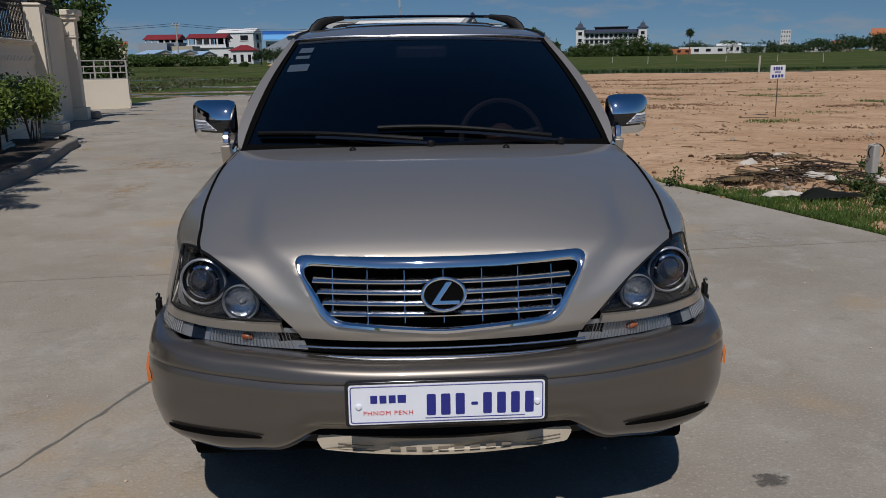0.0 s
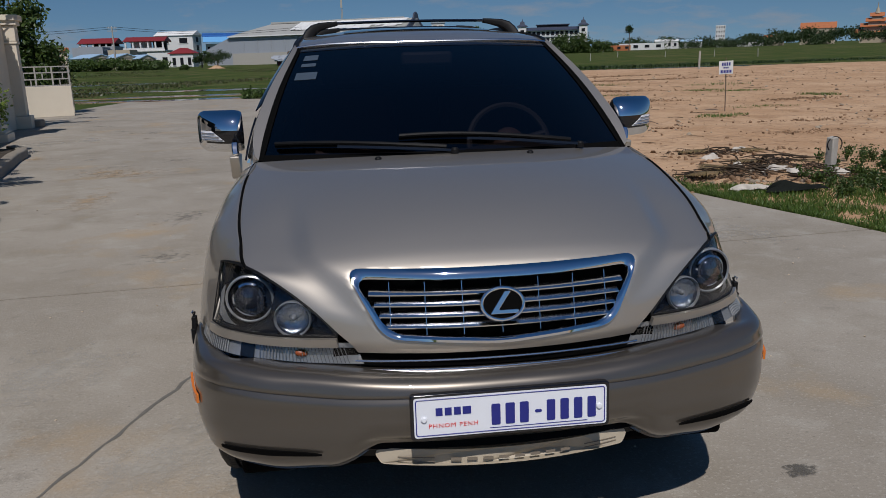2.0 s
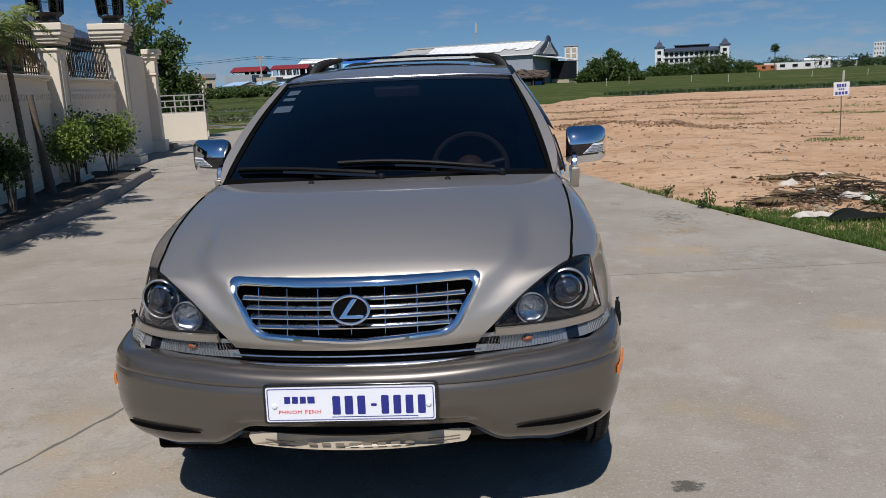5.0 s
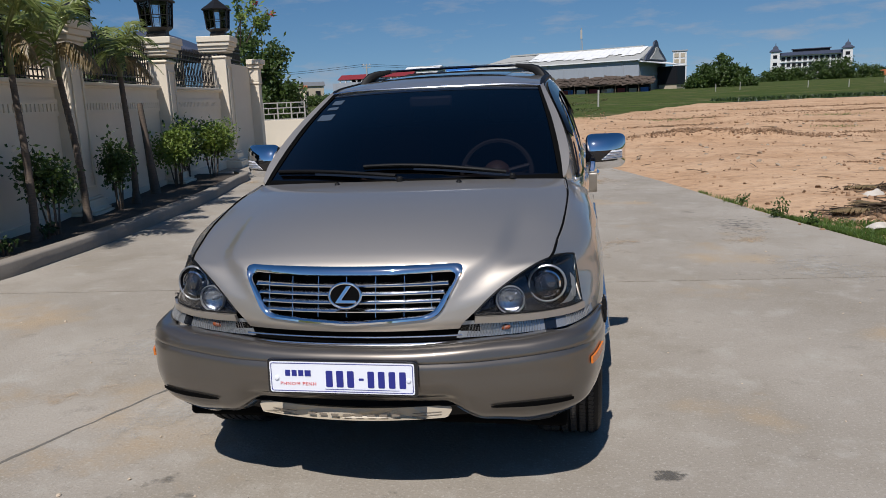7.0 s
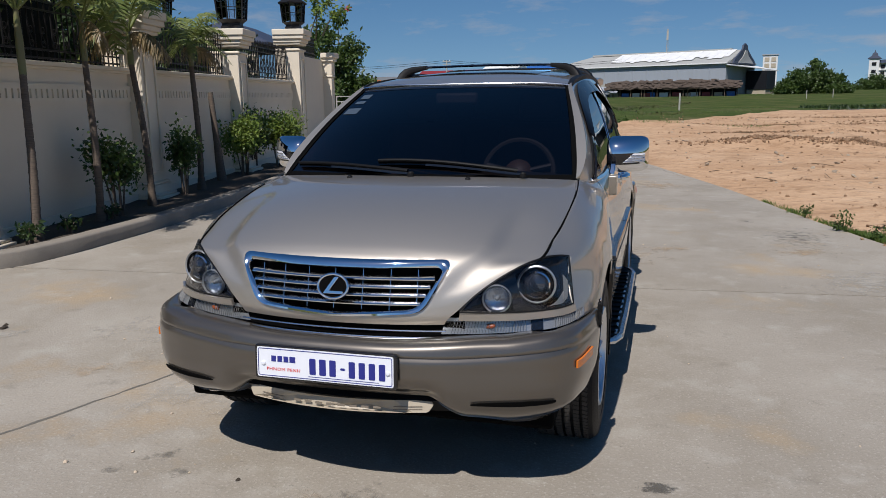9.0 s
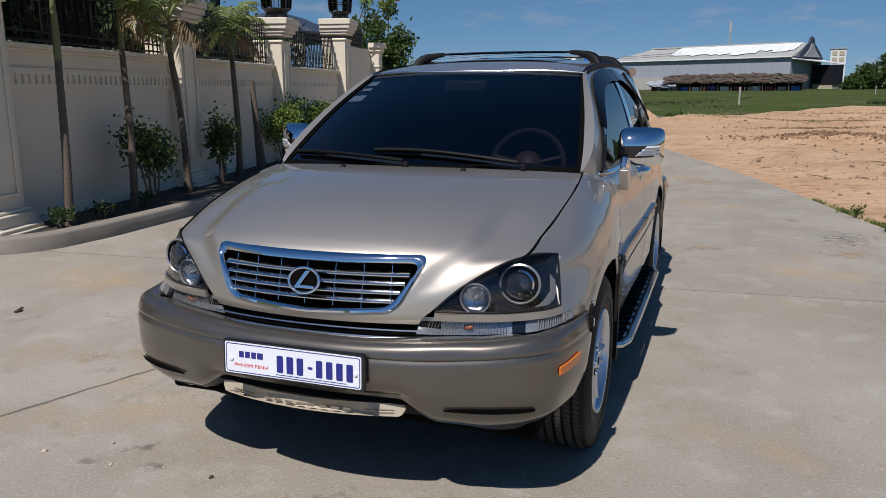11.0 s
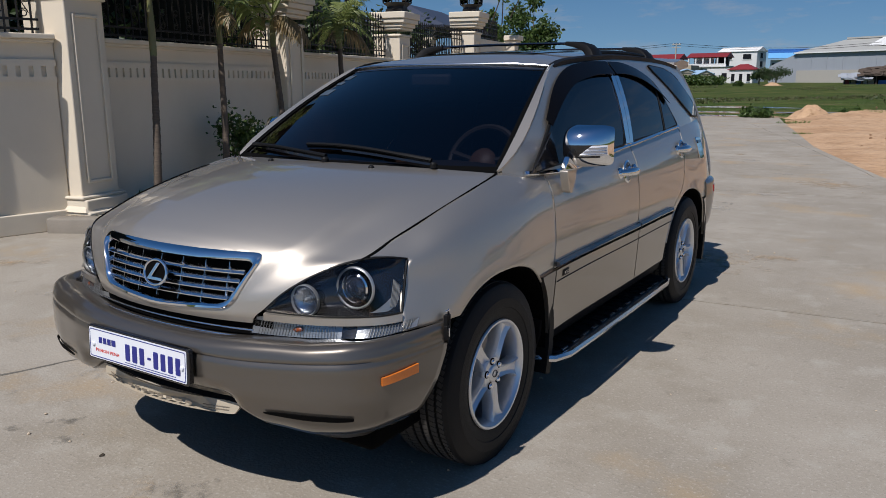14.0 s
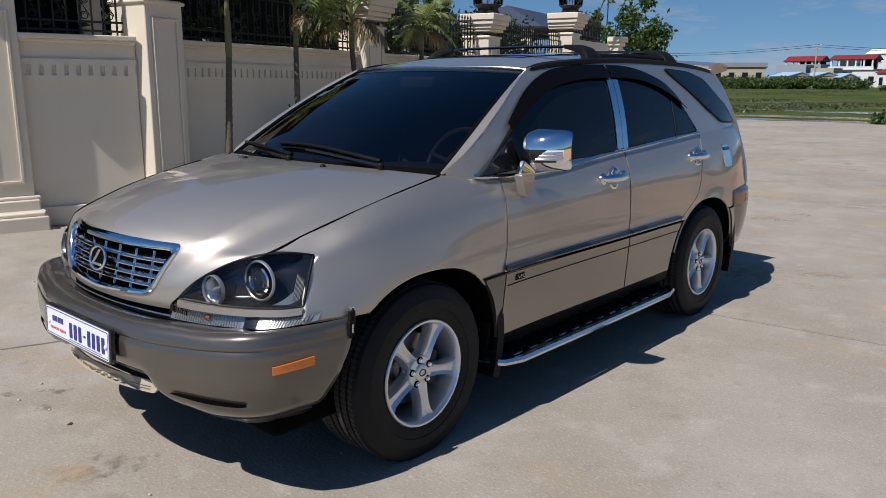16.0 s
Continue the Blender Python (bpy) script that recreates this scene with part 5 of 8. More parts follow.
patch = [weed(4.35 + 0.85 * hg.random(), 5.0 + 0.95 * hg.random(), 0.07 + 0.10 * hg.random(), 6) for _ in range(34)] + [weed(5.2 + 0.9 * hg.random(), 5.9 + 1.3 * hg.random(), 0.10 + 0.14 * hg.random(), 6) for _ in range(18)]
put("weed_growth", both(*patch), "leaf", heap, smooth=False)
for x, y, tall in ((3.0, 6.57, 0.24), (2.93, 6.62, 0.12), (3.2, 6.1, 0.14), (2.75, 7.5, 0.18)):
    tagged(put("weed", weed(x, y, tall, 5), "leaf", smooth=False), "thin green weed at the concrete's edge", "weed", "weeds along the road", kind="stuff")
pale = []
for i in range(700):
    y = 11 + 36 * hg.random() ** 1.3
    x = max(edge_r(min(y, 29.3)), 0.5) + 0.5 + (3 + 0.75 * y) * hg.random()
    s = 0.012 + 0.035 * hg.random() ** 3 * (1 + y / 25)
    pale.append(moved(lathe([(0.5 * s, -0.4 * s), (s, -0.1 * s), (0.7 * s, 0.3 * s), (0.3 * s, 0.4 * s)], 5), pose(x, y, lot_z(x, y) + 0.2 * s, 40 * hg.random(), 40 * hg.random(), 360 * hg.random())))
tagged(put("pale_rubble", both(*pale), "chalk", smooth=False), "pale broken stones scattered over the sandy lot", "rubble", kind="stuff")
# concrete stub with a wire loop
stub = put("marker_post", moved(both(box(0, 0, 0.20, 0.105, 0.085, 0.50)), pose(4.95, 6.10, lot_z(4.95, 6.10) - 0.03, 3, -5, 25)), "post", bevel=0.012)
tagged(stub, "grey concrete boundary stub with a wire loop", "post")
put("wire_loop", tube([(4.95 + 0.085 * math.cos(a) - 0.01, 6.04, 0.42 + 0.085 * math.sin(a)) for a in np.linspace(-0.7, 3.9, 18)], 0.006, 6), "iron", stub)


# ---------------------------------------------------------------- far things
EYE0 = (0.6, -2.0, 1.47)


def far_at(bearing, dist, elev=None):
    """A place seen from the walk at a bearing (degrees clockwise from +y), a distance and an elevation."""
    b = radians(bearing)
    z = 0.0 if elev is None else EYE0[2] + dist * math.tan(radians(elev))
    return Vector((EYE0[0] + dist * math.sin(b), EYE0[1] + dist * math.cos(b), z))


def facing(name, bearing, dist, turn=0.0):
    """A root whose x runs across the view at that bearing, y away from it."""
    p = far_at(bearing, dist)
    ob = new(name)
    ob.matrix_basis = pose(p.x, p.y, -0.05, 0, 0, -bearing + turn)
    return ob


def raised(ob):
    """Stands a far thing on the rising land."""
    x, y, z = ob.matrix_basis.translation
    ob.matrix_basis = Matrix.Translation((0, 0, land_z(x, y) - z)) @ ob.matrix_basis
    return ob


def gable(w, d, eave, ridge, along="x", over=0.3):
    """A pitched roof over w by d; its ridge runs along x or y."""
    w2, d2 = w / 2 + over, d / 2 + over
    if along == "x":
        v = [(-w2, -d2, eave), (w2, -d2, eave), (w2, d2, eave), (-w2, d2, eave), (-w2, 0, ridge), (w2, 0, ridge)]
        return v, [(0, 1, 5, 4), (2, 3, 4, 5), (1, 2, 5), (3, 0, 4)]
    v = [(-w2, -d2, eave), (w2, -d2, eave), (w2, d2, eave), (-w2, d2, eave), (0, -d2, ridge), (0, d2, ridge)]
    return v, [(3, 0, 4, 5), (1, 2, 5, 4), (0, 1, 4), (2, 3, 5)]


# long sheet-clad warehouse
D = 250.0
wh = facing("warehouse", -0.6, D, -25)
tagged(wh, "long grey sheet-metal warehouse with a pale patched roof", "warehouse")
L0, L1 = -37.5, 21.4
EAVE, RIDGE, DEEP = 10.3, 14.4, 24.0
cx, ln = (L0 + L1) / 2, L1 - L0


def roof_h(y):
    return EAVE + (y + 0.6) / (DEEP / 2 + 0.6) * (RIDGE - EAVE)


local("wall", box(cx, DEEP / 2, EAVE / 2, ln, DEEP, EAVE), "grey_wall", wh, smooth=False)
local("lower_wall", box(cx, -0.25, 2.5, ln - 1, 0.3, 5.0), "post", wh, "grey block lower wall", smooth=False)
for k in range(1, 12):
    local("wall_seam", box(L0 + ln * k / 12, -0.06, 7.6, 0.18, 0.12, 5.2), "grey_wall", wh, smooth=False)
local("end_wing", prism([(L0 - 9.4, 0), (L0 - 0.02, 0), (L0 - 0.02, 10.2), (L0 - 9.4, 6.4)], 8.0, Matrix.Translation((0, 8.1, 0)) @ pose(0, 0, 0, 90, 0, 0)), "grey_wall", wh, "lower wing with a raked roofline", smooth=False)
local("gutter", box(cx, -0.75, EAVE - 0.05, ln + 1, 0.3, 0.35), "roof_white", wh, smooth=False)
local("roof", ([(L0 - 1, -0.6, EAVE), (L1 + 0.3, -0.6, EAVE), (L1 + 0.3, DEEP / 2, RIDGE), (L0 + 9, DEEP / 2, RIDGE), (L1 + 0.3, DEEP + 0.6, EAVE), (L0 - 1, DEEP + 0.6, EAVE)], [(0, 1, 2, 3), (3, 2, 4, 5), (0, 3, 5)]), "roof_pale", wh, thick=0.2, smooth=False)
local("ridge_vent", box(cx + 3, DEEP / 2, RIDGE + 0.2, ln * 0.80, 1.6, 0.5), "roof_pale", wh, smooth=False)
# white sheets laid over the upper roof, ragged along their lower edge
for k in range(26):
    x0 = L1 - 1.2 - 1.45 * (k + 1)
    low = max(-0.4, 2.6 - 0.10 * (26 - k) + 2.4 * rng.random() + (2.5 if k < 7 else 0))
    o = local("roof_sheet", box(x0 + 0.72, (low + 11.6) / 2, 0, 1.42, 11.6 - low, 0.05), "roof_white", wh, "white patched roof sheet", smooth=False)
    for p in o.data.vertices:
        p.co.z += roof_h(p.co.y) + 0.26 + 0.04 * (k % 2)
local("end_gable", prism([(-DEEP / 2, 0), (DEEP / 2, 0), (0, RIDGE - EAVE)], 0.3, Matrix.Translation((L1 + 0.2, DEEP / 2, EAVE)) @ pose(0, 0, 0, 90, 0, 90)), "roof_pale", wh, smooth=False)
crest = local("gable_crest", prism([(-9.5, 0), (9.5, 0), (8.0, 1.2), (4.0, 3.2), (2.2, 4.2), (1.6, 5.4), (0, 6.1), (-1.6, 5.4), (-2.2, 4.2), (-4.0, 3.4), (-8.0, 1.4)], 0.5, Matrix.Translation((L1 + 0.6, DEEP / 2, EAVE - 0.2)) @ pose(0, 0, 0, 90, 0, 90)), "slate", wh, "pointed gable crest", smooth=False)
local("crest_panel", prism([(-6.0, 0.3), (6.5, 0.3), (2.2, 2.4), (0.8, 4.0), (-0.6, 4.0), (-2.0, 2.4)], 0.2, Matrix.Translation((L1 + 1.15, DEEP / 2, EAVE - 0.2)) @ pose(0, 0, 0, 90, 0, 90)), "roof_pale", wh, "pale panel in the crest", smooth=False)
local("open_bay", box(L1 + 3.4, DEEP - 4, 5.4, 6.0, 8, 5.6), "dark_open", wh, "dark open end bay", smooth=False)
local("bay_foot", box(L1 + 3.4, DEEP - 4, 1.3, 5.6, 7.6, 2.6), "tan_wall", wh, smooth=False)
local("bay_roof", ([(L1, -0.6, 10.0), (L1 + 1.4, -0.6, 9.7), (L1 + 7.2, DEEP + 0.5, 8.3), (L1, DEEP + 0.5, 9.9)], [(0, 1, 2, 3)]), "roof_white", wh, "white lean-to roof", thick=0.25, smooth=False)
tw = facing("water_tower", 6.75, 290)
tagged(tw, "small pale roof tower beside the warehouse", "tower")
local("body", box(0, 0, 7, 4.6, 4.6, 14), "white_wall", tw, smooth=False)
for x in (-1.05, 1.05):
    for z in (10.6, 12.6):
        local("window", box(x, -2.35, z, 1.5, 0.1, 1.4), "tan_wall", tw, smooth=False)
local("cap", box(0, 0, 14.2, 5.2, 5.2, 0.4), "grey_wall", tw, smooth=False)
mast = facing("radio_mast", 0.0, 430)
tagged(mast, "thin red and white lattice mast", "mast")
for k in range(3):
    a = 2 * math.pi * k / 3
    local("leg", tube([(0.9 * math.cos(a), 0.9 * math.sin(a), 0), (0.25 * math.cos(a), 0.25 * math.sin(a), 35)], 0.16, 5), "post", mast)
for k in range(12):
    local("brace", box(0, 0, 3 * k + 1, 1.4 - 0.09 * k, 0.25, 0.2), "post", mast, smooth=False)
local("antenna", box(0, 0, 31.5, 1.0, 1.0, 4.5), "post", mast, smooth=False)

# thatched stalls before the warehouse
for i, (b, w, h, mt) in enumerate(((-4.2, 5, 2.6, "grey_wall"), (-2.3, 11, 4.2, "thatch"), (0.4, 13, 4.4, "thatch"), (3.2, 12, 4.2, "thatch"))):
    st = raised(facing("market_stall", b, 215))
    tagged(st, "low open stall with a brown thatched roof", "stall", "stalls before the warehouse")
    local("roof", sheet(lambda u, v: ((w + 1.4) * (u - 0.5), 8.0 * (v - 0.5), h * 0.50 + h * 0.46 * (1 - abs(2 * v - 1)) * (1 - 0.25 * abs(2 * u - 1) ** 3) + 0.55 * noise.noise((u * w * 0.45, v * 3, i * 4.7))), 26, 10), mt, st, thick=0.25, smooth=False)
    fringe = []
    for k in range(int(w * 9)):
        x, v = (w + 1.4) * (rng.random() - 0.5), rng.random()
        fringe.append(moved(box(0, 0, 0, 0.7 + 1.0 * rng.random(), 1.1, 0.10), pose(x, -4.2 + 3.9 * v, h * 0.50 + h * 0.45 * v + 0.10 * rng.normal(), 22 + 8 * rng.normal(), 7 * rng.normal(), 14 * rng.normal())))
    tagged(local("thatch", both(*fringe), mt, st, smooth=False), kind="stuff")
    for x in np.linspace(-w / 2, w / 2, 5):
        local("post", box(x, -3.2, h * 0.27, 0.22, 0.22, h * 0.55), "bark", st, smooth=False)
    local("back", box(0, 3.0, h * 0.26, w, 0.2, h * 0.5), "dark_open", st, smooth=False)
    for k in range(4):
        local("crate", box(-w / 2 + w * (k + 0.5) / 4, -1.5, 0.5, w / 6, 1.2, 0.9 + 0.4 * rng.random()), ("roof_red", "tan_wall", "deep_blue", "white_wall")[(k + i) % 4], st, smooth=False)


# houses by the far side of the field
def house_box(name, b, dist, w, d, h, wall, label, turn=0.0, roof=None, ridge=0.0, along="x", rows=1, cols=3, z0=0.0):
    hs = facing(name, b, dist, turn)
    tagged(hs, label, "house")
    local("wall", box(0, d / 2, h / 2 + z0, w, d, h), wall, hs, smooth=False)
    if roof:
        v, f = gable(w, d, h + z0, h + ridge + z0, along, 0.5)
        local("roof", ([(x, y + d / 2, z) for x, y, z in v], f), roof, hs, thick=0.15, smooth=False)
    for r in range(rows):
        for c in range(cols):
            x, z = -w / 2 + w * (c + 0.5) / cols, z0 + h * (r + 0.55) / rows
            wd = local("window", box(x, -0.02, z, w / cols * 0.42, 0.12, h / rows * 0.42), "dark_open", hs, smooth=False)
            local("sill", box(x, -0.10, z - h / rows * 0.24, w / cols * 0.5, 0.2, 0.12), wall, hs, smooth=False)
    return hs


def up_at(dist, elev):
    """Height over a far thing's foot at which it shows under that elevation."""
    return EYE0[2] + 0.05 + dist * math.tan(radians(elev))


def add_roof(hs, w, d, eave, ridge, mat, along="x", over=0.4, hip=0.0):
    v, f = gable(w, d, eave, ridge, along, over)
    if hip:
        v[4], v[5] = (v[4][0] * (1 - hip), v[4][1], v[4][2]), (v[5][0] * (1 - hip), v[5][1], v[5][2])
    local("roof", ([(x, y + d / 2, z) for x, y, z in v], f), mat, hs, thick=0.15, smooth=False)


house_box("house", -20.4, 300, 18, 9, up_at(300, 1.25), "tan_wall", "grey unfinished house with a shallow roof", roof="roof_grey", ridge=1.6, cols=4)
# open-sided top storey under a red roof
hs = house_box("house", -16.50, 300, 12.4, 9, up_at(300, 1.40), "grey_wall", "unfinished house with a red sheet roof on posts", turn=-20, rows=2, cols=4)
add_roof(hs, 12.0, 9, up_at(300, 1.60), up_at(300, 1.95), "roof_red")
for x in np.linspace(-5.5, 5.5, 6):
    local("post", box(x, 0.25, up_at(300, 1.50), 0.5, 0.5, 1.3), "white_wall", hs, smooth=False)
local("inner_wall", box(1.5, 5.5, up_at(300, 1.5), 9, 0.3, 1.2), "dark_open", hs, smooth=False)
house_box("house", -17.1, 262, 9.0, 7, up_at(262, 1.36), "grey_wall", "plain grey block house with a flat top", turn=-20, cols=0)
house_box("house", -15.2, 258, 6.5, 7, up_at(258, 1.16), "tan_wall", "low cream house with a flat top", turn=-20, cols=0)
# gabled row with pale blue roofs, turned to the road
for b, w, d, k in ((-16.35, 7.2, 8.5, 0.0), (-14.75, 7.2, 6.0, 0.0), (-13.5, 5.0, 5.0, -0.10)):
    e, r = up_at(232, 0.66 + k), up_at(232, 0.93 + k)
    hs = house_box("row_house", b, 232, w, d, e, "tan_wall", "low tan row house with a pale blue gabled roof", turn=33, cols=2)
    local("gable_wall", prism([(-w / 2, 0), (w / 2, 0), (0, r - e - 0.12)], 0.2, Matrix.Translation((0, 0.06, e)) @ pose(0, 0, 0, 90, 0, 0)), "tan_wall", hs, smooth=False)
    v, f = gable(w, d, e, r, "y", 0.35)
    local("roof", ([(x, y + d / 2, z) for x, y, z in v], f[:2]), "roof_blue", hs, thick=0.18, smooth=False)
# white house with a roofed terrace on top
hs = house_box("house", -13.55, 270, 12.2, 9, up_at(270, 1.03), "white_wall", "white two-storey house with a red roof terrace", turn=-16, rows=2, cols=4)
add_roof(hs, 12.2, 8, up_at(270, 1.70), up_at(270, 2.0), "roof_red")
local("terrace_slab", box(0, 4, up_at(270, 1.06), 13.0, 10, 0.35), "white_wall", hs, smooth=False)
local("parapet", box(0, -0.7, up_at(270, 1.17), 12.8, 0.2, 0.8), "white_wall", hs, smooth=False)
for x in np.linspace(-5.8, 5.8, 6):
    local("post", box(x, 0.1, up_at(270, 1.40), 0.45, 0.45, 3.0), "white_wall", hs, smooth=False)
local("terrace_back", box(-2.6, 6, up_at(270, 1.38), 6.5, 0.3, 2.9), "white_wall", hs, smooth=False)
local("terrace_room", box(3.4, 6, up_at(270, 1.38), 4.0, 2.0, 2.9), "dark_open", hs, smooth=False)
house_box("house", -12.7, 255, 7.0, 6, up_at(255, 0.92), "white_wall", "white flat-topped house front", turn=-16, rows=1, cols=2)
hs = house_box("house", -11.25, 250, 6.8, 6, up_at(250, 0.85), "white_wall", "small white house with a red hipped roof", turn=-16, rows=1, cols=3)
add_roof(hs, 7.2, 6, up_at(250, 0.85), up_at(250, 1.22), "roof_red", hip=0.72)
# tall white hall, its gable end to the right of its long side
hs = house_box("hall", -11.6, 300, 14.0, 7.4, up_at(300, 2.04), "white_wall", "tall white hall with a white sheet roof", turn=-25, rows=3, cols=2)
add_roof(hs, 14.0, 7.4, up_at(300, 2.04), up_at(300, 2.34), "roof_white")
for z in (1.2, 1.75):
    local("end_window", box(7.03, 3.7, up_at(300, z), 0.12, 1.8, 1.8), "dark_open", hs, smooth=False)
bh = house_box("hall", -8.5, 318, 11.5, 9, up_at(318, 1.45), "white_wall", "hall with a bright blue sheet roof", rows=2, cols=5)
local("roof", ([(-6.9, 0, up_at(318, 1.95)), (6.9, 0, up_at(318, 1.95)), (6.9, 7, up_at(318, 2.2)), (-6.9, 7, up_at(318, 2.2))], [(0, 1, 2, 3)]), "deep_blue", bh, thick=0.3, smooth=False)
local("awning", ([(-6.6, -3, up_at(318, 1.55)), (4.6, -3, up_at(318, 1.55)), (6.4, 0.1, up_at(318, 1.92)), (-6.6, 0.1, up_at(318, 1.92))], [(0, 1, 2, 3)]), "bright_blue", bh, thick=0.15, smooth=False)

# power pole and its wires
pole = raised(facing("power_pole", -15.5, 206))
tagged(pole, "concrete power pole with crossarms", "pole")
local("shaft", tube([(0, 0, 0), (0, 0, 10.2)], [0.22, 0.15], 8), "post", pole)
for z in (9.9, 9.2):
    local("crossarm", box(0, 0, z, 2.2, 0.18, 0.18), "post", pole, smooth=False)
for x in (-0.75, 0, 0.75):
    local("insulator", lathe([(0.06, 9.95), (0.08, 10.1), (0.03, 10.25)], 8), "white_wall", pole).location = (x, 0, 0)
pp = far_at(-15.5, 206)
wires = root("power_wires")
tagged(wires, "thin black overhead power wires", "wire")
for target in (far_at(-30, 235, 2.35), far_at(-3.0, 225, 2.45)):
    for dz in (0.0, -0.5):
        a, b = Vector((pp.x, pp.y, 11.0 + dz)), target + Vector((0, 0, dz))
        put("wire", tube([tuple(a.lerp(b, t) - Vector((0, 0, 1.3 * math.sin(math.pi * t)))) for t in np.linspace(0, 1, 12)], 0.04, 4), "iron", wires)

# bushes before the houses, trees round the warehouse and hotel
brush = root("far_bushes")
tagged(brush, "belt of wild green bushes before the houses", "bushes", kind="stuff")
bl = []
for k in range(170):
    b = -24.0 + 11.4 * rng.random()
    p = far_at(b, 196 + 12 * rng.random())
    h = (0.7 + 1.25 * rng.random()) * (1.0 if b < -15 else 0.72) * (0.85 + 0.5 * noise.noise((b * 1.3, 2, 4)))
    bl.append(leaf_cloud(110, (p.x, p.y, land_z(p.x, p.y) + 0.2 + h), (1.9, 1.9, 0.85), 0.62))
put("leaves", both(*bl), "leaf", brush, smooth=False)
for b, d, h, c, mat, lab in ((-10.0, 210, 4.3, 1.9, "leaf_dark", "round green tree by the white house"), (-8.95, 208, 4.2, 3.1, "leaf_dark", "spreading green tree by the warehouse"), (-11.2, 180, 1.1, 1.0, "leaf", "low green bush in the field"), (-7.74, 35.6, 0.44, 0.62, "leaf", "low green bush at the road's end"), (-2.3, 40.0, 0.34, 0.4, "leaf", "small green bush behind the sand heap")):
    p = far_at(b, d)
    tree("tree" if h > 2 else "bush", p.x, p.y, h, c, 1500, min(0.42, 0.25 * c), mat, lab, 0.045 * h, land_z(p.x, p.y), clumps=20, base=0.4 if h > 2 else 0.15)
for b, d, h, c in ((8.5, 240, 8.0, 3.4), (9.7, 250, 11.0, 4.2), (10.5, 245, 8.0, 3.4), (7.8, 236, 4.6, 2.6), (11.2, 240, 3.5, 2.6)):
    p = far_at(b, d)
    tree("tree", p.x, p.y, h - 1.1, c, 3000, 0.8, "leaf", "tall green tree beside the warehouse", 0.3, land_z(p.x, p.y), clumps=40, base=0.06)
for b, h, c in ((13.2, 7.0, 6), (15.6, 9.5, 7), (16.5, 11.0, 8), (17.4, 9.0, 6), (14.2, 6, 5), (18.4, 7.0, 5), (12.5, 6, 4)):
    p = far_at(b, 400)
    tree("tree", p.x, p.y, h, c, 3000, 0.85, "leaf", "broad green tree before the hotel", 0.5, land_z(p.x, p.y) - 0.8, clumps=30, base=0.06)
line = root("far_treeline")
tagged(line, "low belt of distant trees on the horizon", "trees", kind="stuff")
bl = []
for k in range(190):
    b = 18.5 + 24 * rng.random()
    p = far_at(b, 600 + 60 * rng.random())
    h = 2.5 + (7.5 if noise.noise((b * 0.8, 1, 0)) > 0.05 else 3.0) * rng.random()
    h += 4.5 if b > 28 and noise.noise((b * 0.6, 5, 0)) > -0.2 else 0
    bl.append(leaf_cloud(150, (p.x, p.y, land_z(p.x, p.y) - 0.5 + 0.75 * h), (7, 5, 2.6), 1.5))
for k in range(60):
    b = -34 + 16 * rng.random() if k % 2 else 6 + 6 * rng.random()
    p = far_at(b, 520)
    bl.append(leaf_cloud(120, (p.x, p.y, land_z(p.x, p.y) + 1.2), (7, 5, 2.6), 1.5))
put("leaves", both(*bl), "leaf_dark", line, smooth=False)

# pale hotel with corner turrets
D = 460.0
ho = facing("hotel", 15.0, D)
tagged(ho, "pale four-storey hotel with dark roofs and two turrets", "hotel")
HW = D * math.tan(radians(2.15))
for k in range(4):
    z = 2.5 + 3.3 * k
    local("storey", box(0, 8, z + 1.65, 2 * HW, 14, 3.3), "white_wall", ho, smooth=False)
    for c in range(13):
        x = -HW + 2 * HW * (c + 0.5) / 13
        wd = local("window", box(x, 0.85, z + 1.7, 1.75, 0.5, 1.9), "dark_open", ho, smooth=False)
    local("ledge", box(0, 0.7, z + 3.25, 2 * HW + 0.6, 0.8, 0.3), "white_wall", ho, smooth=False)
local("plinth", box(0, 8, 1.2, 2 * HW + 4, 15, 2.6), "white_wall", ho, smooth=False)
local("roof", ([(-HW - 0.5, -0.5, 15.7), (HW + 0.5, -0.5, 15.7), (HW + 0.5, 15, 15.7), (-HW - 0.5, 15, 15.7), (-HW * 0.9, 4, 17.6), (HW * 0.9, 4, 17.6), (HW * 0.9, 11, 17.6), (-HW * 0.9, 11, 17.6)], [(0, 1, 5, 4), (1, 2, 6, 5), (2, 3, 7, 6), (3, 0, 4, 7), (4, 5, 6, 7)]), "slate", ho, smooth=False)
local("upper_storey", box(0, 8, 17.9, HW * 1.05, 6, 1.8), "dark_open", ho, smooth=False)
local("upper_roof", box(0, 8, 19.0, HW * 1.12, 7, 0.4), "slate", ho, smooth=False)
for x in (-HW, HW):
    local("turret", box(x, 2, 9.3, 4.6, 5, 17.4), "white_wall", ho, smooth=False)
    for z in (5.2, 8.4, 11.6, 15.4):
        local("window", box(x, -0.55, z, 2.0, 0.3, 1.7), "dark_open", ho, smooth=False)
    o = local("turret_roof", lathe([(4.3, 18.0), (4.3, 18.3), (1.9, 19.6), (1.7, 20.6), (0.3, 21.4), (0.15, 22.6)], 4), "slate", ho, smooth=False)
    o.matrix_basis = pose(x, 2, 0) @ pose(0, 0, 0, 0, 0, 45)

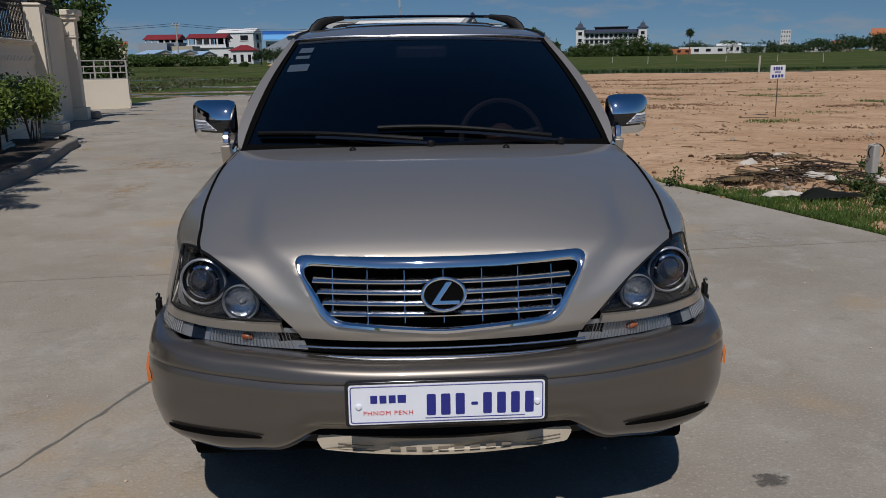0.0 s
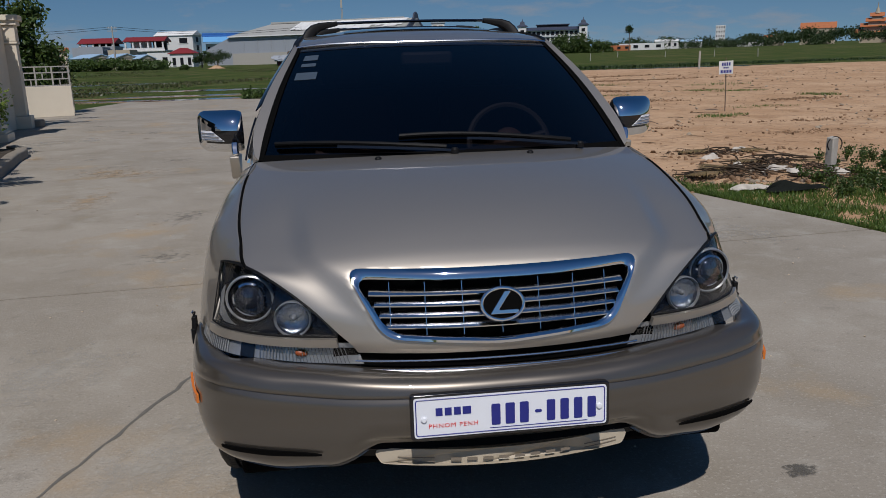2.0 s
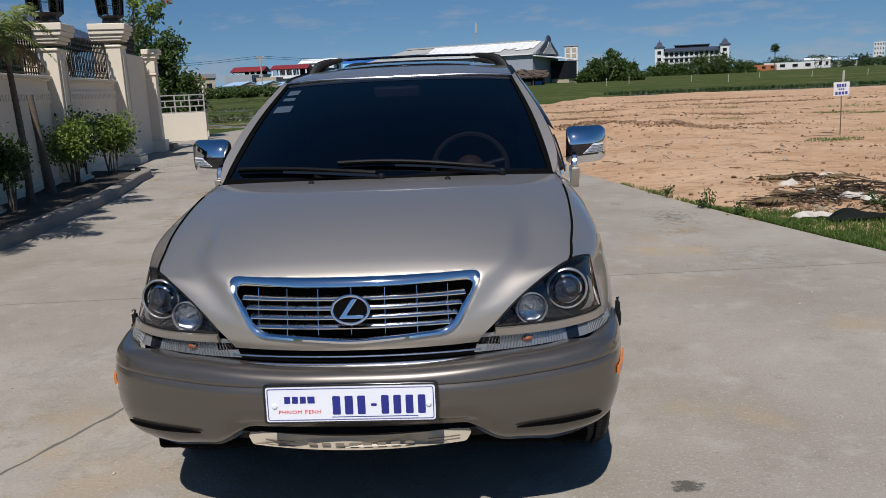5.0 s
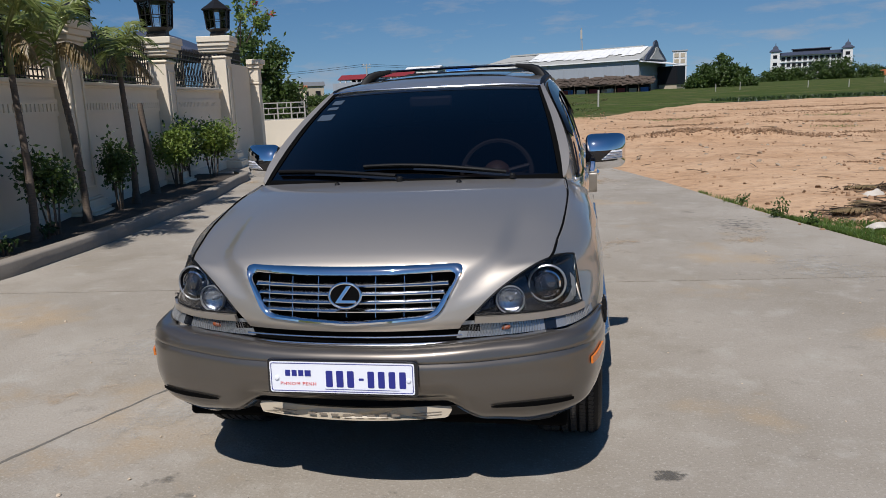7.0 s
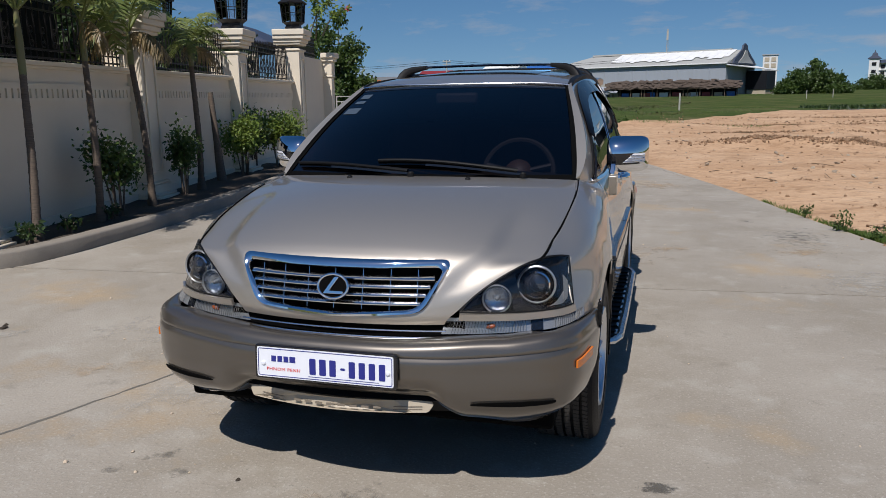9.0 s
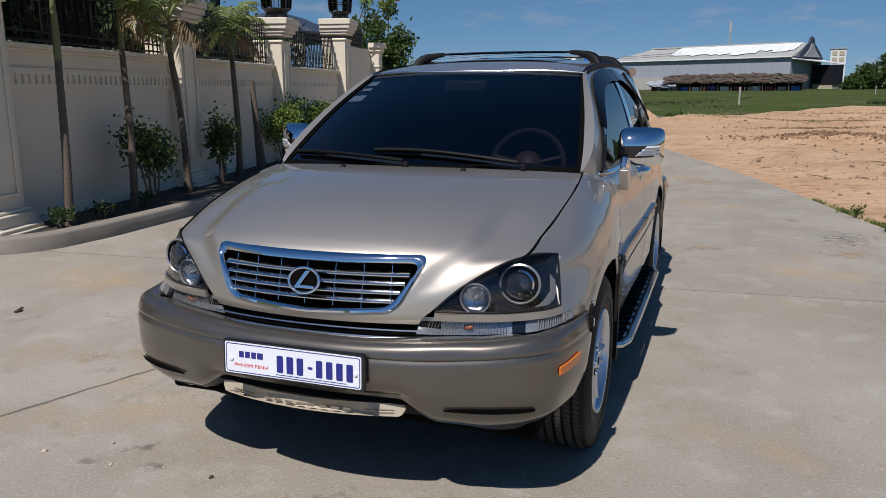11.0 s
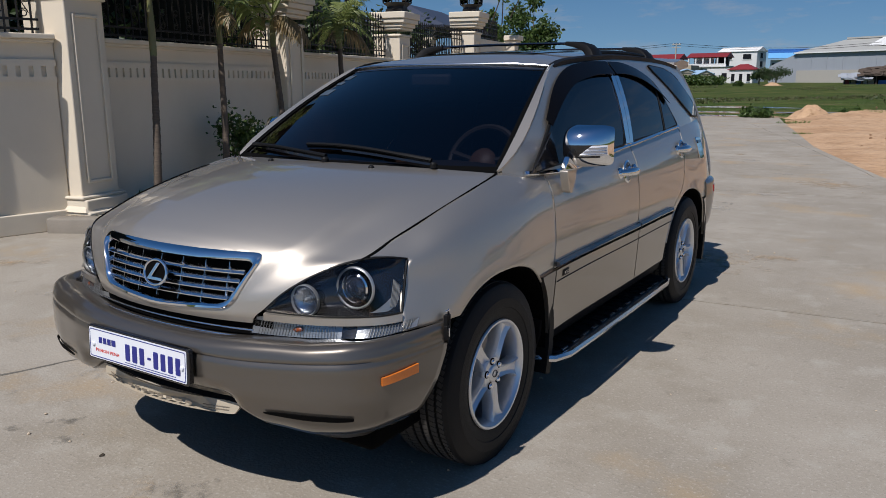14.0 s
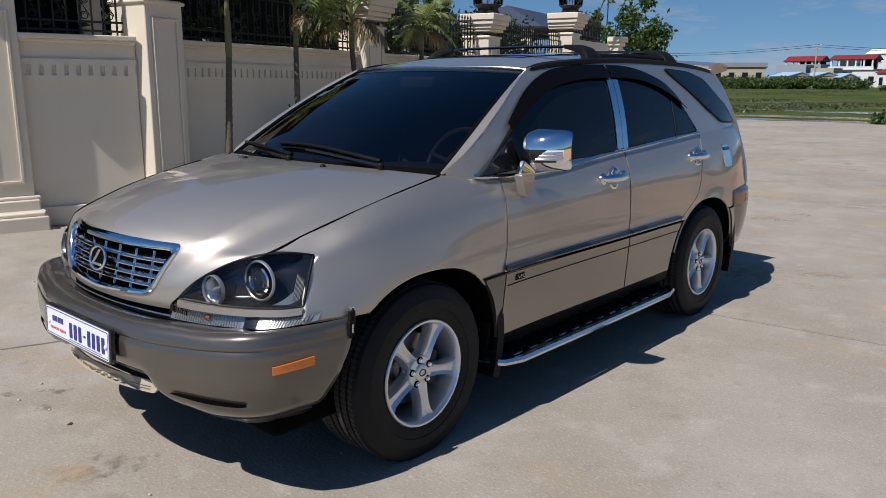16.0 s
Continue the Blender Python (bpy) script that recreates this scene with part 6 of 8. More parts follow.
# other far roofs: long white wall, small halls, a block, temple roofs, sugar palm
for b, d, w, h, wall, roof, rg, lab in ((21.2, 560, 30, 4.5, "white_wall", None, 0, "long white boundary wall"), (19.4, 540, 20, 3.5, "orange_tile", None, 0, "red-brown brick garden wall"), (24.2, 620, 22, 5, "white_wall", "roof_blue", 1.5, "pale hall with a blue roof"), (22.9, 600, 16, 5.5, "white_wall", "roof_white", 1.5, "plain white sheet-roofed hall"),
                                     (26.4, 700, 7.5, 17.5, "white_wall", None, 0, "pale slim block of flats"), (27.6, 640, 34, 3.2, "white_wall", None, 0, "long white wall under trees"), (32.4, 690, 25, 12.0, "tan_wall", "orange_tile", 4.8, "temple hall with an orange tiled roof"), (29.8, 650, 14, 5, "tan_wall", "orange_tile", 3, "small temple house with orange roof"), (-25.5, 300, 20, 5, "white_wall", "roof_red", 2, "far house with a red roof")):
    raised(house_box("far_house", b, d, w, 10, h, wall, lab, roof=roof, ridge=rg, rows=5 if h > 15 else 1, cols=4))
tp = raised(facing("temple", 35.7, 640))
tagged(tp, "golden temple with tiered roofs and a spire", "temple")
for k, (w, z, h) in enumerate(((24, 0, 7), (19, 8, 3.0), (13, 12, 2.5), (8, 15.5, 2.5))):
    local("tier", box(0, 0, z + h / 2, w * 0.8, w * 0.6, h), "tan_wall", tp, smooth=False)
    v, f = gable(w, w * 0.7, z + h, z + h + 2.6, "x", 0.6)
    local("tier_roof", (v, f), "orange_tile", tp, smooth=False)
local("spire", lathe([(1.8, 20), (1.2, 22), (0.5, 24), (0.1, 28)], 8), "tan_wall", tp, smooth=False)
sp = raised(facing("sugar_palm", 20.3, 420))
tagged(sp, "tall sugar palm with a round crown", "palm")
local("trunk", tube([(0, 0, 0), (0.3, 0, 5), (0.0, 0, 10.2)], [0.32, 0.22, 0.2], 8), "bark", sp)
local("crown", leaf_cloud(420, (0, 0, 11.2), (1.5, 1.5, 1.4), 1.0), "leaf_dark", sp, smooth=False)
# fence posts standing in the field
for k in range(8):
    b = 8 + 22 * (k / 8) + 1.5 * rng.random()
    d = 130 + 60 * rng.random()
    p = far_at(b, d)
    fp = put("field_post", tube([(0, 0, -0.1), (0.05 * rng.normal(), 0, 1.1 + 0.5 * rng.random())], 0.07, 6), "post")
    fp.matrix_basis = pose(p.x, p.y, land_z(p.x, p.y))
    tagged(fp, "grey boundary post standing in the field", "post", "posts in the field")
# a taller pair nearer by
for b, d, h in ((24.4, 68, 1.5), (1.3, 78, 1.6)):
    p = far_at(b, d)
    fp = put("field_post", tube([(0, 0, -0.1), (0.02, 0, h)], 0.085, 8), "post")
    fp.matrix_basis = pose(p.x, p.y, 0.0)
    tagged(fp, "grey boundary post standing past the lot", "post", "posts in the field")


# ---------------------------------------------------------------- the car
# It stands along y, its nose at y = 0; x = 0 is its middle, z = 0 the ground.
car = root("suv", 0, 2.29, 0)
tagged(car, "champagne metallic five-door SUV with taupe bumpers, parked on concrete", "car")

AXLE_F, AXLE_R, HUB_Z, TRACK = 0.925, 3.544, 0.345, 0.775
ARCH_A, ARCH_B, ARCH_Z = 0.435, 0.405, 0.355


def pair(name, item, mat, parent=None, label="", **kw):
    """A part on the +x side and its mirror image."""
    a = put(name, item, mat, parent or car, label, **kw)
    b = put(name, mirrored(item), mat, parent or car, label, **kw)
    return a, b


# -- side of the body: sections across the car, given along y
side_low = spline((0.30, 0.775), (0.45, 0.845), (0.60, 0.880), (0.93, 0.899), (1.5, 0.870), (2.5, 0.872), (3.3, 0.876), (3.6, 0.892), (4.1, 0.865), (4.4, 0.80))
side_mid = spline((0.30, 0.785), (0.36, 0.822), (0.45, 0.853), (0.56, 0.884), (0.93, 0.909), (1.5, 0.884), (2.5, 0.886), (3.3, 0.890), (3.6, 0.903), (4.1, 0.872), (4.4, 0.81))
side_high = spline((0.34, 0.72), (0.44, 0.792), (0.52, 0.828), (0.65, 0.872), (0.93, 0.899), (1.5, 0.880), (2.5, 0.884), (3.5, 0.882), (4.1, 0.862), (4.42, 0.80))
shoulder_x = spline((0.34, 0.712), (0.477, 0.785), (0.60, 0.820), (0.93, 0.848), (1.2, 0.850), (1.5, 0.850), (2.5, 0.858), (3.5, 0.845), (4.1, 0.815), (4.42, 0.745))
shoulder_z = spline((0.34, 0.882), (0.477, 0.877), (0.60, 0.915), (0.93, 0.965), (1.2, 0.985), (1.5, 0.975), (2.5, 0.995), (3.5, 1.03), (4.42, 1.06))
top_x = spline((0.34, 0.700), (0.48, 0.728), (0.65, 0.748), (0.93, 0.758), (1.17, 0.742), (1.30, 0.775), (1.5, 0.798), (2.5, 0.800), (3.4, 0.785), (4.0, 0.755), (4.42, 0.69))
top_z = spline((0.34, 0.890), (0.48, 0.937), (0.65, 0.985), (0.93, 1.048), (1.17, 1.087), (1.30, 1.066), (1.5, 1.052), (2.5, 1.095), (3.5, 1.150), (4.0, 1.17), (4.42, 1.185))
CUTS = {}


def section(y):
    """The body's section at y: (x, z) from the sill up to the hood's or windows' edge."""
    key = round(y, 4)
    if key not in CUTS:
        f = spline((0, (side_low(y), 0.380)), (1.4, (side_mid(y), 0.66)), (2.4, (side_high(y), 0.80)), (3.3, (shoulder_x(y), shoulder_z(y))), (4, (top_x(y), top_z(y))))
        CUTS[key] = np.array([f(4 * i / 40) for i in range(41)])
    return CUTS[key]


def side_at(y, w):
    s = section(y)
    i = min(int(w * 40), 39)
    p = s[i] + (s[i + 1] - s[i]) * (w * 40 - i)
    return (float(p[0]), y, float(p[1]))


def side_x(y, z):
    s = section(y)
    return float(np.interp(z, s[:, 1], s[:, 0]))


def arch_value(y, z, axle):
    a = abs((y - axle - 0.02) / ARCH_A) ** 2.3 + abs((z - ARCH_Z) / ARCH_B) ** 2.3 if z > ARCH_Z else abs((y - axle - 0.02) / ARCH_A) ** 2.3
    return a


def side_panel(y0, y1, w0, w1, nu, nw, axle=None, out=0.0):
    """A panel of the side between two edges y0(w), y1(w), with the wheel's arch cut out of it."""
    v, f = sheet(lambda u, t: side_at(y0(w0 + (w1 - w0) * t) * (1 - u) + y1(w0 + (w1 - w0) * t) * u, w0 + (w1 - w0) * t), nu, nw)
    v = [(p[0] + out, p[1], p[2]) for p in v]
    if axle is None:
        return v, f
    val = [arch_value(p[1], p[2], axle) for p in v]
    keep = [q for q in f if any(val[i] > 1 for i in q)]
    for i, p in enumerate(v):
        if val[i] <= 1:
            cy, cz = axle + 0.02, ARCH_Z
            dy, dz = p[1] - cy, max(p[2] - cz, 0.0)
            k = max(val[i], 1e-6) ** (-1 / 2.3)
            y, z = cy + dy * k, (cz + dz * k) if p[2] > cz else p[2]
            v[i] = (side_x(y, z) + out, y, z)
    return v, keep


W_MOULD = 1.4 / 4
fender_front = spline((W_MOULD, 0.382), (0.46, 0.400), (0.60, 0.437), (0.76, 0.463), (0.815, 0.476), (0.85, 0.445), (0.92, 0.385), (1.0, 0.339))
door_a = spline((0, 1.405), (W_MOULD, 1.43), (0.6, 1.452), (0.85, 1.478), (1, 1.50))
door_b = spline((0, 2.515), (W_MOULD, 2.525), (0.6, 2.54), (0.85, 2.56), (1, 2.59))
door_c = spline((0, 3.05), (0.2, 3.10), (0.45, 3.25), (0.62, 3.42), (0.85, 3.52), (1, 3.59))
tail_end = spline((0, 4.33), (W_MOULD, 4.365), (1, 4.385))
GAP = 0.005

fender_panel = side_panel(fender_front, lambda w: door_a(w) - GAP, W_MOULD, 1, 64, 34, AXLE_F)
pair("front_fender", fender_panel, "paint", thick=0.007, crisp=False)
pair("fender_lower", side_panel(lambda w: 1.28, lambda w: door_a(w) - GAP, 0, W_MOULD - 0.01, 10, 12, AXLE_F, out=0.010), "taupe", thick=0.02)
for label, a, b, ax, lab in (("front_door", door_a, door_b, None, ""), ("rear_door", door_b, door_c, AXLE_R, ""), ("quarter_panel", door_c, tail_end, AXLE_R, "")):
    n = 40 if ax else 30
    lo = (lambda w, a=a: a(w)) if label == "front_door" else (lambda w, a=a: a(w) + GAP)
    hi = (lambda w, b=b: b(w)) if label == "quarter_panel" else (lambda w, b=b: b(w) - GAP)
    d1, d2 = pair(label, side_panel(lo, hi, W_MOULD, 1, n, 30, ax), "paint", thick=0.012)
    if label != "quarter_panel":
        low = side_panel(lo, (lambda w: min(hi(w), 3.16)) if label == "rear_door" else hi, 0, W_MOULD - 0.012, n, 12, ax, out=0.012)
        for door, item in ((d1, low), (d2, mirrored(low))):
            put("lower_cladding", item, "cladding", door, "taupe lower door cladding", thick=0.016)
    else:
        low = side_panel(lambda w: 3.75, hi, 0, W_MOULD - 0.012, n, 12, ax, out=0.010)
        for door, item in ((d1, low), (d2, mirrored(low))):
            put("lower_cladding", item, "cladding", door, "", thick=0.016)

# raised waist moulding with its bright top edge, and a fine groove below it
for a, b in ((1.438, 2.518), (2.532, 3.145)):
    path = [(side_x(y, 0.672) + 0.010, y, 0.672 + 0.004 * (y - 1.3)) for y in np.linspace(a, b, 14)]
    mould = sweep(path, [(-0.012, -0.006), (0.010, -0.006), (0.014, 0.002), (0.008, 0.014), (-0.012, 0.016)])
    pair("side_moulding", mould, "dark_strip", label="dark body side moulding")
    path = [(side_x(y, 0.60) + 0.013, y, 0.600 + 0.004 * (y - 1.3)) for y in np.linspace(max(a, 1.34), b, 14)]
    pair("cladding_groove", tube(path, 0.0025, 6), "black")

# arch lips and dark wheel housings
for axle in (AXLE_F, AXLE_R):
    lip = []
    for i in range(41):
        t = math.pi * i / 40
        c, s = math.cos(t), math.sin(t)
        y = axle + 0.02 - ARCH_A * math.copysign(abs(c) ** (2 / 2.3), c)
        z = ARCH_Z + ARCH_B * abs(s) ** (2 / 2.3)
        lip.append((side_x(min(max(y, 0.5), 4.3), max(z, 0.44)) - 0.006, y, z))
    first, last = lip[0], lip[-1]
    if axle == AXLE_F:
        lip = [p for p in lip if p[2] > 0.655 or (p[1] > axle and p[2] > 0.62)]
    lip = [p for p in lip if p[2] > 0.45]
    pair("wheel_arch_lip", tube(lip, 0.006, 8), "paint" if axle == AXLE_F else "paint")
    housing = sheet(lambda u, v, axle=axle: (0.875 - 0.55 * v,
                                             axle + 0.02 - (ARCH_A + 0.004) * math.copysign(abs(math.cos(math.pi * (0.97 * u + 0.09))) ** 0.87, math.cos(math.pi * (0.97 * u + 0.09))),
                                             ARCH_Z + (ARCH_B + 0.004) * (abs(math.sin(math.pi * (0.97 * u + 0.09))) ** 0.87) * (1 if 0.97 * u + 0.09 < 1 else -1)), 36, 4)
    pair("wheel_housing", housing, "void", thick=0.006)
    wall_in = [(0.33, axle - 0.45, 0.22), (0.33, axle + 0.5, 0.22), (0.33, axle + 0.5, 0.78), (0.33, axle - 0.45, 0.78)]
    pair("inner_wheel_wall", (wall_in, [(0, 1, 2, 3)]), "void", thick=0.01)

# sill and floor pan
sill = sweep([(0.80, y, 0.355) for y in np.linspace(1.36, 3.12, 8)], [(-0.06, -0.06), (0.035, -0.05), (0.055, 0.02), (0.06, 0.085), (-0.06, 0.085)])
pair("rocker_panel", sill, "black")
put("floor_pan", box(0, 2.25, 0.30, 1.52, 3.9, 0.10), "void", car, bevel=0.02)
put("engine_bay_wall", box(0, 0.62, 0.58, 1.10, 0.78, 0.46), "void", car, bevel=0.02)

# -- hood and nose in one pressing, with the grille's opening cut through
hood_edge = spline((0.0, (0.738, 1.165, 1.086)), (0.16, (0.753, 0.93, 1.046)), (0.34, (0.743, 0.65, 0.983)), (0.50, (0.722, 0.48, 0.935)), (0.62, (0.695, 0.341, 0.888)),
                   (0.70, (0.640, 0.282, 0.872)), (0.78, (0.565, 0.226, 0.832)), (0.86, (0.490, 0.180, 0.778)), (0.92, (0.437, 0.157, 0.728)), (0.97, (0.404, 0.147, 0.698)), (1.0, (0.392, 0.150, 0.678)))
hood_mid = spline((0.0, (0, 0.985, 1.112)), (0.16, (0, 0.80, 1.098)), (0.34, (0, 0.56, 1.062)), (0.50, (0, 0.37, 1.012)), (0.62, (0, 0.245, 0.962)),
                  (0.70, (0, 0.180, 0.928)), (0.78, (0, 0.138, 0.890)), (0.86, (0, 0.110, 0.820)), (0.92, (0, 0.092, 0.735)), (0.97, (0, 0.086, 0.698)), (1.0, (0, 0.092, 0.679)))
GRILLE = dense(rounded([(-0.410, 0.897), (0.410, 0.897), (0.316, 0.726), (0.0, 0.706), (-0.316, 0.726)], 0.045, 6), 0.03)


def hood_at(s, v):
    e, c = hood_edge(v), hood_mid(v)
    d = abs(s)
    k = smooth01((v - 0.62) / 0.3)
    py, pz = 2.1, 2.5 - 0.3 * k
    # a hollow runs up and out from each corner of the grille and dies away towards the glass
    hollow = 0.018 * smooth01((v - 0.22) / 0.30) * (1 - smooth01((v - 0.82) / 0.10))
    ridge = -hollow * smooth01((d - 0.70) / 0.10) * (1 - smooth01((d - 0.80) / 0.20))
    return (s * e[0], c[1] + (e[1] - c[1]) * d**py, c[2] + (e[2] - c[2]) * d**pz + ridge)


hv, hf = sheet(lambda u, v: hood_at(2 * u - 1, v), 90, 96)
hood_front = np.array([p for p in hv if p[1] < 0.34])


def hood_y(x, z):
    """Depth of the hood's nose at a place of its front view."""
    d = (hood_front[:, 0] - x) ** 2 + (hood_front[:, 2] - z) ** 2
    i = np.argpartition(d, 16)[:16]
    a = np.column_stack([np.ones(16), hood_front[i, 0] - x, hood_front[i, 2] - z])
    return float(np.linalg.lstsq(a, hood_front[i, 1], rcond=None)[0][0])


# the opening for the grille: faces inside it go, and the rim is drawn to a clean line under the frame
CUT = [(x * 1.008, 0.806 + (z - 0.806) * 1.02) for x, z in GRILLE]
CUT_A, CUT_B = np.array(CUT), np.roll(np.array(CUT), -1, axis=0)


def to_cut(x, z):
    """The nearest place on the opening's line."""
    p, d = np.array((x, z)), CUT_B - CUT_A
    t = np.clip(((p - CUT_A) * d).sum(1) / (d * d).sum(1), 0, 1)
    q = CUT_A + d * t[:, None]
    return q[np.argmin(((q - p) ** 2).sum(1))]


within = [p[1] < 0.30 and inside(p[0], p[2], CUT) for p in hv]
hf = [q for q in hf if not all(within[i] for i in q)]
rim_of_hood = {i for q in hf for i in q if within[i]}
for i in rim_of_hood:
    x, z = to_cut(hv[i][0], hv[i][2])
    hv[i] = (float(x), hood_y(float(x), float(z)) + 0.002, float(z))
weld, target = {}, list(range(len(hv)))
for i in rim_of_hood:
    target[i] = weld.setdefault((round(hv[i][0] / 0.006), round(hv[i][2] / 0.006)), i)
hf = [tuple(dict.fromkeys(target[i] for i in q)) for q in hf]
hf = [q for q in hf if len(q) > 2]
hood = put("hood", (hv, hf), "paint", car, "champagne hood with a grille opening in its nose", thick=0.006, offset=1.0)
pair("hood_gap", tube([tuple(np.array(hood_edge(v)) + (0.003, 0, -0.0015)) for v in np.linspace(0, 0.62, 40)], 0.0055, 6), "void")


def nose_y(x, z):
    return 0.088 + (z - 0.713) * 0.27 + 0.34 * x * x


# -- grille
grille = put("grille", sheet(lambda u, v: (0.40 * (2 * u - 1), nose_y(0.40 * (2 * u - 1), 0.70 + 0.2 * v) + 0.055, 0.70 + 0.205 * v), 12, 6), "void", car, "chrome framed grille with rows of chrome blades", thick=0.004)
frame_v, frame_f = [], []
inner = [(x * 0.950 if abs(x) > 0.2 else x, 0.806 + (z - 0.806) * (0.72 if z > 0.806 else 0.86)) for x, z in GRILLE]
outer = [(x * 1.022, 0.806 + (z - 0.806) * 1.06) for x, z in GRILLE]
rings = [(outer, 0.012), (outer, -0.007), ([lerp(a, b, 0.20) for a, b in zip(outer, inner)], -0.014), ([lerp(a, b, 0.55) for a, b in zip(outer, inner)], -0.015), ([lerp(a, b, 0.84) for a, b in zip(outer, inner)], -0.011), (inner, -0.002), (inner, 0.035)]
for outline, off in rings:
    frame_v += [(x, hood_y(px, pz) + off + 0.002 + (0.62 if pz > 0.82 else 0.27) * (z - pz), z) for (x, z), (px, pz) in zip(outline, outer)]
n = len(GRILLE)
for k in range(len(rings) - 1):
    frame_f += [(k * n + i, k * n + (i + 1) % n, (k + 1) * n + (i + 1) % n, (k + 1) * n + i) for i in range(n)]
put("frame", (frame_v, frame_f), "chrome", grille, "chrome frame", angle=32)
for k in range(4):
    z = 0.7545 + 0.0285 * k
    half = 0.312 + (z - 0.722) * 0.47 - 0.012
    path = [(x, nose_y(x, z) - 0.002, z) for x in np.linspace(-half, half, 25)]
    put("blade", sweep(path, [(-0.024, -0.0065), (0.004, -0.0065), (0.005, -0.003), (-0.0055, 0.0063), (-0.024, 0.0072)]), "blade_chrome", grille)
for x in (-0.30, -0.205, -0.105, 0.0, 0.105, 0.205, 0.30):
    low = 0.722 + max(0, abs(x) - 0.28) * 1.6
    for k in range(5):
        z0, z1 = max(low, 0.7315 + 0.0285 * k), 0.7515 + 0.0285 * k + (0.004 if k == 4 else 0.0)
        if z1 > z0 + 0.006:
            put("upright", sweep([(x, nose_y(x, z) - 0.001, z) for z in (z0, z1)], [(-0.0022, -0.002), (0.0022, -0.002), (0.0010, 0.006), (-0.0010, 0.006)], up=(0, -1, 0)), "chrome", grille)
badge_m = Matrix.Translation((0, nose_y(0, 0.81) - 0.020, 0.81)) @ pose(0, 0, 0, 90 - 14, 0, 0)
oval = [(0.057 * math.cos(2 * math.pi * i / 40), 0.043 * math.sin(2 * math.pi * i / 40)) for i in range(40)]
badge = put("badge", prism([(0.94 * a, 0.94 * b) for a, b in oval], 0.012, badge_m @ Matrix.Translation((0, 0, -0.008))), "void", car, "oval chrome badge on a black plate", bevel=0.002)
ring = [tuple(badge_m @ Vector((a, b, 0.004))) for a, b in oval]
put("ring", tube(ring + ring[:2], 0.0055, 10, cap=False), "chrome", badge)
stroke = rounded([(-0.036, -0.027), (0.040, -0.027), (0.043, -0.016), (-0.012, -0.016), (0.024, 0.034), (0.006, 0.034)], 0.004, 2)
put("emblem", prism(stroke, 0.008, badge_m @ Matrix.Translation((0, 0, 0.003))), "chrome", badge, "slanted chrome emblem", bevel=0.0015)

# -- black sheet for the shaded slot under the nose, with thin bright strips
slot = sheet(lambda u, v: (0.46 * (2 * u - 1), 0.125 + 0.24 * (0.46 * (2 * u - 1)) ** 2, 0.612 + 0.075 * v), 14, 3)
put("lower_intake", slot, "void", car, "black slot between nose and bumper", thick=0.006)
for z, dy, r in ((0.656, 0.100, 0.0035), (0.6345, 0.088, 0.003)):
    put("intake_strip", tube([(x, dy + 0.28 * x * x, z) for x in np.linspace(-0.40, 0.40, 21)], r, 8), "satin", car, "thin bright strip")

# -- front bumper: a profile carried round the plan line
plan_x = spline((0, 0.0), (0.22, 0.20), (0.42, 0.40), (0.57, 0.55), (0.71, 0.685), (0.82, 0.784), (0.90, 0.838), (1.0, 0.874), (1.14, 0.899), (1.22, 0.905))
plan_y = spline((0, 0.010), (0.22, 0.015), (0.42, 0.040), (0.57, 0.080), (0.71, 0.122), (0.82, 0.176), (0.90, 0.242), (1.0, 0.365), (1.14, 0.545), (1.22, 0.62))
bump_prof = spline((0, (-0.125, 0.624)), (0.09, (-0.060, 0.634)), (0.17, (-0.026, 0.629)), (0.24, (-0.008, 0.616)), (0.30, (0.000, 0.599)), (0.335, (0.001, 0.590)), (0.345, (-0.0022, 0.587)), (0.36, (-0.0022, 0.583)), (0.37, (0.000, 0.580)),
                   (0.50, (0.005, 0.530)), (0.64, (0.003, 0.470)), (0.74, (-0.008, 0.425)), (0.83, (-0.022, 0.390)), (0.92, (-0.058, 0.362)), (1.0, (-0.115, 0.347)))


def bumper_end(v):
    """Where the bumper stops along its plan line: it follows the wheel's arch."""
    return 1.158 - 0.125 * min(max((0.63 - bump_prof(v)[1]) / 0.27, 0.0), 1.0)


def bumper_at(u, v, out=0.0, whole=1.22):
    t = whole * abs(u)
    e = 1e-3
    tx, ty = plan_x(t + e) - plan_x(max(t - e, 0)), plan_y(t + e) - plan_y(max(t - e, 0))
    k = math.hypot(tx, ty) or 1
    nx, ny = ty / k, -tx / k
    off, z = bump_prof(v)
    x = plan_x(t)
    if 0.336 < v < 0.369:
        off = off + (0.0005 - off) * smooth01((t - 0.80) / 0.2)
    off = off if v > 0.3 else off * (1 - 0.35 * smooth01((x - 0.70) / 0.12) - 0.32 * smooth01((t - 0.90) / 0.22))
    # under the plate the face tucks back to the strip below it
    off -= 0.036 * (1 - smooth01((x - 0.345) / 0.085)) * smooth01((v - 0.52) / 0.22)
    z += (0.012 * smooth01((x - 0.18) / 0.42) + 0.010 * smooth01((x - 0.60) / 0.2)) * smooth01((z - 0.59) / 0.03)
    if z < 0.47:
        z = 0.47 - (0.47 - z) * (0.46 + 0.54 * smooth01((x - 0.35) / 0.15))
        z -= 0.14 * (0.47 - z) * smooth01((x - 0.48) / 0.18)
        z += 0.012 * smooth01((x - 0.60) / 0.25) * (0.47 - z) / 0.146
    z += 0.016 * smooth01((t - 0.45) / 0.45) * smooth01((z - 0.54) / 0.04) * (1 - smooth01((z - 0.598) / 0.03))
    z += 0.004 * smooth01(t) * (1 if z > 0.5 else 0)
    return (math.copysign(x + nx * (off + out), u) if u else 0.0, plan_y(t) + ny * (off + out), z)


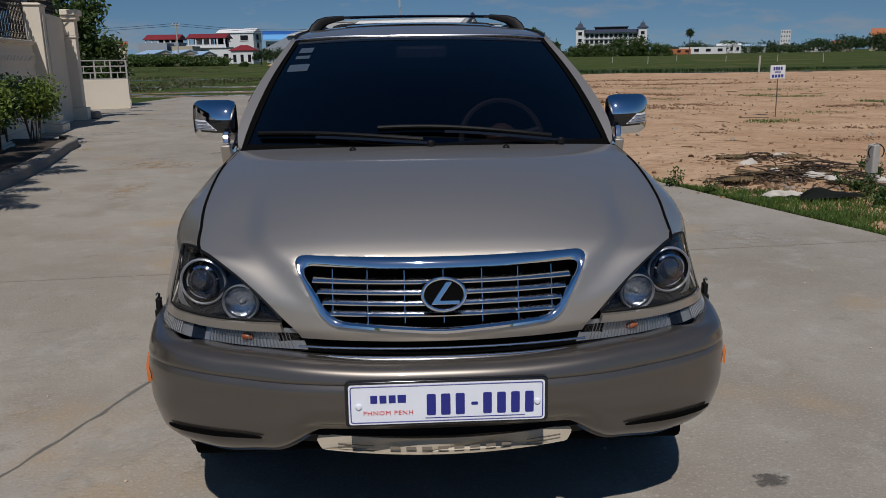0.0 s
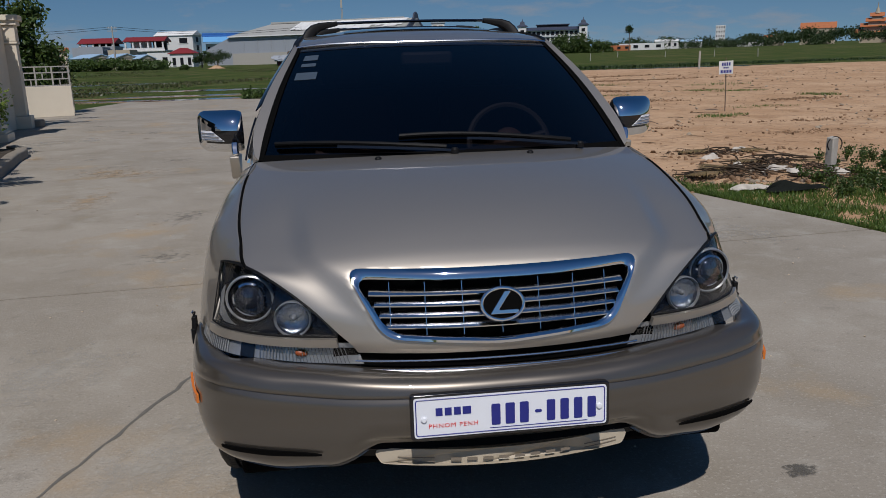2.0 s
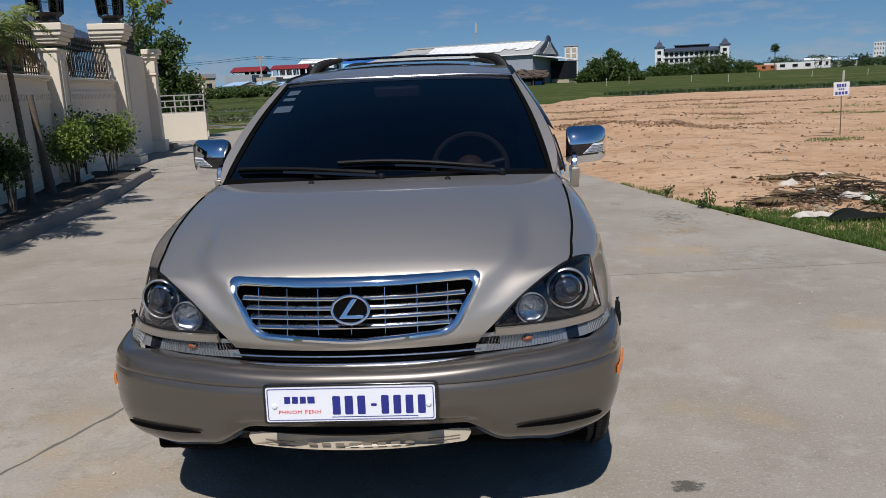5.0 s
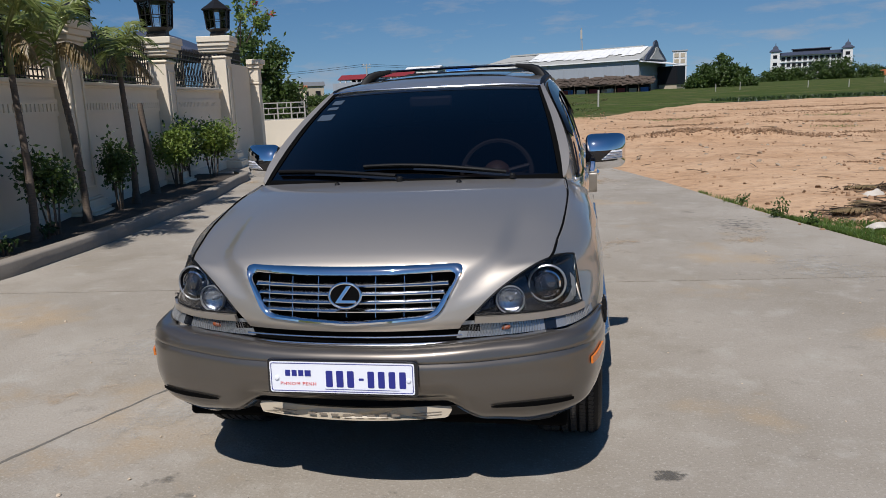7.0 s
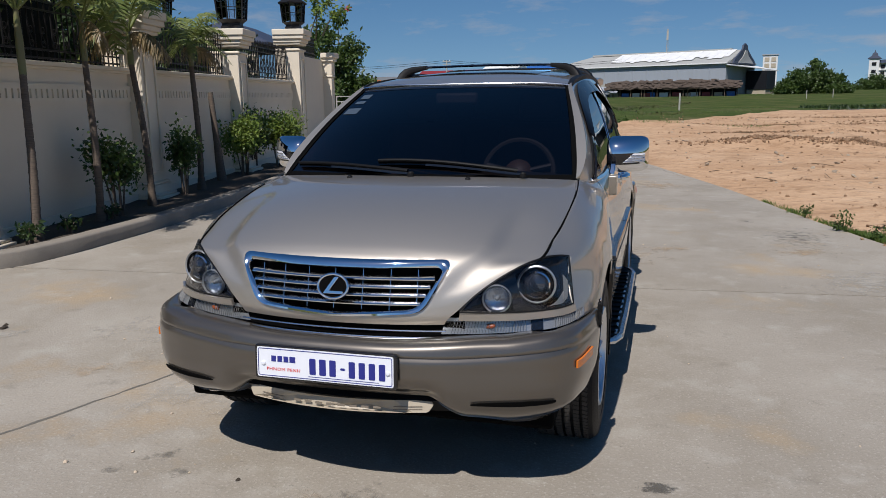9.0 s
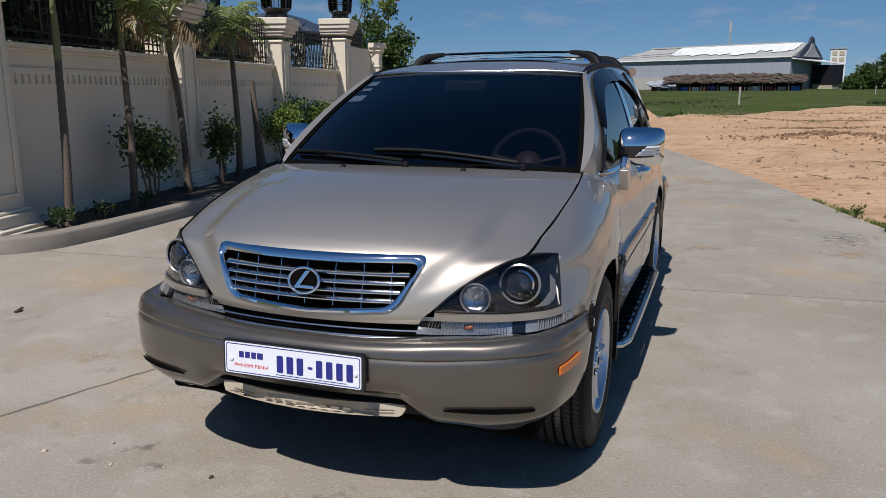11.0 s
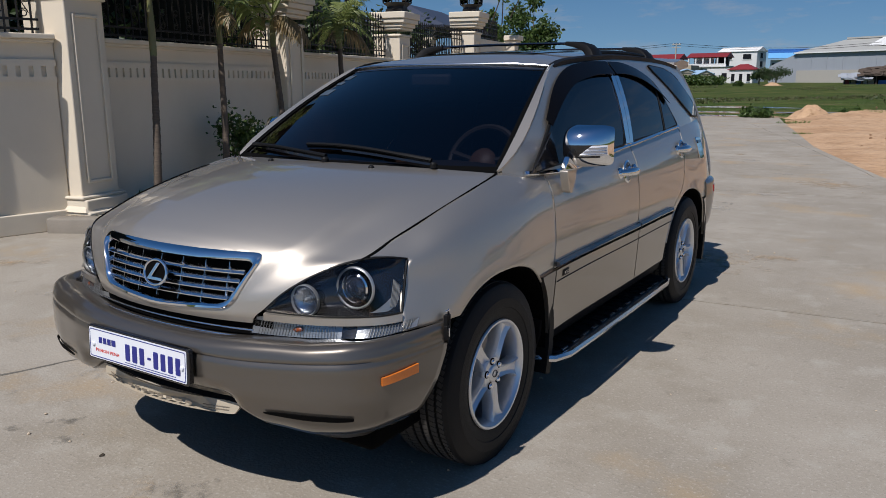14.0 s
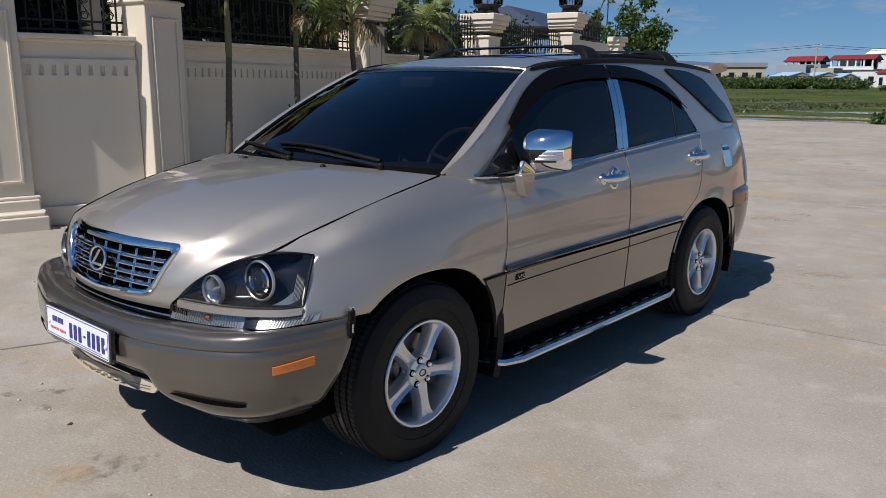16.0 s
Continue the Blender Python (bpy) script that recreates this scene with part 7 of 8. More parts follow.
bumper = put("front_bumper", sheet(lambda u, v: bumper_at(2 * u - 1, v, 0.0, bumper_end(v)), 110, 60, flip=False), "taupe", car, "taupe front bumper with a rounded ledge", thick=0.01, offset=1.0, crisp=False)


def lip_at(u, v):
    """The dark lip that hangs under the bumper's edge."""
    x, y, z = bumper_at(2 * u - 1, 0.93, -0.002 - 0.050 * v, bumper_end(1.0))
    return (x, y, z - (0.012 + 0.024 * smooth01((x - 0.45) / 0.25)) * v)


lip = sheet(lambda u, v: lip_at(0.69 + 0.31 * u, v), 30, 4)
put("lower_lip", lip, "taupe", bumper, thick=0.006)
put("lower_lip", mirrored(lip), "taupe", bumper, thick=0.006)


def bumper_patch(x0, x1, fz, n=24, out=0.006, depth=3):
    """A strip that lies on the bumper between x0 and x1; fz(s) gives its lower and upper edge."""
    ts = np.linspace(0, 1.22, 400)
    xs = np.array([plan_x(t) for t in ts])
    vs = np.linspace(0.3, 1, 120)

    def at(s, k):
        x = x0 + (x1 - x0) * s
        t = float(np.interp(x, xs, ts))
        lo, hi = fz(s)
        zs = np.array([bumper_at(t / 1.22, v)[2] for v in vs])
        v = float(np.interp(-(lo + (hi - lo) * k), -zs, vs))
        return bumper_at(t / 1.22, v, out)

    return sheet(at, n, depth)


# a black patch on the face stands for the slot's shaded depth
pair("air_slot", bumper_patch(0.505, 0.785, lambda s: (0.421 - 0.004 * s - 0.006 * math.sin(math.pi * s) ** 0.5, 0.423 - 0.002 * s + 0.007 * math.sin(math.pi * s) ** 0.5 + 0.004 * s)), "void", bumper, "black slot in the bumper", thick=0.004, offset=0)

# side markers on the bumper's corners
marker = sheet(lambda u, v: bumper_at((0.902 + 0.112 * u) / 1.22, 0.520 - 0.020 * u - 0.062 * v, 0.002), 10, 3)
pair("side_marker", marker, "amber", bumper, "amber side marker lamp", thick=0.007, offset=1.0, bevel=0.003)

# lower centre: black valance and the pale lettered strip
put("lower_valance", sheet(lambda u, v: (0.56 * (2 * u - 1), 0.115 + 0.26 * (0.56 * (2 * u - 1)) ** 2 + 0.07 * (1 - v), 0.325 + 0.125 * v), 20, 6), "black", car, thick=0.01)
put("valance_lip", sheet(lambda u, v: (0.44 * (2 * u - 1), (0.070 + 0.24 * (0.44 * (2 * u - 1)) ** 2) * (1 - v) + (0.120 + 0.26 * (0.44 * (2 * u - 1)) ** 2) * v, 0.410 + 0.046 * v), 20, 2), "black", car, thick=0.006)
STRIP_Y, STRIP_Z = 0.051, 0.388
strip_out = rounded([(-0.345, -0.022), (0.345, -0.022), (0.362, 0.004), (0.350, 0.022), (-0.350, 0.022), (-0.362, 0.004)], 0.008, 2)
sv, sf = prism(dense(strip_out, 0.04), 0.008, Matrix.Translation((0, STRIP_Y, STRIP_Z)) @ pose(0, 0, 0, 74, 0, 0))
sv = [(x, y + 0.45 * x * x, z) for x, y, z in sv]
strip = put("trim_strip", (sv, sf), "beige", car, "beige trim strip with dark marks under the bumper", smooth=False)


def on_strip(x0, x1, z0, z1, out=0.0105):
    return sheet(lambda u, v: (x0 + (x1 - x0) * u, STRIP_Y - out + 0.45 * (x0 + (x1 - x0) * u) ** 2 + (z0 + (z1 - z0) * v - 0.406) * 0.287, z0 - 0.406 + STRIP_Z + (z1 - z0) * v), 4, 1)


for k in range(8):
    x = -0.155 + 0.044 * k
    put("mark", on_strip(x, x + 0.028, 0.4005, 0.4085), "mark_brown", strip, "dark mark", thick=0.001)
for x0, x1 in ((-0.30, -0.20), (0.225, 0.325)):
    for z in (0.398, 0.407):
        put("line", on_strip(x0, x1, z, z + 0.0025), "mark_brown", strip, "dark line", thick=0.001)

# -- registration plate with its frame
plate_m = Matrix.Translation((0, -0.014, 0.5475)) @ pose(0, 0, 0, 90 - 3, 0, 0)
plate_out = rounded([(-0.2675, -0.0625), (0.2675, -0.0625), (0.2675, 0.0625), (-0.2675, 0.0625)], 0.012, 3)
plate = put("registration_plate", prism(plate_out, 0.02, plate_m @ Matrix.Translation((0, 0, -0.02))), "gloss_black", car, "white registration plate with blue marks in a black frame", bevel=0.003)
put("face", prism(rounded([(-0.258, -0.0545), (0.258, -0.0545), (0.258, 0.0545), (-0.258, 0.0545)], 0.008, 3), 0.002, plate_m), "plate_white", plate, "white plate face")
blue_line = [tuple(plate_m @ Vector((x, y, 0.002))) for x, y in rounded([(-0.2525, -0.049), (0.2525, -0.049), (0.2525, 0.049), (-0.2525, 0.049)], 0.007, 3)]
put("border", tube(blue_line + blue_line[:2], 0.0016, 6, cap=False), "plate_blue", plate, "blue border line")
for x, w in ((-0.042, 0.024), (-0.004, 0.025), (0.034, 0.024), (0.072, 0.018), (0.106, 0.023), (0.143, 0.023), (0.180, 0.023), (0.217, 0.023)):
    hgt = 0.008 if w < 0.02 else 0.058
    put("bar", prism(rounded([(x - w / 2, -0.004 - hgt / 2), (x + w / 2, -0.004 - hgt / 2), (x + w / 2, -0.004 + hgt / 2), (x - w / 2, -0.004 + hgt / 2)], 0.004, 2), 0.0022, plate_m @ Matrix.Translation((0, 0, 0.0012))), "plate_blue", plate, "blue bar")
put("underline", prism([(-0.058, -0.0415), (0.205, -0.0415), (0.205, -0.040), (-0.058, -0.040)], 0.0022, plate_m @ Matrix.Translation((0, 0, 0.0012))), "plate_blue", plate)
for x, w in ((-0.192, 0.018), (-0.168, 0.018), (-0.144, 0.018), (-0.119, 0.022)):
    put("bar", prism([(x - w / 2, 0.004), (x + w / 2, 0.004), (x + w / 2, 0.025), (x - w / 2, 0.025)], 0.0022, plate_m @ Matrix.Translation((0, 0, 0.0012))), "plate_blue", plate, "blue bar")
put("lettering", text_mesh("PHNOM PENH", 0.0165, plate_m @ Matrix.Translation((-0.155, -0.024, 0.0025)), 0.0008, 1.12, 1.15), "plate_red", plate, "red lettering", smooth=False)
for x in (-0.232, 0.238):
    put("bolt", moved(lathe([(0.0085, 0), (0.0085, 0.003), (0.006, 0.0055), (0.0, 0.006)], 16), plate_m @ Matrix.Translation((x, -0.004, 0.002))), "plate_white", plate)

# -- headlamps
lamp_top = spline((0, (0.446, 0.160, 0.730)), (0.16, (0.498, 0.186, 0.782)), (0.36, (0.572, 0.233, 0.835)), (0.55, (0.645, 0.288, 0.873)), (0.72, (0.700, 0.345, 0.888)), (0.86, (0.748, 0.409, 0.889)), (1, (0.785, 0.472, 0.877)))
lamp_low = spline((0, (0.446, 0.160, 0.724)), (0.25, (0.545, 0.192, 0.720)), (0.5, (0.642, 0.238, 0.716)), (0.75, (0.727, 0.300, 0.713)), (0.9, (0.782, 0.352, 0.713)), (1, (0.813, 0.400, 0.716)))


def lamp_at(s, v, back=0.0):
    p = np.array(lamp_low(s)) * (1 - v) + np.array(lamp_top(s)) * v
    out = np.array((0.42 + 0.35 * s, -0.88 + 0.35 * s, 0.18))
    out /= np.linalg.norm(out)
    swell = 0.020 * math.sin(math.pi * v) * math.sin(math.pi * min(1, 0.1 + s * 0.9)) ** 0.7
    return tuple(p + out * (swell - back))


def lamp_back(s, v):
    e = min(1.0, 6 * v * (1 - v) + 0.0) * min(1.0, 5 * s * (1 - s))
    return lamp_at(s, v, 0.004 + 0.058 * e)


lampR, lampL = pair("headlamp", sheet(lamp_back, 30, 16), "lamp_dark", None, "dark headlamp with two round units under a clear cover", thick=0.006)
rim_path = [lamp_at(s, 1) for s in np.linspace(0, 1, 24)] + [lamp_at(1, v) for v in np.linspace(0.95, 0, 10)] + [lamp_at(s, 0) for s in np.linspace(0.96, 0.0, 24)]
cover = sheet(lambda s, v: lamp_at(s, v, -0.003), 36, 18)
seal = tube(rim_path + rim_path[:2], 0.0045, 6, cap=False)


def lamp_unit(cx, cy, cz, way, rad, kind):
    """A round lamp unit: bowl, rings and lens, looking along way."""
    m = look((cx, cy, cz), tuple(Vector((cx, cy, cz)) + Vector(way)))
    flip = m @ pose(0, 0, 0, 180, 0, 0)
    out = []
    if kind == "projector":
        out.append(("shroud", lathe([(rad * 1.04, 0.002), (rad * 1.02, 0.010), (rad * 0.97, 0.012), (rad * 0.92, 0.008)], 36, cap=False), "lamp_silver"))
        out.append(("bezel", lathe([(rad * 0.92, 0.008), (rad * 0.84, -0.006), (rad * 0.72, -0.010)], 36, cap=False), "gloss_black"))
        out.append(("lens_ring", lathe([(rad * 0.74, -0.012), (rad * 0.72, 0.010), (rad * 0.64, 0.014), (rad * 0.56, 0.008), (rad * 0.54, -0.006)], 36, cap=False), "chrome"))
        out.append(("projector_lens", lathe([(rad * 0.56, -0.004)] + [(rad * 0.56 * math.cos(a), 0.022 * math.sin(a)) for a in np.linspace(0.12, 1.5, 9)] + [(0.0005, 0.022)], 32, cap=False), "orb"))
    else:
        out.append(("shroud", lathe([(rad, 0.0), (rad, 0.012), (rad * 0.96, 0.015), (rad * 0.92, 0.011), (rad * 0.86, 0.004)], 32, cap=False), "lamp_silver"))
        out.append(("bowl", lathe([(rad * 0.88, 0.008)] + [(rad * 0.88 * math.cos(a), 0.008 - 0.020 * math.sin(a)) for a in np.linspace(0.1, 1.45, 9)] + [(0.001, -0.0121)], 32, cap=False), "bowl_silver"))
        out.append(("bulb", lathe([(0.008, -0.012), (0.008, 0.000), (0.005, 0.005), (0.0005, 0.007)], 16, cap=False), "lamp_grey"))
    return [(nm, moved(it, flip), mt) for nm, it, mt in out]


for lamp, mir in ((lampR, False), (lampL, True)):
    fix = mirrored if mir else (lambda a: a)
    for s, v, rad, kind in ((0.70, 0.515, 0.068, "projector"), (0.335, 0.43, 0.052, "bowl")):
        p = lamp_at(s, v, 0.032 if kind == "projector" else 0.030)
        for nm, it, mt in lamp_unit(*p, (0.13, -1, 0.03), rad, kind):
            put(nm, fix(it), mt, lamp)
    for k in range(7):
        s = 0.93 + 0.008 * k
        put("reflector_rib", fix(tube([lamp_at(s, v, 0.012) for v in np.linspace(0.12, 0.62 - 0.02 * k, 8)], 0.0018, 6)), "lamp_grey", lamp)
    put("side_reflector", fix(sheet(lambda a, b: lamp_at(0.80 + 0.165 * a, 0.06 + 0.36 * a**1.6 * b, 0.012), 8, 4)), "lamp_silver", lamp, "pale triangular reflector", thick=0.002)
    c = put("cover", fix(cover), "lens", lamp, "clear lamp cover")
    c.visible_shadow = False
    put("seal", fix(seal), "black", lamp)

# champagne band below the headlamps, and the turn lamps under it
lamp_band = sheet(lambda s, v: tuple(np.array(lamp_low(s)) * (1 - v) + (np.array(lamp_low(s)) + (-0.004 + 0.006 * s, 0.004 - 0.010 * s, -0.024)) * v + np.array((0.0, -0.003, -0.002))), 30, 4)
pair("lamp_band", lamp_band, "paint", thick=0.012)
turn_top = spline((0, (0.404, 0.150, 0.700)), (0.3, (0.548, 0.191, 0.697)), (0.55, (0.655, 0.240, 0.693)), (0.8, (0.762, 0.312, 0.691)), (1, (0.822, 0.390, 0.692)), (1.12, (0.849, 0.452, 0.695)))
turn_low = spline((0, (0.384, 0.142, 0.641)), (0.3, (0.540, 0.178, 0.643)), (0.55, (0.660, 0.224, 0.646)), (0.8, (0.768, 0.278, 0.651)), (1, (0.830, 0.352, 0.660)), (1.12, (0.856, 0.425, 0.669)))


def turn_at(s, v, back=0.0):
    p = np.array(turn_low(s)) * (1 - v) + np.array(turn_top(s)) * v
    return tuple(p + np.array((-0.35 - 0.3 * s, 0.85 - 0.3 * s, 0)) * back)


tR, tL = pair("turn_lamp", sheet(lambda s, v: turn_at(1.12 * s, v, 0.018 - 0.012 * max(0, 8.3 * (1.12 * s - 1))), 28, 4), "lamp_silver", None, "clear ribbed turn lamp with an amber bulb", thick=0.004)
for lamp, mir in ((tR, False), (tL, True)):
    fix = mirrored if mir else (lambda a: a)
    for k in range(26):
        s = 0.06 + 0.0205 * k
        put("rib", fix(tube([turn_at(s, 0.08, 0.004), turn_at(s, 0.92, 0.004)], 0.0011, 5)), "lamp_grey", lamp)
    for k in range(14):
        s = 0.80 + 0.021 * k
        put("rib", fix(tube([turn_at(s, 0.10, 0.006), turn_at(s, 0.90, 0.006)], 0.0016, 5)), "lamp_grey", lamp)
    put("bulb", fix(moved(lathe([(0.007, -0.020), (0.010, -0.008), (0.010, 0.004), (0.006, 0.012), (0.001, 0.014)], 16), Matrix.Translation(turn_at(0.33, 0.5, 0.013)) @ pose(0, 0, 0, 0, 80, 0))), "bulb_amber", lamp, "amber bulb")
    put("dark_divider", fix(sheet(lambda s, v: turn_at(0.62 + 0.09 * s, 0.05 + 0.9 * v, 0.012), 8, 2)), "lamp_dark", lamp, thick=0.003)
    c = put("cover", fix(sheet(lambda s, v: turn_at(1.12 * s, v, 0.0), 28, 3)), "lens", lamp, "clear ribbed cover")
    c.visible_shadow = False

# -- upper body
belt_x, belt_z = top_x, top_z
rail_x = spline((1.0, 0.665), (1.5, 0.632), (1.95, 0.606), (2.6, 0.604), (3.3, 0.592), (4.2, 0.565), (4.45, 0.555))
rail_z = spline((1.0, 1.40), (1.5, 1.48), (1.95, 1.532), (2.2, 1.556), (2.6, 1.582), (3.3, 1.590), (3.9, 1.572), (4.2, 1.548), (4.45, 1.52))
pillar_z = spline((1.19, 1.090), (1.40, 1.215), (1.62, 1.345), (1.82, 1.455), (1.95, 1.515), (2.08, 1.545))
back_z = spline((4.10, 1.556), (4.20, 1.535), (4.30, 1.43), (4.42, 1.20))


def green_x(y, z):
    zb, zr = belt_z(y), rail_z(y)
    t = min(max((z - zb) / (zr - zb), -0.2), 1.05)
    return belt_x(y) + (rail_x(y) - belt_x(y)) * t + 0.022 * math.sin(math.pi * min(max(t, 0), 1))


def green_top(y):
    z = rail_z(y)
    if y < 2.08:
        z = min(z, pillar_z(y))
    if y > 4.1:
        z = min(z, back_z(y))
    return z


def green_at(u, v):
    y = 1.20 + 3.215 * u
    z = (belt_z(y) - 0.004) * (1 - v) + green_top(y) * v
    return (green_x(y, z), y, z)


pair("upper_side", sheet(green_at, 90, 24), "paint", label="champagne pillars and window surround", thick=0.02)


def pane(outline, out, n=10):
    """A curved pane that follows the upper side, from an outline in (y, z)."""
    bm = bmesh.new()
    vs = [bm.verts.new((0, y, z)) for y, z in outline]
    bm.faces.new(vs)
    bmesh.ops.triangulate(bm, faces=bm.faces[:])
    for _ in range(3):
        bmesh.ops.subdivide_edges(bm, edges=[e for e in bm.edges if e.calc_length() > 0.09], cuts=1)
        bmesh.ops.triangulate(bm, faces=bm.faces[:])
    for p in bm.verts:
        p.co.x = green_x(p.co.y, p.co.z) + out
    bm.normal_update()
    for f in bm.faces:
        if f.normal.x < 0:
            f.normal_flip()
    bm.verts.index_update()
    item = [tuple(p.co) for p in bm.verts], [tuple(q.index for q in f.verts) for f in bm.faces]
    bm.free()
    return item


FWIN = rounded([(1.40, 1.078), (1.62, 1.245), (1.85, 1.400), (2.05, 1.480), (2.30, 1.520), (2.60, 1.525), (2.49, 1.112)], 0.03, 3)
RWIN = rounded([(2.625, 1.122), (2.715, 1.525), (2.95, 1.515), (3.20, 1.47), (3.36, 1.385), (3.545, 1.168)], 0.03, 3)
QWIN = rounded([(3.36, 1.548), (3.72, 1.532), (3.92, 1.490), (4.20, 1.30), (4.315, 1.200), (4.02, 1.212), (3.80, 1.305)], 0.05, 4)
for nm, outline, lab in (("front_side_window", FWIN, "black tinted front side window"), ("rear_side_window", RWIN, "black tinted rear side window"), ("quarter_window", QWIN, "black tinted quarter window")):
    w1, w2 = pair(nm, pane(outline, 0.004), "side_glass", None, lab, thick=0.006, offset=1.0, smooth=True)
    loop = [(green_x(y, z) + 0.006, y, z) for y, z in outline]
    for w, item in ((w1, tube(loop + loop[:2], 0.0085 if nm != "quarter_window" else 0.006, 6, cap=False)),):
        put("seal", item, "black", w1)
        put("seal", mirrored(item), "black", w2)
# bright pillar covers between the doors, dark sash at the mirror, divider in the rear window
for y0, y1, d in ((2.500, 2.558, 0.0), (2.562, 2.615, 0.0)):
    cover_p = pane([(y0, 1.118), (y1, 1.120), (y1 + 0.085, 1.485), (y0 + 0.085, 1.488)], 0.013)
    pair("pillar_cover", cover_p, "chrome", label="bright pillar cover", thick=0.004, offset=1.0)
pair("window_divider", tube([(green_x(y, z) + 0.010, y, z) for y, z in ((3.235, 1.155), (3.262, 1.29), (3.295, 1.415))], 0.008, 8), "black")
pair("mirror_sail", pane([(1.36, 1.072), (1.60, 1.226), (1.60, 1.090)], 0.016), "gloss_black", thick=0.008, offset=1.0)
# bright strip below the windows
pair("belt_strip", sweep([(green_x(y, belt_z(y) + 0.012) + 0.010, y, belt_z(y) + 0.010) for y in np.linspace(1.33, 3.57, 30)], [(-0.006, -0.007), (0.005, -0.007), (0.007, -0.003), (-0.002, 0.009), (-0.006, 0.009)]), "chrome", label="bright window strip")


def visor(y0, y1, low, high, n=26):
    return sheet(lambda u, v: ((lambda y: (lambda z: (green_x(y, z) + 0.012 + 0.020 * (1 - v), y, z))(low(y) * (1 - v) + high(y) * v))(y0 + (y1 - y0) * u)), n, 4)


pair("rain_visor", visor(1.62, 2.625, spline((1.62, 1.255), (1.80, 1.345), (2.05, 1.435), (2.3, 1.475), (2.625, 1.487)), spline((1.62, 1.285), (1.80, 1.405), (2.05, 1.508), (2.3, 1.545), (2.625, 1.556))), "visor", label="dark rain visor over the window", thick=0.004)
pair("rain_visor", visor(2.645, 3.43, spline((2.645, 1.490), (2.9, 1.482), (3.15, 1.435), (3.3, 1.380), (3.43, 1.315)), spline((2.645, 1.556), (2.9, 1.550), (3.15, 1.505), (3.3, 1.450), (3.43, 1.345))), "visor", label="dark rain visor over the window", thick=0.004)

# roof
roof_mid = spline((1.88, 1.534), (2.1, 1.580), (2.6, 1.622), (3.2, 1.636), (3.8, 1.620), (4.22, 1.585))


def header(s):
    return 1.872 + 0.088 * abs(s) ** 2


def roof_at(s, v):
    y = header(s) + (4.22 - 0.02 * s * s - header(s)) * v
    ze, zm = green_top(min(max(y, 1.96), 4.18)), roof_mid(y)
    return (s * (rail_x(y) + 0.002), y, zm + (ze - zm) * abs(s) ** 2.6)


roof = put("roof", sheet(lambda u, v: roof_at(2 * u - 1, v), 48, 50), "paint", car, "champagne roof", thick=0.02, offset=-1.0)
put("header_strip", tube([tuple(np.array(roof_at(s, 0)) + (0, -0.002, 0.0)) for s in np.linspace(-0.98, 0.98, 31)], 0.0065, 8), "satin", roof, "bright strip above the windscreen")
pair("roof_drip_trim", sweep([(roof_at(0.995, v)[0], roof_at(0.995, v)[1], roof_at(0.995, v)[2] + 0.002) for v in np.linspace(0.0, 0.99, 30)], [(-0.014, -0.022), (0.012, -0.022), (0.014, 0.002), (-0.012, 0.009)]), "black")
# sun roof outline
put("sunroof", sheet(lambda u, v: tuple(np.array(roof_at((2 * u - 1) * 0.62, 0.14 + 0.24 * v)) + (0, 0, 0.004)), 14, 8), "side_glass", roof, "dark sunroof glass", thick=0.004)
# crossbars: a thin arched bar between two feet that lean inwards and reach along it
def bar_foot(y, half, z0):
    """A foot on the +x side: broad on the roof, bending over into a sleeve round the bar's end."""
    keys = ((half + 0.006, z0, 0.085, 0.030), (half - 0.012, z0 + 0.030, 0.070, 0.031), (half - 0.036, z0 + 0.054, 0.056, 0.028), (half - 0.070, z0 + 0.069, 0.045, 0.022), (half - 0.120, z0 + 0.078, 0.036, 0.016), (half - 0.165, z0 + 0.084, 0.030, 0.012))
    v, f, n = [], [], 12
    for i, (x, z, deep, r) in enumerate(keys):
        a, b = keys[max(i - 1, 0)], keys[min(i + 1, len(keys) - 1)]
        tx, tz = b[0] - a[0], b[1] - a[1]
        k = math.hypot(tx, tz)
        nx, nz = -tz / k, tx / k
        for j in range(n):
            t = 2 * math.pi * j / n
            c, q = math.cos(t), math.sin(t)
            c, q = math.copysign(abs(c) ** 0.6, c), math.copysign(abs(q) ** 0.6, q)
            v.append((x + nx * r * q, y + deep * c, z + nz * r * q))
    for i in range(len(keys) - 1):
        f += [(i * n + j, i * n + (j + 1) % n, (i + 1) * n + (j + 1) % n, (i + 1) * n + j) for j in range(n)]
    return v, f + [tuple(range(n))[::-1], tuple((len(keys) - 1) * n + j for j in range(n))]


for y, half, z0 in ((2.60, 0.572, 1.572), (3.56, 0.560, 1.576)):
    bar_path = [(x, y, z0 + 0.088 - 0.010 * (x / half) ** 2) for x in np.linspace(-half + 0.15, half - 0.15, 25)]
    bar = put("roof_crossbar", sweep(bar_path, [(-0.024, -0.005), (0.020, -0.007), (0.028, 0.0), (0.016, 0.008), (-0.016, 0.008), (-0.028, 0.001)]), "gloss_black", car, "black roof crossbar on two feet")
    for fix in ((lambda i: i), mirrored):
        put("foot", fix(bar_foot(y, half, z0)), "black", bar, "matt black foot")
for sx in (-1, 1):
    rail_path = [(sx * 0.552, y, 1.606 + 0.010 * math.sin(math.pi * (y - 2.66) / 0.86)) for y in np.linspace(2.66, 3.52, 14)]
    put("roof_rail", tube(rail_path, 0.012, 8), "black", car, "black roof rail between the feet")

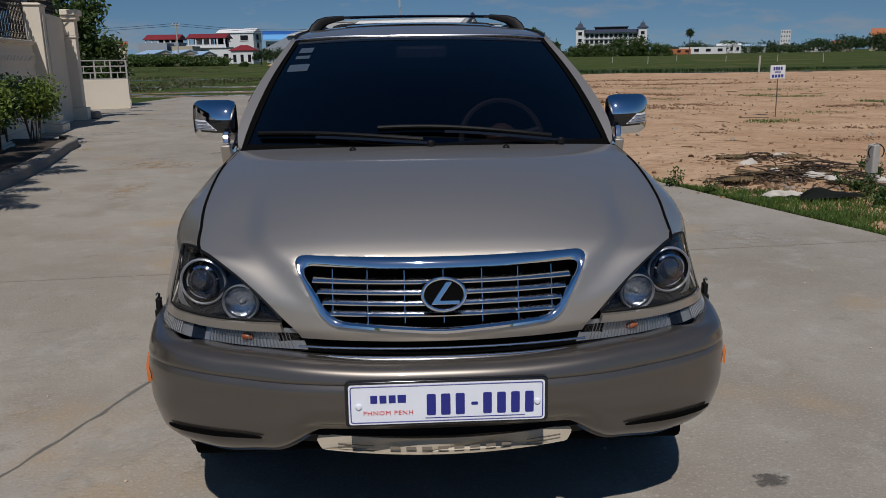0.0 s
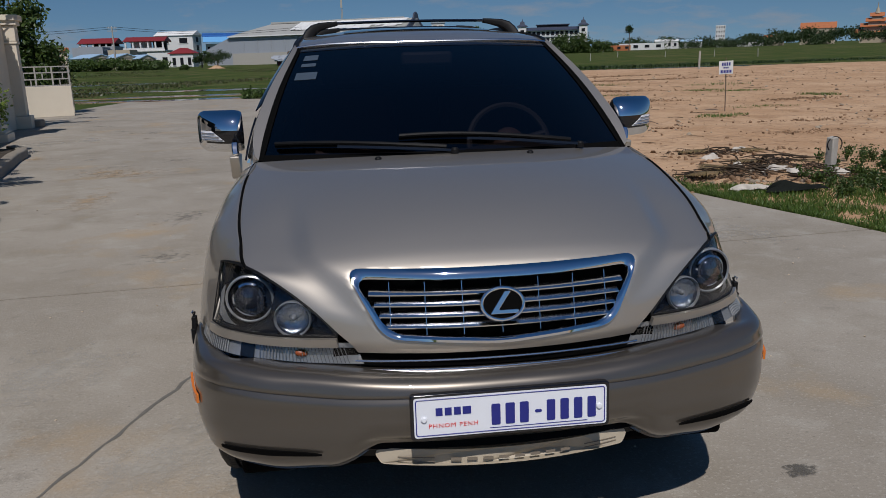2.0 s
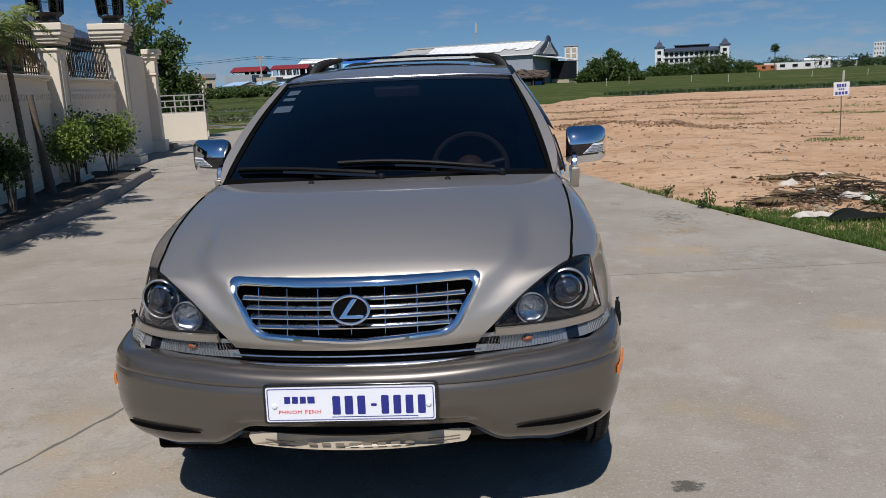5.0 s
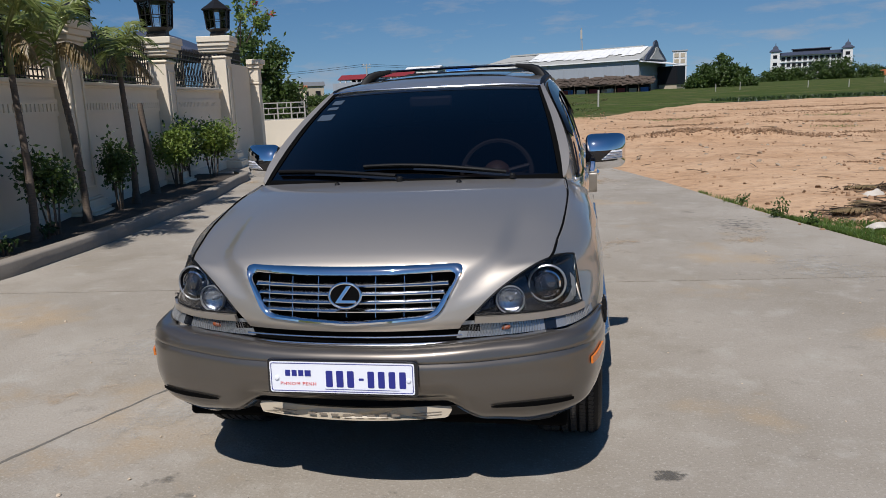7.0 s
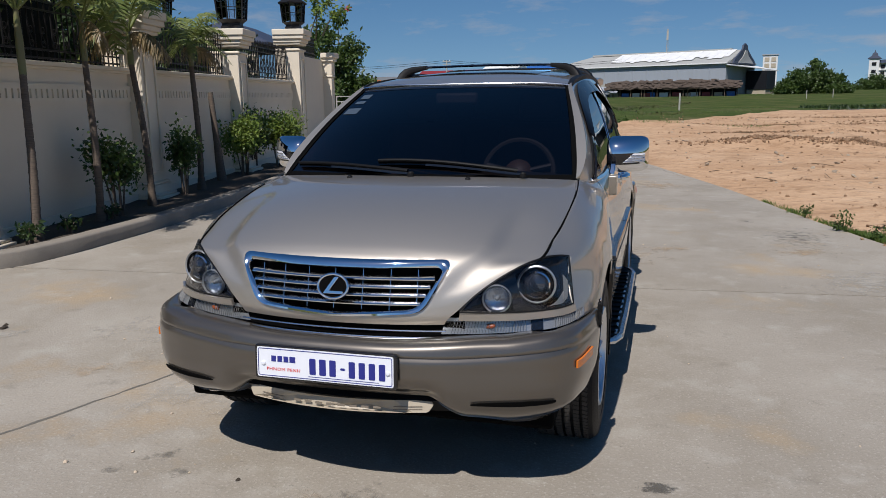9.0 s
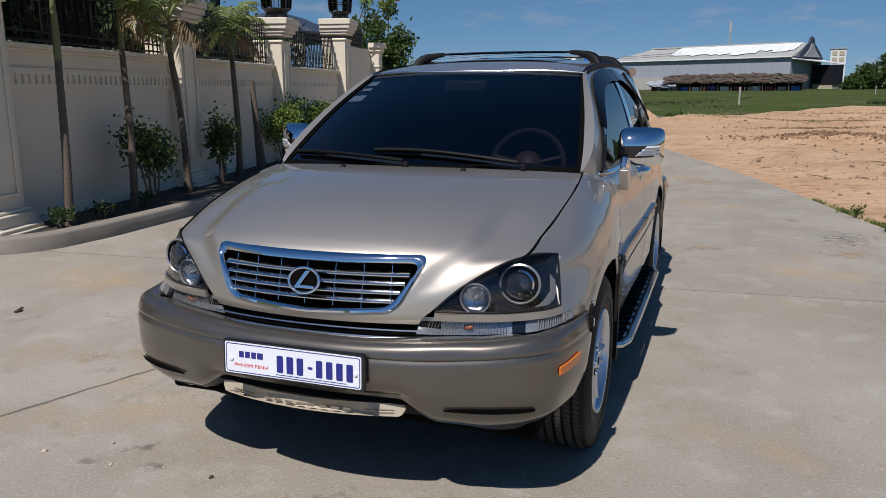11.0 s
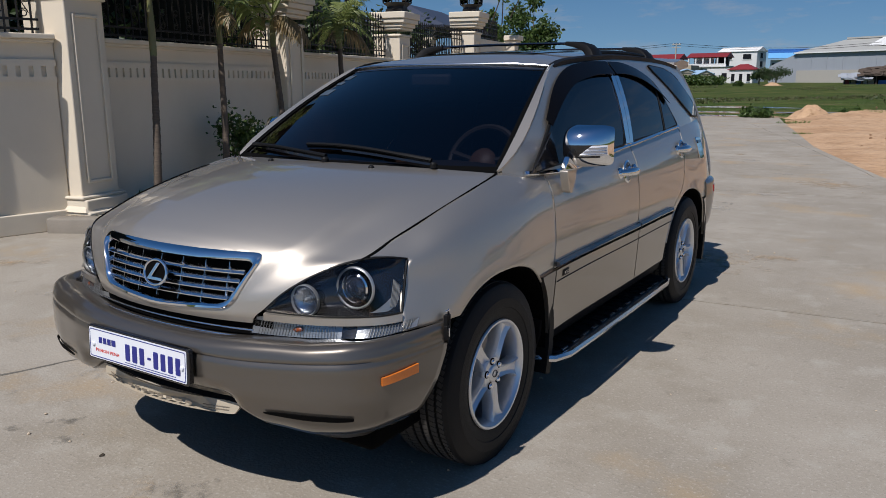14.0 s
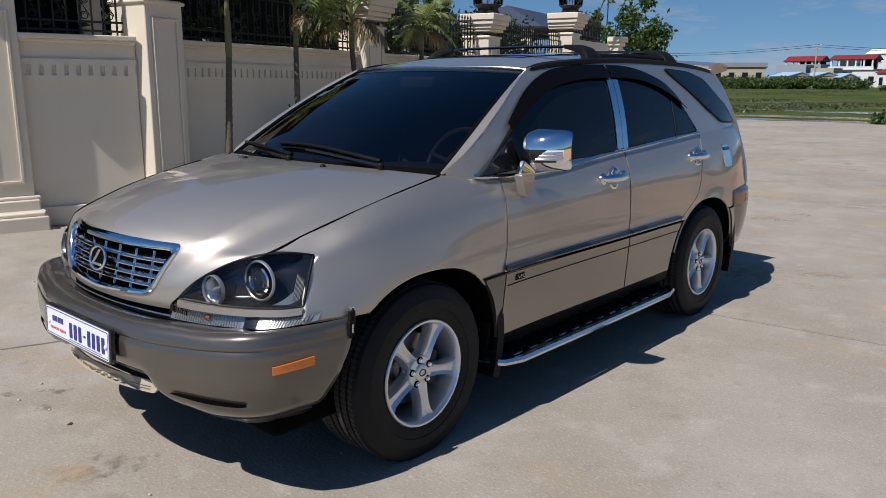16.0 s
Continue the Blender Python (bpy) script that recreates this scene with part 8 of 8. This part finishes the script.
# windscreen with its dark edge
glass_mid = spline((0, (0, 0.992, 1.092)), (0.5, (0, 1.40, 1.335)), (1, (0, 1.868, 1.530)))
glass_side = spline((0, (0.728, 1.185, 1.082)), (0.5, (0.664, 1.575, 1.322)), (1, (0.590, 1.955, 1.513)))


def glass_at(s, v, out=0.0):
    c, e = glass_mid(v), glass_side(v)
    d = abs(s)
    return (s * e[0], c[1] + (e[1] - c[1]) * d**2.3 - 0.5 * out, c[2] + (e[2] - c[2]) * d**2.3 + 0.85 * out)


screen = put("windscreen", sheet(lambda u, v: glass_at(2 * u - 1, v), 40, 24), "windshield", car, "dark tinted windscreen")
screen.visible_shadow = False
pair("windscreen_trim", sweep([glass_at(0.994, v, 0.003) for v in np.linspace(0, 1, 24)], [(-0.008, -0.003), (0.010, -0.003), (0.010, 0.005), (-0.008, 0.003)], up=(0, -0.5, 0.85)), "void", label="black windscreen edge")
put("upper_band", sheet(lambda u, v: glass_at(2 * u - 1, 0.955 + 0.045 * v, 0.002), 40, 3), "gloss_black", screen, "black upper band", thick=0.002)
def pillar_at(u, v):
    y = 1.2 + 0.78 * u
    z = green_top(min(y, 1.98))
    return lerp(glass_at(1.0, u), (green_x(min(y, 1.98), z), y, z), v)


pair("a_pillar_trim", sheet(lambda u, v: pillar_at(u, 0.20 * v), 24, 2), "void", label="black trim beside the windscreen", thick=0.01)
pair("a_pillar_fill", sheet(lambda u, v: pillar_at(u, 0.20 + 0.80 * v), 24, 2), "paint", thick=0.01)
# cowl below the glass
cowl = sheet(lambda u, v: tuple(np.array(glass_at(2 * u - 1, 0.0)) * (1 - v) + np.array(hood_at(2 * u - 1, 0.0)) * v + np.array((0, 0, -0.022 - 0.004 * v))), 36, 3)
put("cowl", cowl, "void", car, "black wiper cowl", thick=0.01)
put("cowl_band", sheet(lambda u, v: glass_at(2 * u - 1, 0.045 * v, 0.002), 36, 3), "void", screen, "black lower band", thick=0.002)
stickers = ((-0.870, 0.870, 0.075, 0.060), (-0.870, 0.785, 0.075, 0.036), (-0.862, 0.665, 0.105, 0.075))
for s, v, ws, hs in stickers:
    put("sticker", sheet(lambda a, b: glass_at(s + ws * (a - 0.5) * 1.4, v + hs * (b - 0.5), 0.002), 3, 2), "sticker", screen, "pale paper sticker on the glass", thick=0.001)

# wipers
for pivot, tip, s0, s1, vv in (((0.02, 1.025), (-0.62, 1.16), -0.03, -0.93, (0.045, 0.095)), ((0.52, 1.08), (-0.05, 1.05), 0.66, -0.27, (0.05, 0.13))):
    blade = [tuple(np.array(glass_at(s0 + (s1 - s0) * t, vv[0] + (vv[1] - vv[0]) * math.sin(math.pi * t * 0.62), 0.022))) for t in np.linspace(0, 1, 18)]
    wip = put("wiper", tube(blade, [0.010] * 4 + [0.008] * 14, 8), "black", car, "black windscreen wiper")
    put("rubber", tube([tuple(np.array(p) + (0, 0.004, -0.012)) for p in blade[3:]], 0.005, 6), "void", wip)
    arm = [tuple(np.array(glass_at(s0 + (s1 - s0) * t, vv[0] * 0.2 + (vv[1] - vv[0]) * 0.9 * math.sin(math.pi * t * 0.62), 0.034))) for t in np.linspace(-0.04, 0.62, 10)]
    put("arm", sweep(arm, [(-0.009, -0.004), (0.009, -0.004), (0.007, 0.005), (-0.007, 0.005)]), "gloss_black", wip)
    put("pivot", moved(lathe([(0.016, 0), (0.016, 0.015), (0.010, 0.022), (0.001, 0.023)], 16), Matrix.Translation(arm[0]) @ Matrix.Translation((0, 0, -0.012))), "black", wip)
for sx in (-1, 1):
    p = hood_at(sx * 0.281 / 0.745, 0.055)
    put("washer_nozzle", moved(lathe([(0.013, 0), (0.012, 0.006), (0.007, 0.011), (0.001, 0.012)], 14), Matrix.Translation((p[0], p[1], p[2] - 0.001))), "black", hood, "black washer nozzle")

# cabin: dash, wheel, seats, rear bench
put("dashboard", sheet(lambda u, v: (0.66 * (2 * u - 1), 1.13 + 0.10 * (2 * u - 1) ** 2 + 0.52 * v, 1.035 - 0.02 * v + 0.05 * math.sin(math.pi * v) * (1 + 0.5 * math.exp(-((u - 0.78) / 0.16) ** 2)) - 0.30 * max(0, v - 0.75)), 24, 14), "dash", car, "dark dashboard", thick=0.03)
wheel_m = Matrix.Translation((0.365, 1.72, 1.06)) @ pose(0, 0, 0, 65, 0, 0)
rimpts = [tuple(wheel_m @ Vector((0.188 * math.cos(a), 0.188 * math.sin(a), 0))) for a in np.linspace(0, 2 * math.pi, 33)]
steer = put("steering_wheel", tube(rimpts, 0.016, 8, cap=False), "wheel_rim_grey", car, "grey steering wheel")
put("hub", moved(lathe([(0.070, -0.02), (0.075, 0.01), (0.055, 0.03), (0.001, 0.035)], 20), wheel_m), "leather", steer)
for a in (0.25, math.pi - 0.25, -1.57):
    put("spoke", tube([tuple(wheel_m @ Vector((r * math.cos(a), r * math.sin(a), 0.005))) for r in (0.05, 0.18)], 0.014, 8), "wheel_rim_grey", steer)


def seat(x, y, wide):
    cush = box(x, y, 0.62, wide, 0.50, 0.20)
    back = moved(box(0, 0, 0.32, wide * 0.95, 0.15, 0.64), Matrix.Translation((x, y + 0.26, 0.68)) @ pose(0, 0, 0, -14, 0, 0))
    s = put("seat", both(cush, back), "leather", car, "brown leather seat", bevel=0.05)
    if wide < 0.8:
        put("head_rest", moved(box(0, 0, 0, 0.26, 0.10, 0.17), Matrix.Translation((x, y + 0.44, 1.40)) @ pose(0, 0, 0, -12, 0, 0)), "leather", s, bevel=0.035)
    else:
        for dx in (-0.4, 0.4):
            put("head_rest", moved(box(0, 0, 0, 0.26, 0.10, 0.15), Matrix.Translation((x + dx, y + 0.44, 1.38)) @ pose(0, 0, 0, -12, 0, 0)), "leather", s, bevel=0.035)


seat(0.365, 2.02, 0.52)
seat(-0.365, 2.02, 0.52)
seat(0.0, 2.95, 1.25)
put("rear_mirror", moved(box(0, 0, 0, 0.24, 0.04, 0.065), Matrix.Translation((0.0, 1.83, 1.455))), "dash", car, "inner mirror", bevel=0.015)
put("rear_bulkhead", box(0, 3.55, 0.85, 1.40, 0.04, 0.9), "void", car)

# tail
tail_side = spline((0, (0.800, 4.36, 0.60)), (0.3, (0.795, 4.375, 0.90)), (0.5, (0.715, 4.385, 1.15)), (0.75, (0.63, 4.31, 1.40)), (1, (0.565, 4.20, 1.548)))
tail_mid = spline((0, (0, 4.50, 0.60)), (0.3, (0, 4.52, 0.90)), (0.5, (0, 4.50, 1.15)), (0.75, (0, 4.38, 1.40)), (1, (0, 4.22, 1.585)))
put("tailgate", sheet(lambda u, v: (lambda s, e, c: (s * e[0], c[1] + (e[1] - c[1]) * abs(s) ** 3, c[2] + (e[2] - c[2]) * abs(s) ** 2))(2 * u - 1, tail_side(v), tail_mid(v)), 30, 24), "paint", car, "champagne tailgate", thick=0.02)
put("rear_window", sheet(lambda u, v: (lambda s, e, c: (s * e[0] * 0.86, c[1] + (e[1] - c[1]) * abs(s * 0.86) ** 3 + 0.006, c[2] + (e[2] - c[2]) * abs(s * 0.86) ** 2))(2 * u - 1, tail_side(0.53 + 0.37 * v), tail_mid(0.53 + 0.37 * v)), 20, 10), "side_glass", car, "dark rear window", thick=0.005)
spoil = sweep([(x, 4.325 + 0.05 * (1 - (x / 0.57) ** 2), 1.600 - 0.026 * (x / 0.57) ** 2) for x in np.linspace(-0.575, 0.575, 21)], [(-0.110, -0.020), (0.105, -0.062), (0.130, -0.040), (0.124, 0.008), (0.0, 0.032), (-0.110, 0.014)])
put("rear_spoiler", spoil, "paint", car, "champagne roof spoiler")
pair("tail_lamp", sheet(lambda u, v: (0.715 - 0.16 * u, 4.470 + 0.035 * u, 0.78 + 0.30 * v - 0.02 * u), 8, 8), "red_lamp", label="red tail lamp", thick=0.01)
rb_prof = spline((0, (-0.08, 0.770)), (0.12, (0.0, 0.765)), (0.3, (0.022, 0.72)), (0.6, (0.018, 0.55)), (0.85, (-0.01, 0.42)), (1, (-0.06, 0.37)))
rb_x = spline((0, 0.0), (0.5, 0.5), (0.75, 0.72), (0.9, 0.82), (1.0, 0.858), (1.3, 0.872))
rb_y = spline((0, 4.515), (0.5, 4.50), (0.75, 4.44), (0.9, 4.36), (1.0, 4.26), (1.3, 3.985))


def rear_bumper_at(u, v):
    t = 1.3 * abs(u)
    e = 1e-3
    tx, ty = rb_x(t + e) - rb_x(max(t - e, 0)), rb_y(t + e) - rb_y(max(t - e, 0))
    k = math.hypot(tx, ty) or 1
    off, z = rb_prof(v)
    return (math.copysign(rb_x(t) - ty / k * off, u) if u else 0.0, rb_y(t) + tx / k * off, z)


rear_bumper = put("rear_bumper", sheet(lambda u, v: rear_bumper_at(2 * u - 1, v), 70, 20), "taupe", car, "taupe rear bumper", thick=0.01)
reflector = sheet(lambda u, v: tuple(np.array(rear_bumper_at(0.80 + 0.055 * u, 0.30 + 0.10 * v)) + (0.004, 0.0, 0.0)), 6, 2)
pair("side_reflector", reflector, "red_lamp", rear_bumper, "dark red side reflector", thick=0.004)

# -- outer mirrors in chrome covers with lamp strips


def mirror_at(a, b, out=0.0):
    """A point of the mirror's shell: a across it, b up it; the face is blunt, the front domed."""
    p, q = 2 * a - 1, 2 * b - 1
    x = 0.9365 + 0.1055 * p * (1 - 0.13 * q**8)
    z = 1.168 + 0.097 * q * (1 - 0.15 * abs(p) ** 7 - 0.06 * a) + 0.004 * a
    edge = min(1, (4 * a * (1 - a)) ** (0.10 if a < 0.5 else 0.30)) * min(1, (4 * b * (1 - b)) ** 0.36)
    y = 1.705 - edge * (0.138 - 0.070 * a * a) + 0.010 * a
    return (x, y - out, z)


for fix in ((lambda i: i), mirrored):
    mir = put("door_mirror", fix(sheet(lambda a, b: mirror_at(0.02 + 0.96 * a, 0.02 + 0.96 * b), 30, 30)), "chrome", car, "chrome door mirror with a clear lamp strip", thick=0.004)
    put("mirror_back", fix(moved(prism(rounded([(0.844, 1.092), (1.028, 1.100), (1.024, 1.242), (0.846, 1.252)], 0.03, 4), 0.012), Matrix(((1, 0, 0, 0), (0, 0, 1, 1.690), (0, 1, 0, 0), (0, 0, 0, 1))))), "black", mir, bevel=0.003)
    put("dark_band", fix(sheet(lambda a, b: mirror_at(0.04 + 0.74 * a, 0.24 + 0.30 * b, 0.002), 16, 5)), "gloss_black", mir, "glossy black band", thick=0.002)
    put("lamp_strip", fix(sheet(lambda a, b: mirror_at(0.40 + 0.28 * b * 0 + (0.50 - 0.25 * b) * a + 0.25 * b, 0.29 + 0.24 * b, 0.005), 14, 6)), "white_plastic", mir, "clear lamp strip", thick=0.004)
    for k in range(3):
        put("lamp_line", fix(tube([mirror_at(0.40 + 0.08 * (k + 0.4) + (0.46 - 0.08 * k) * t, 0.325 + 0.075 * k, 0.009) for t in np.linspace(0, 1, 6)], 0.0022, 5)), "satin", mir)
    arm_m = sweep([(0.875, 1.60, 1.105), (0.873, 1.585, 1.085), (0.868, 1.575, 1.06)], [(-0.045, -0.014), (0.045, -0.014), (0.045, 0.014), (-0.045, 0.014)], up=(1, 0, 0.2))
    put("arm", fix(arm_m), "chrome", mir, bevel=0.006)
    foot_o = rounded([(1.525, 1.072), (1.634, 1.074), (1.618, 1.020), (1.585, 0.968), (1.562, 0.972)], 0.014, 3)
    fv, ff = prism([(y, z) for y, z in foot_o], 0.040, Matrix(((0, 0, 1, 0.852), (1, 0, 0, 0), (0, 1, 0, 0), (0, 0, 0, 1))))
    put("foot", fix((fv, ff)), "paint", mir, "champagne mirror foot", bevel=0.008)

# -- door handles in chrome
for y, z in ((2.375, 0.985), (3.425, 1.027)):
    for fix in ((lambda i: i), mirrored):
        x = side_x(y, z)
        cup = lathe([(0.058, 0.0), (0.060, 0.006), (0.050, 0.010), (0.044, 0.004), (0.03, -0.004), (0.001, -0.006)], 28, cap=False)
        hm = Matrix.Translation((x + 0.001, y, z)) @ pose(0, 0, 0, 0, 84, 0)
        hd = put("door_handle", fix(moved(cup, hm)), "chrome", car, "chrome door handle with a round cup")
        bar_p = [(x + 0.012 + 0.030 * math.sin(math.pi * t) ** 0.6, y - 0.125 + 0.245 * t, z + 0.004 - 0.004 * t) for t in np.linspace(0, 1, 15)]
        put("grip", fix(tube(bar_p, [0.014 + 0.009 * math.sin(math.pi * i / 14) for i in range(15)], 10)), "chrome", hd)
        for yy in (y - 0.105, y + 0.10):
            put("end_cap", fix(moved(lathe([(0.030, 0), (0.030, 0.010), (0.022, 0.018), (0.001, 0.020)], 20), Matrix.Translation((side_x(yy, z) + 0.001, yy, z)) @ pose(0, 0, 0, 0, 84, 0))), "chrome", hd)
# fuel flap
flap_out = rounded([(3.835, 0.930), (3.970, 0.928), (3.950, 1.072), (3.815, 1.076)], 0.03, 4)
fv, ff = prism(flap_out, 0.008)
fuel = put("fuel_flap", ([(side_x(y, z) + 0.003 + d, y, z) for y, z, d in fv], ff), "chrome", car, "chrome fuel flap cover", bevel=0.003)
put("dark_band", ([(side_x(y, z) + 0.0125, y, z) for y, z in ((3.84, 1.038), (3.94, 1.036), (3.94, 1.056), (3.837, 1.058))], [(0, 1, 2, 3)]), "gloss_black", fuel, thick=0.001)
put("lettering", text_mesh("VSC", 0.020, Matrix(((0, 0, 1, side_x(1.53, 0.63) + 0.018), (1, 0, 0, 1.535), (0, 1, 0, 0.626), (0, 0, 0, 1))), 0.001, 1.1, 1.4), "chrome", car, "small lettering on the door moulding", smooth=False)
put("lettering_plate", box(side_x(1.53, 0.63) + 0.0135, 1.532, 0.626, 0.004, 0.066, 0.027), "black", car, "small black name plate", bevel=0.001)

# -- running boards and mud flaps
for fix in ((lambda i: i), mirrored):
    deck = prism(rounded([(0.800, 1.40), (0.895, 1.43), (0.930, 1.52), (0.930, 2.94), (0.895, 3.03), (0.800, 3.06)], 0.03, 3), 0.035, Matrix.Translation((0, 0, 0.245)))
    rb = put("running_board", fix(deck), "black", car, "black running board with a chrome edge", bevel=0.006)
    put("edge_tube", fix(sweep([(0.78, 1.37, 0.262), (0.86, 1.378, 0.262), (0.91, 1.41, 0.262), (0.94, 1.50, 0.262), (0.945, 1.9, 0.262), (0.945, 2.6, 0.262), (0.945, 2.95, 0.262), (0.92, 3.05, 0.262), (0.86, 3.085, 0.262)], [(-0.012, -0.014), (0.008, -0.014), (0.013, 0.0), (0.007, 0.014), (-0.012, 0.014)])), "satin", rb, "chrome edge")
    for k in range(15):
        put("tread_rib", fix(box(0.862, 1.50 + 0.098 * k, 0.284, 0.10, 0.022, 0.008)), "black", rb)
    for k in range(12):
        put("tread_mark", fix(box(0.914, 1.50 + 0.120 * k, 0.2825, 0.012, 0.060, 0.006)), "satin", rb)
    for yy in (1.6, 2.2, 2.85):
        put("bracket", fix(box(0.74, yy, 0.275, 0.16, 0.05, 0.03)), "void", rb)
    for axle, x in ((AXLE_F, 0.80), (AXLE_R, 0.80)):
        put("mud_flap", fix(sheet(lambda u, v, axle=axle: (0.70 + 0.192 * u, axle + 0.428 + 0.030 * math.sin(math.pi * v * 0.9), 0.205 + 0.33 * v), 6, 8)), "black", car, "black mud flap", thick=0.045, bevel=0.008)
# cable tie on the bumper's seam
for fix in ((lambda i: i), mirrored):
    clip = both(box(0.898, 0.540, 0.662, 0.014, 0.026, 0.050), box(0.902, 0.533, 0.626, 0.012, 0.022, 0.050), tube([(0.896, 0.548, 0.70), (0.905, 0.546, 0.67), (0.907, 0.540, 0.63), (0.902, 0.533, 0.59)], 0.004, 6))
    seam = put("seam_clip", fix(clip), "black", car, "black clip on the bumper seam", bevel=0.003)
    put("print_bar", fix(box(0.9095, 0.533, 0.628, 0.004, 0.006, 0.030)), "satin", seam, "pale printed bar")
    for y in (0.532, 0.546):
        put("pin", fix(moved(lathe([(0.005, 0), (0.004, 0.003), (0.001, 0.004)], 10), Matrix.Translation((0.900, y, 0.700)) @ pose(0, 0, 0, 0, 90, 0))), "chrome", seam)


# -- wheels
def build_wheel(parent):
    """A wheel about the x axis, its outer side towards +x."""
    turn = Matrix(((0, 0, 1, 0), (1, 0, 0, 0), (0, 1, 0, 0), (0, 0, 0, 1)))
    prof = [(0.206, -0.14), (0.235, -0.160), (0.285, -0.168), (0.333, -0.162), (0.350, -0.150), (0.3565, -0.132), (0.3565, -0.112), (0.358, -0.098), (0.349, -0.096), (0.349, -0.088), (0.358, -0.086)]
    for z in (-0.055, -0.018, 0.018, 0.055):
        prof += [(0.358, z - 0.006), (0.349, z - 0.004), (0.349, z + 0.004), (0.358, z + 0.006)]
    prof += [(0.3565, 0.085), (0.350, 0.100), (0.333, 0.112), (0.300, 0.1155), (0.297, 0.1175), (0.285, 0.118), (0.262, 0.1165), (0.260, 0.1135), (0.235, 0.112), (0.206, 0.10)]
    tyre = local("tyre", moved(lathe(prof, 72, cap=False), turn), "rubber", parent, "black tyre with grooved tread", angle=30)
    blocks = []
    for i in range(100):
        a = 2 * math.pi * i / 100
        for z0, z1, lean in ((-0.128, -0.101, 0.03), (-0.095, -0.061, 0.03), (-0.049, -0.024, 0.02), (-0.012, 0.012, 0.0), (0.024, 0.049, -0.02), (0.061, 0.082, -0.03)):
            m = Matrix.Rotation(a, 4, "Z") @ Matrix.Translation((0.3545, 0, (z0 + z1) / 2)) @ Matrix.Rotation(lean * 12, 4, "X")
            blocks.append(moved(box(0, 0, 0, 0.0085, 0.0175, z1 - z0), turn @ m))
    tagged(local("tread", both(*blocks), "tread_rubber", parent, smooth=False), kind="stuff")
    rimprof = [(0.210, 0.098), (0.216, 0.108), (0.213, 0.114), (0.205, 0.113), (0.200, 0.106), (0.196, 0.092), (0.192, 0.060), (0.186, -0.06), (0.200, -0.098)]
    rim = local("rim", moved(lathe(rimprof, 56, cap=False), turn), "wheel_silver", parent, "five-spoke silver alloy rim")
    for k in range(5):
        a = 2 * math.pi * k / 5 - math.radians(82)
        keys = [(0.035, 0.038, 0.080), (0.065, 0.030, 0.087), (0.10, 0.0255, 0.089), (0.14, 0.0265, 0.090), (0.175, 0.033, 0.092), (0.200, 0.050, 0.097)]
        v, f = [], []
        for r, wdt, h in keys:
            v += [(r, -wdt * 0.95, h - 0.045), (r, -wdt, h - 0.012), (r, -wdt * 0.80, h + 0.004), (r, -wdt * 0.34, h - 0.009), (r, wdt * 0.34, h - 0.009), (r, wdt * 0.80, h + 0.004), (r, wdt, h - 0.012), (r, wdt * 0.95, h - 0.045)]
        for i in range(len(keys) - 1):
            f += [(i * 8 + j, i * 8 + (j + 1) % 8, i * 8 + 8 + (j + 1) % 8, i * 8 + 8 + j) for j in range(8)]
        f += [tuple(range(8))[::-1], tuple(range(40, 48))]
        local("spoke", moved((v, f), turn @ Matrix.Rotation(a, 4, "Z")), "wheel_silver", parent, angle=35)
    local("centre", moved(lathe([(0.062, 0.045), (0.068, 0.075), (0.062, 0.088), (0.036, 0.090), (0.033, 0.096), (0.030, 0.098), (0.001, 0.098)], 32, cap=False), turn), "wheel_silver", parent)
    capo = [(0.017 * math.cos(t), 0.013 * math.sin(t)) for t in np.linspace(0, 2 * math.pi, 20)]
    local("cap_ring", moved(tube([(a, b, 0.099) for a, b in capo], 0.0022, 6, cap=False), turn), "dash", parent)
    for k in range(5):
        a = 2 * math.pi * (k + 0.5) / 5 - math.radians(82)
        local("lug_recess", moved(lathe([(0.009, 0.0925), (0.0145, 0.0925), (0.0145, 0.088)], 14, cap=False), turn @ Matrix.Translation((0.050 * math.cos(a), 0.050 * math.sin(a), 0))), "void", parent)
        local("lug_nut", moved(lathe([(0.011, 0.070), (0.011, 0.094), (0.007, 0.100), (0.001, 0.1005)], 8), turn @ Matrix.Translation((0.050 * math.cos(a), 0.050 * math.sin(a), 0))), "chrome", parent)
    disc = local("brake_disc", moved(lathe([(0.001, 0.0), (0.145, 0.0), (0.150, 0.008), (0.145, 0.016), (0.08, 0.018), (0.07, 0.035), (0.001, 0.035)], 40, cap=False), turn), "disc", parent, "grey brake disc")
    local("caliper", moved(box(0.125, -0.03, 0.01, 0.055, 0.14, 0.06), turn), "wheel_rim_grey", parent, bevel=0.01)
    local("barrel_back", moved(lathe([(0.001, -0.055), (0.188, -0.055), (0.188, -0.05)], 40, cap=False), turn), "void", parent)


def wheel_parent(name, x, y, turn):
    w = new(name)
    w.parent = car
    w.matrix_basis = pose(0, -2.29, 0) @ pose(x, y, HUB_Z, 0, 0, turn)
    return w


w0 = wheel_parent("wheel", TRACK, AXLE_F, 0)
build_wheel(w0)
for x, y, turn in ((-TRACK, AXLE_F, 180), (TRACK, AXLE_R, 0), (-TRACK, AXLE_R, 180)):
    copy_thing(w0, pose(0, -2.29, 0) @ pose(x, y, HUB_Z, 0, 0, turn))
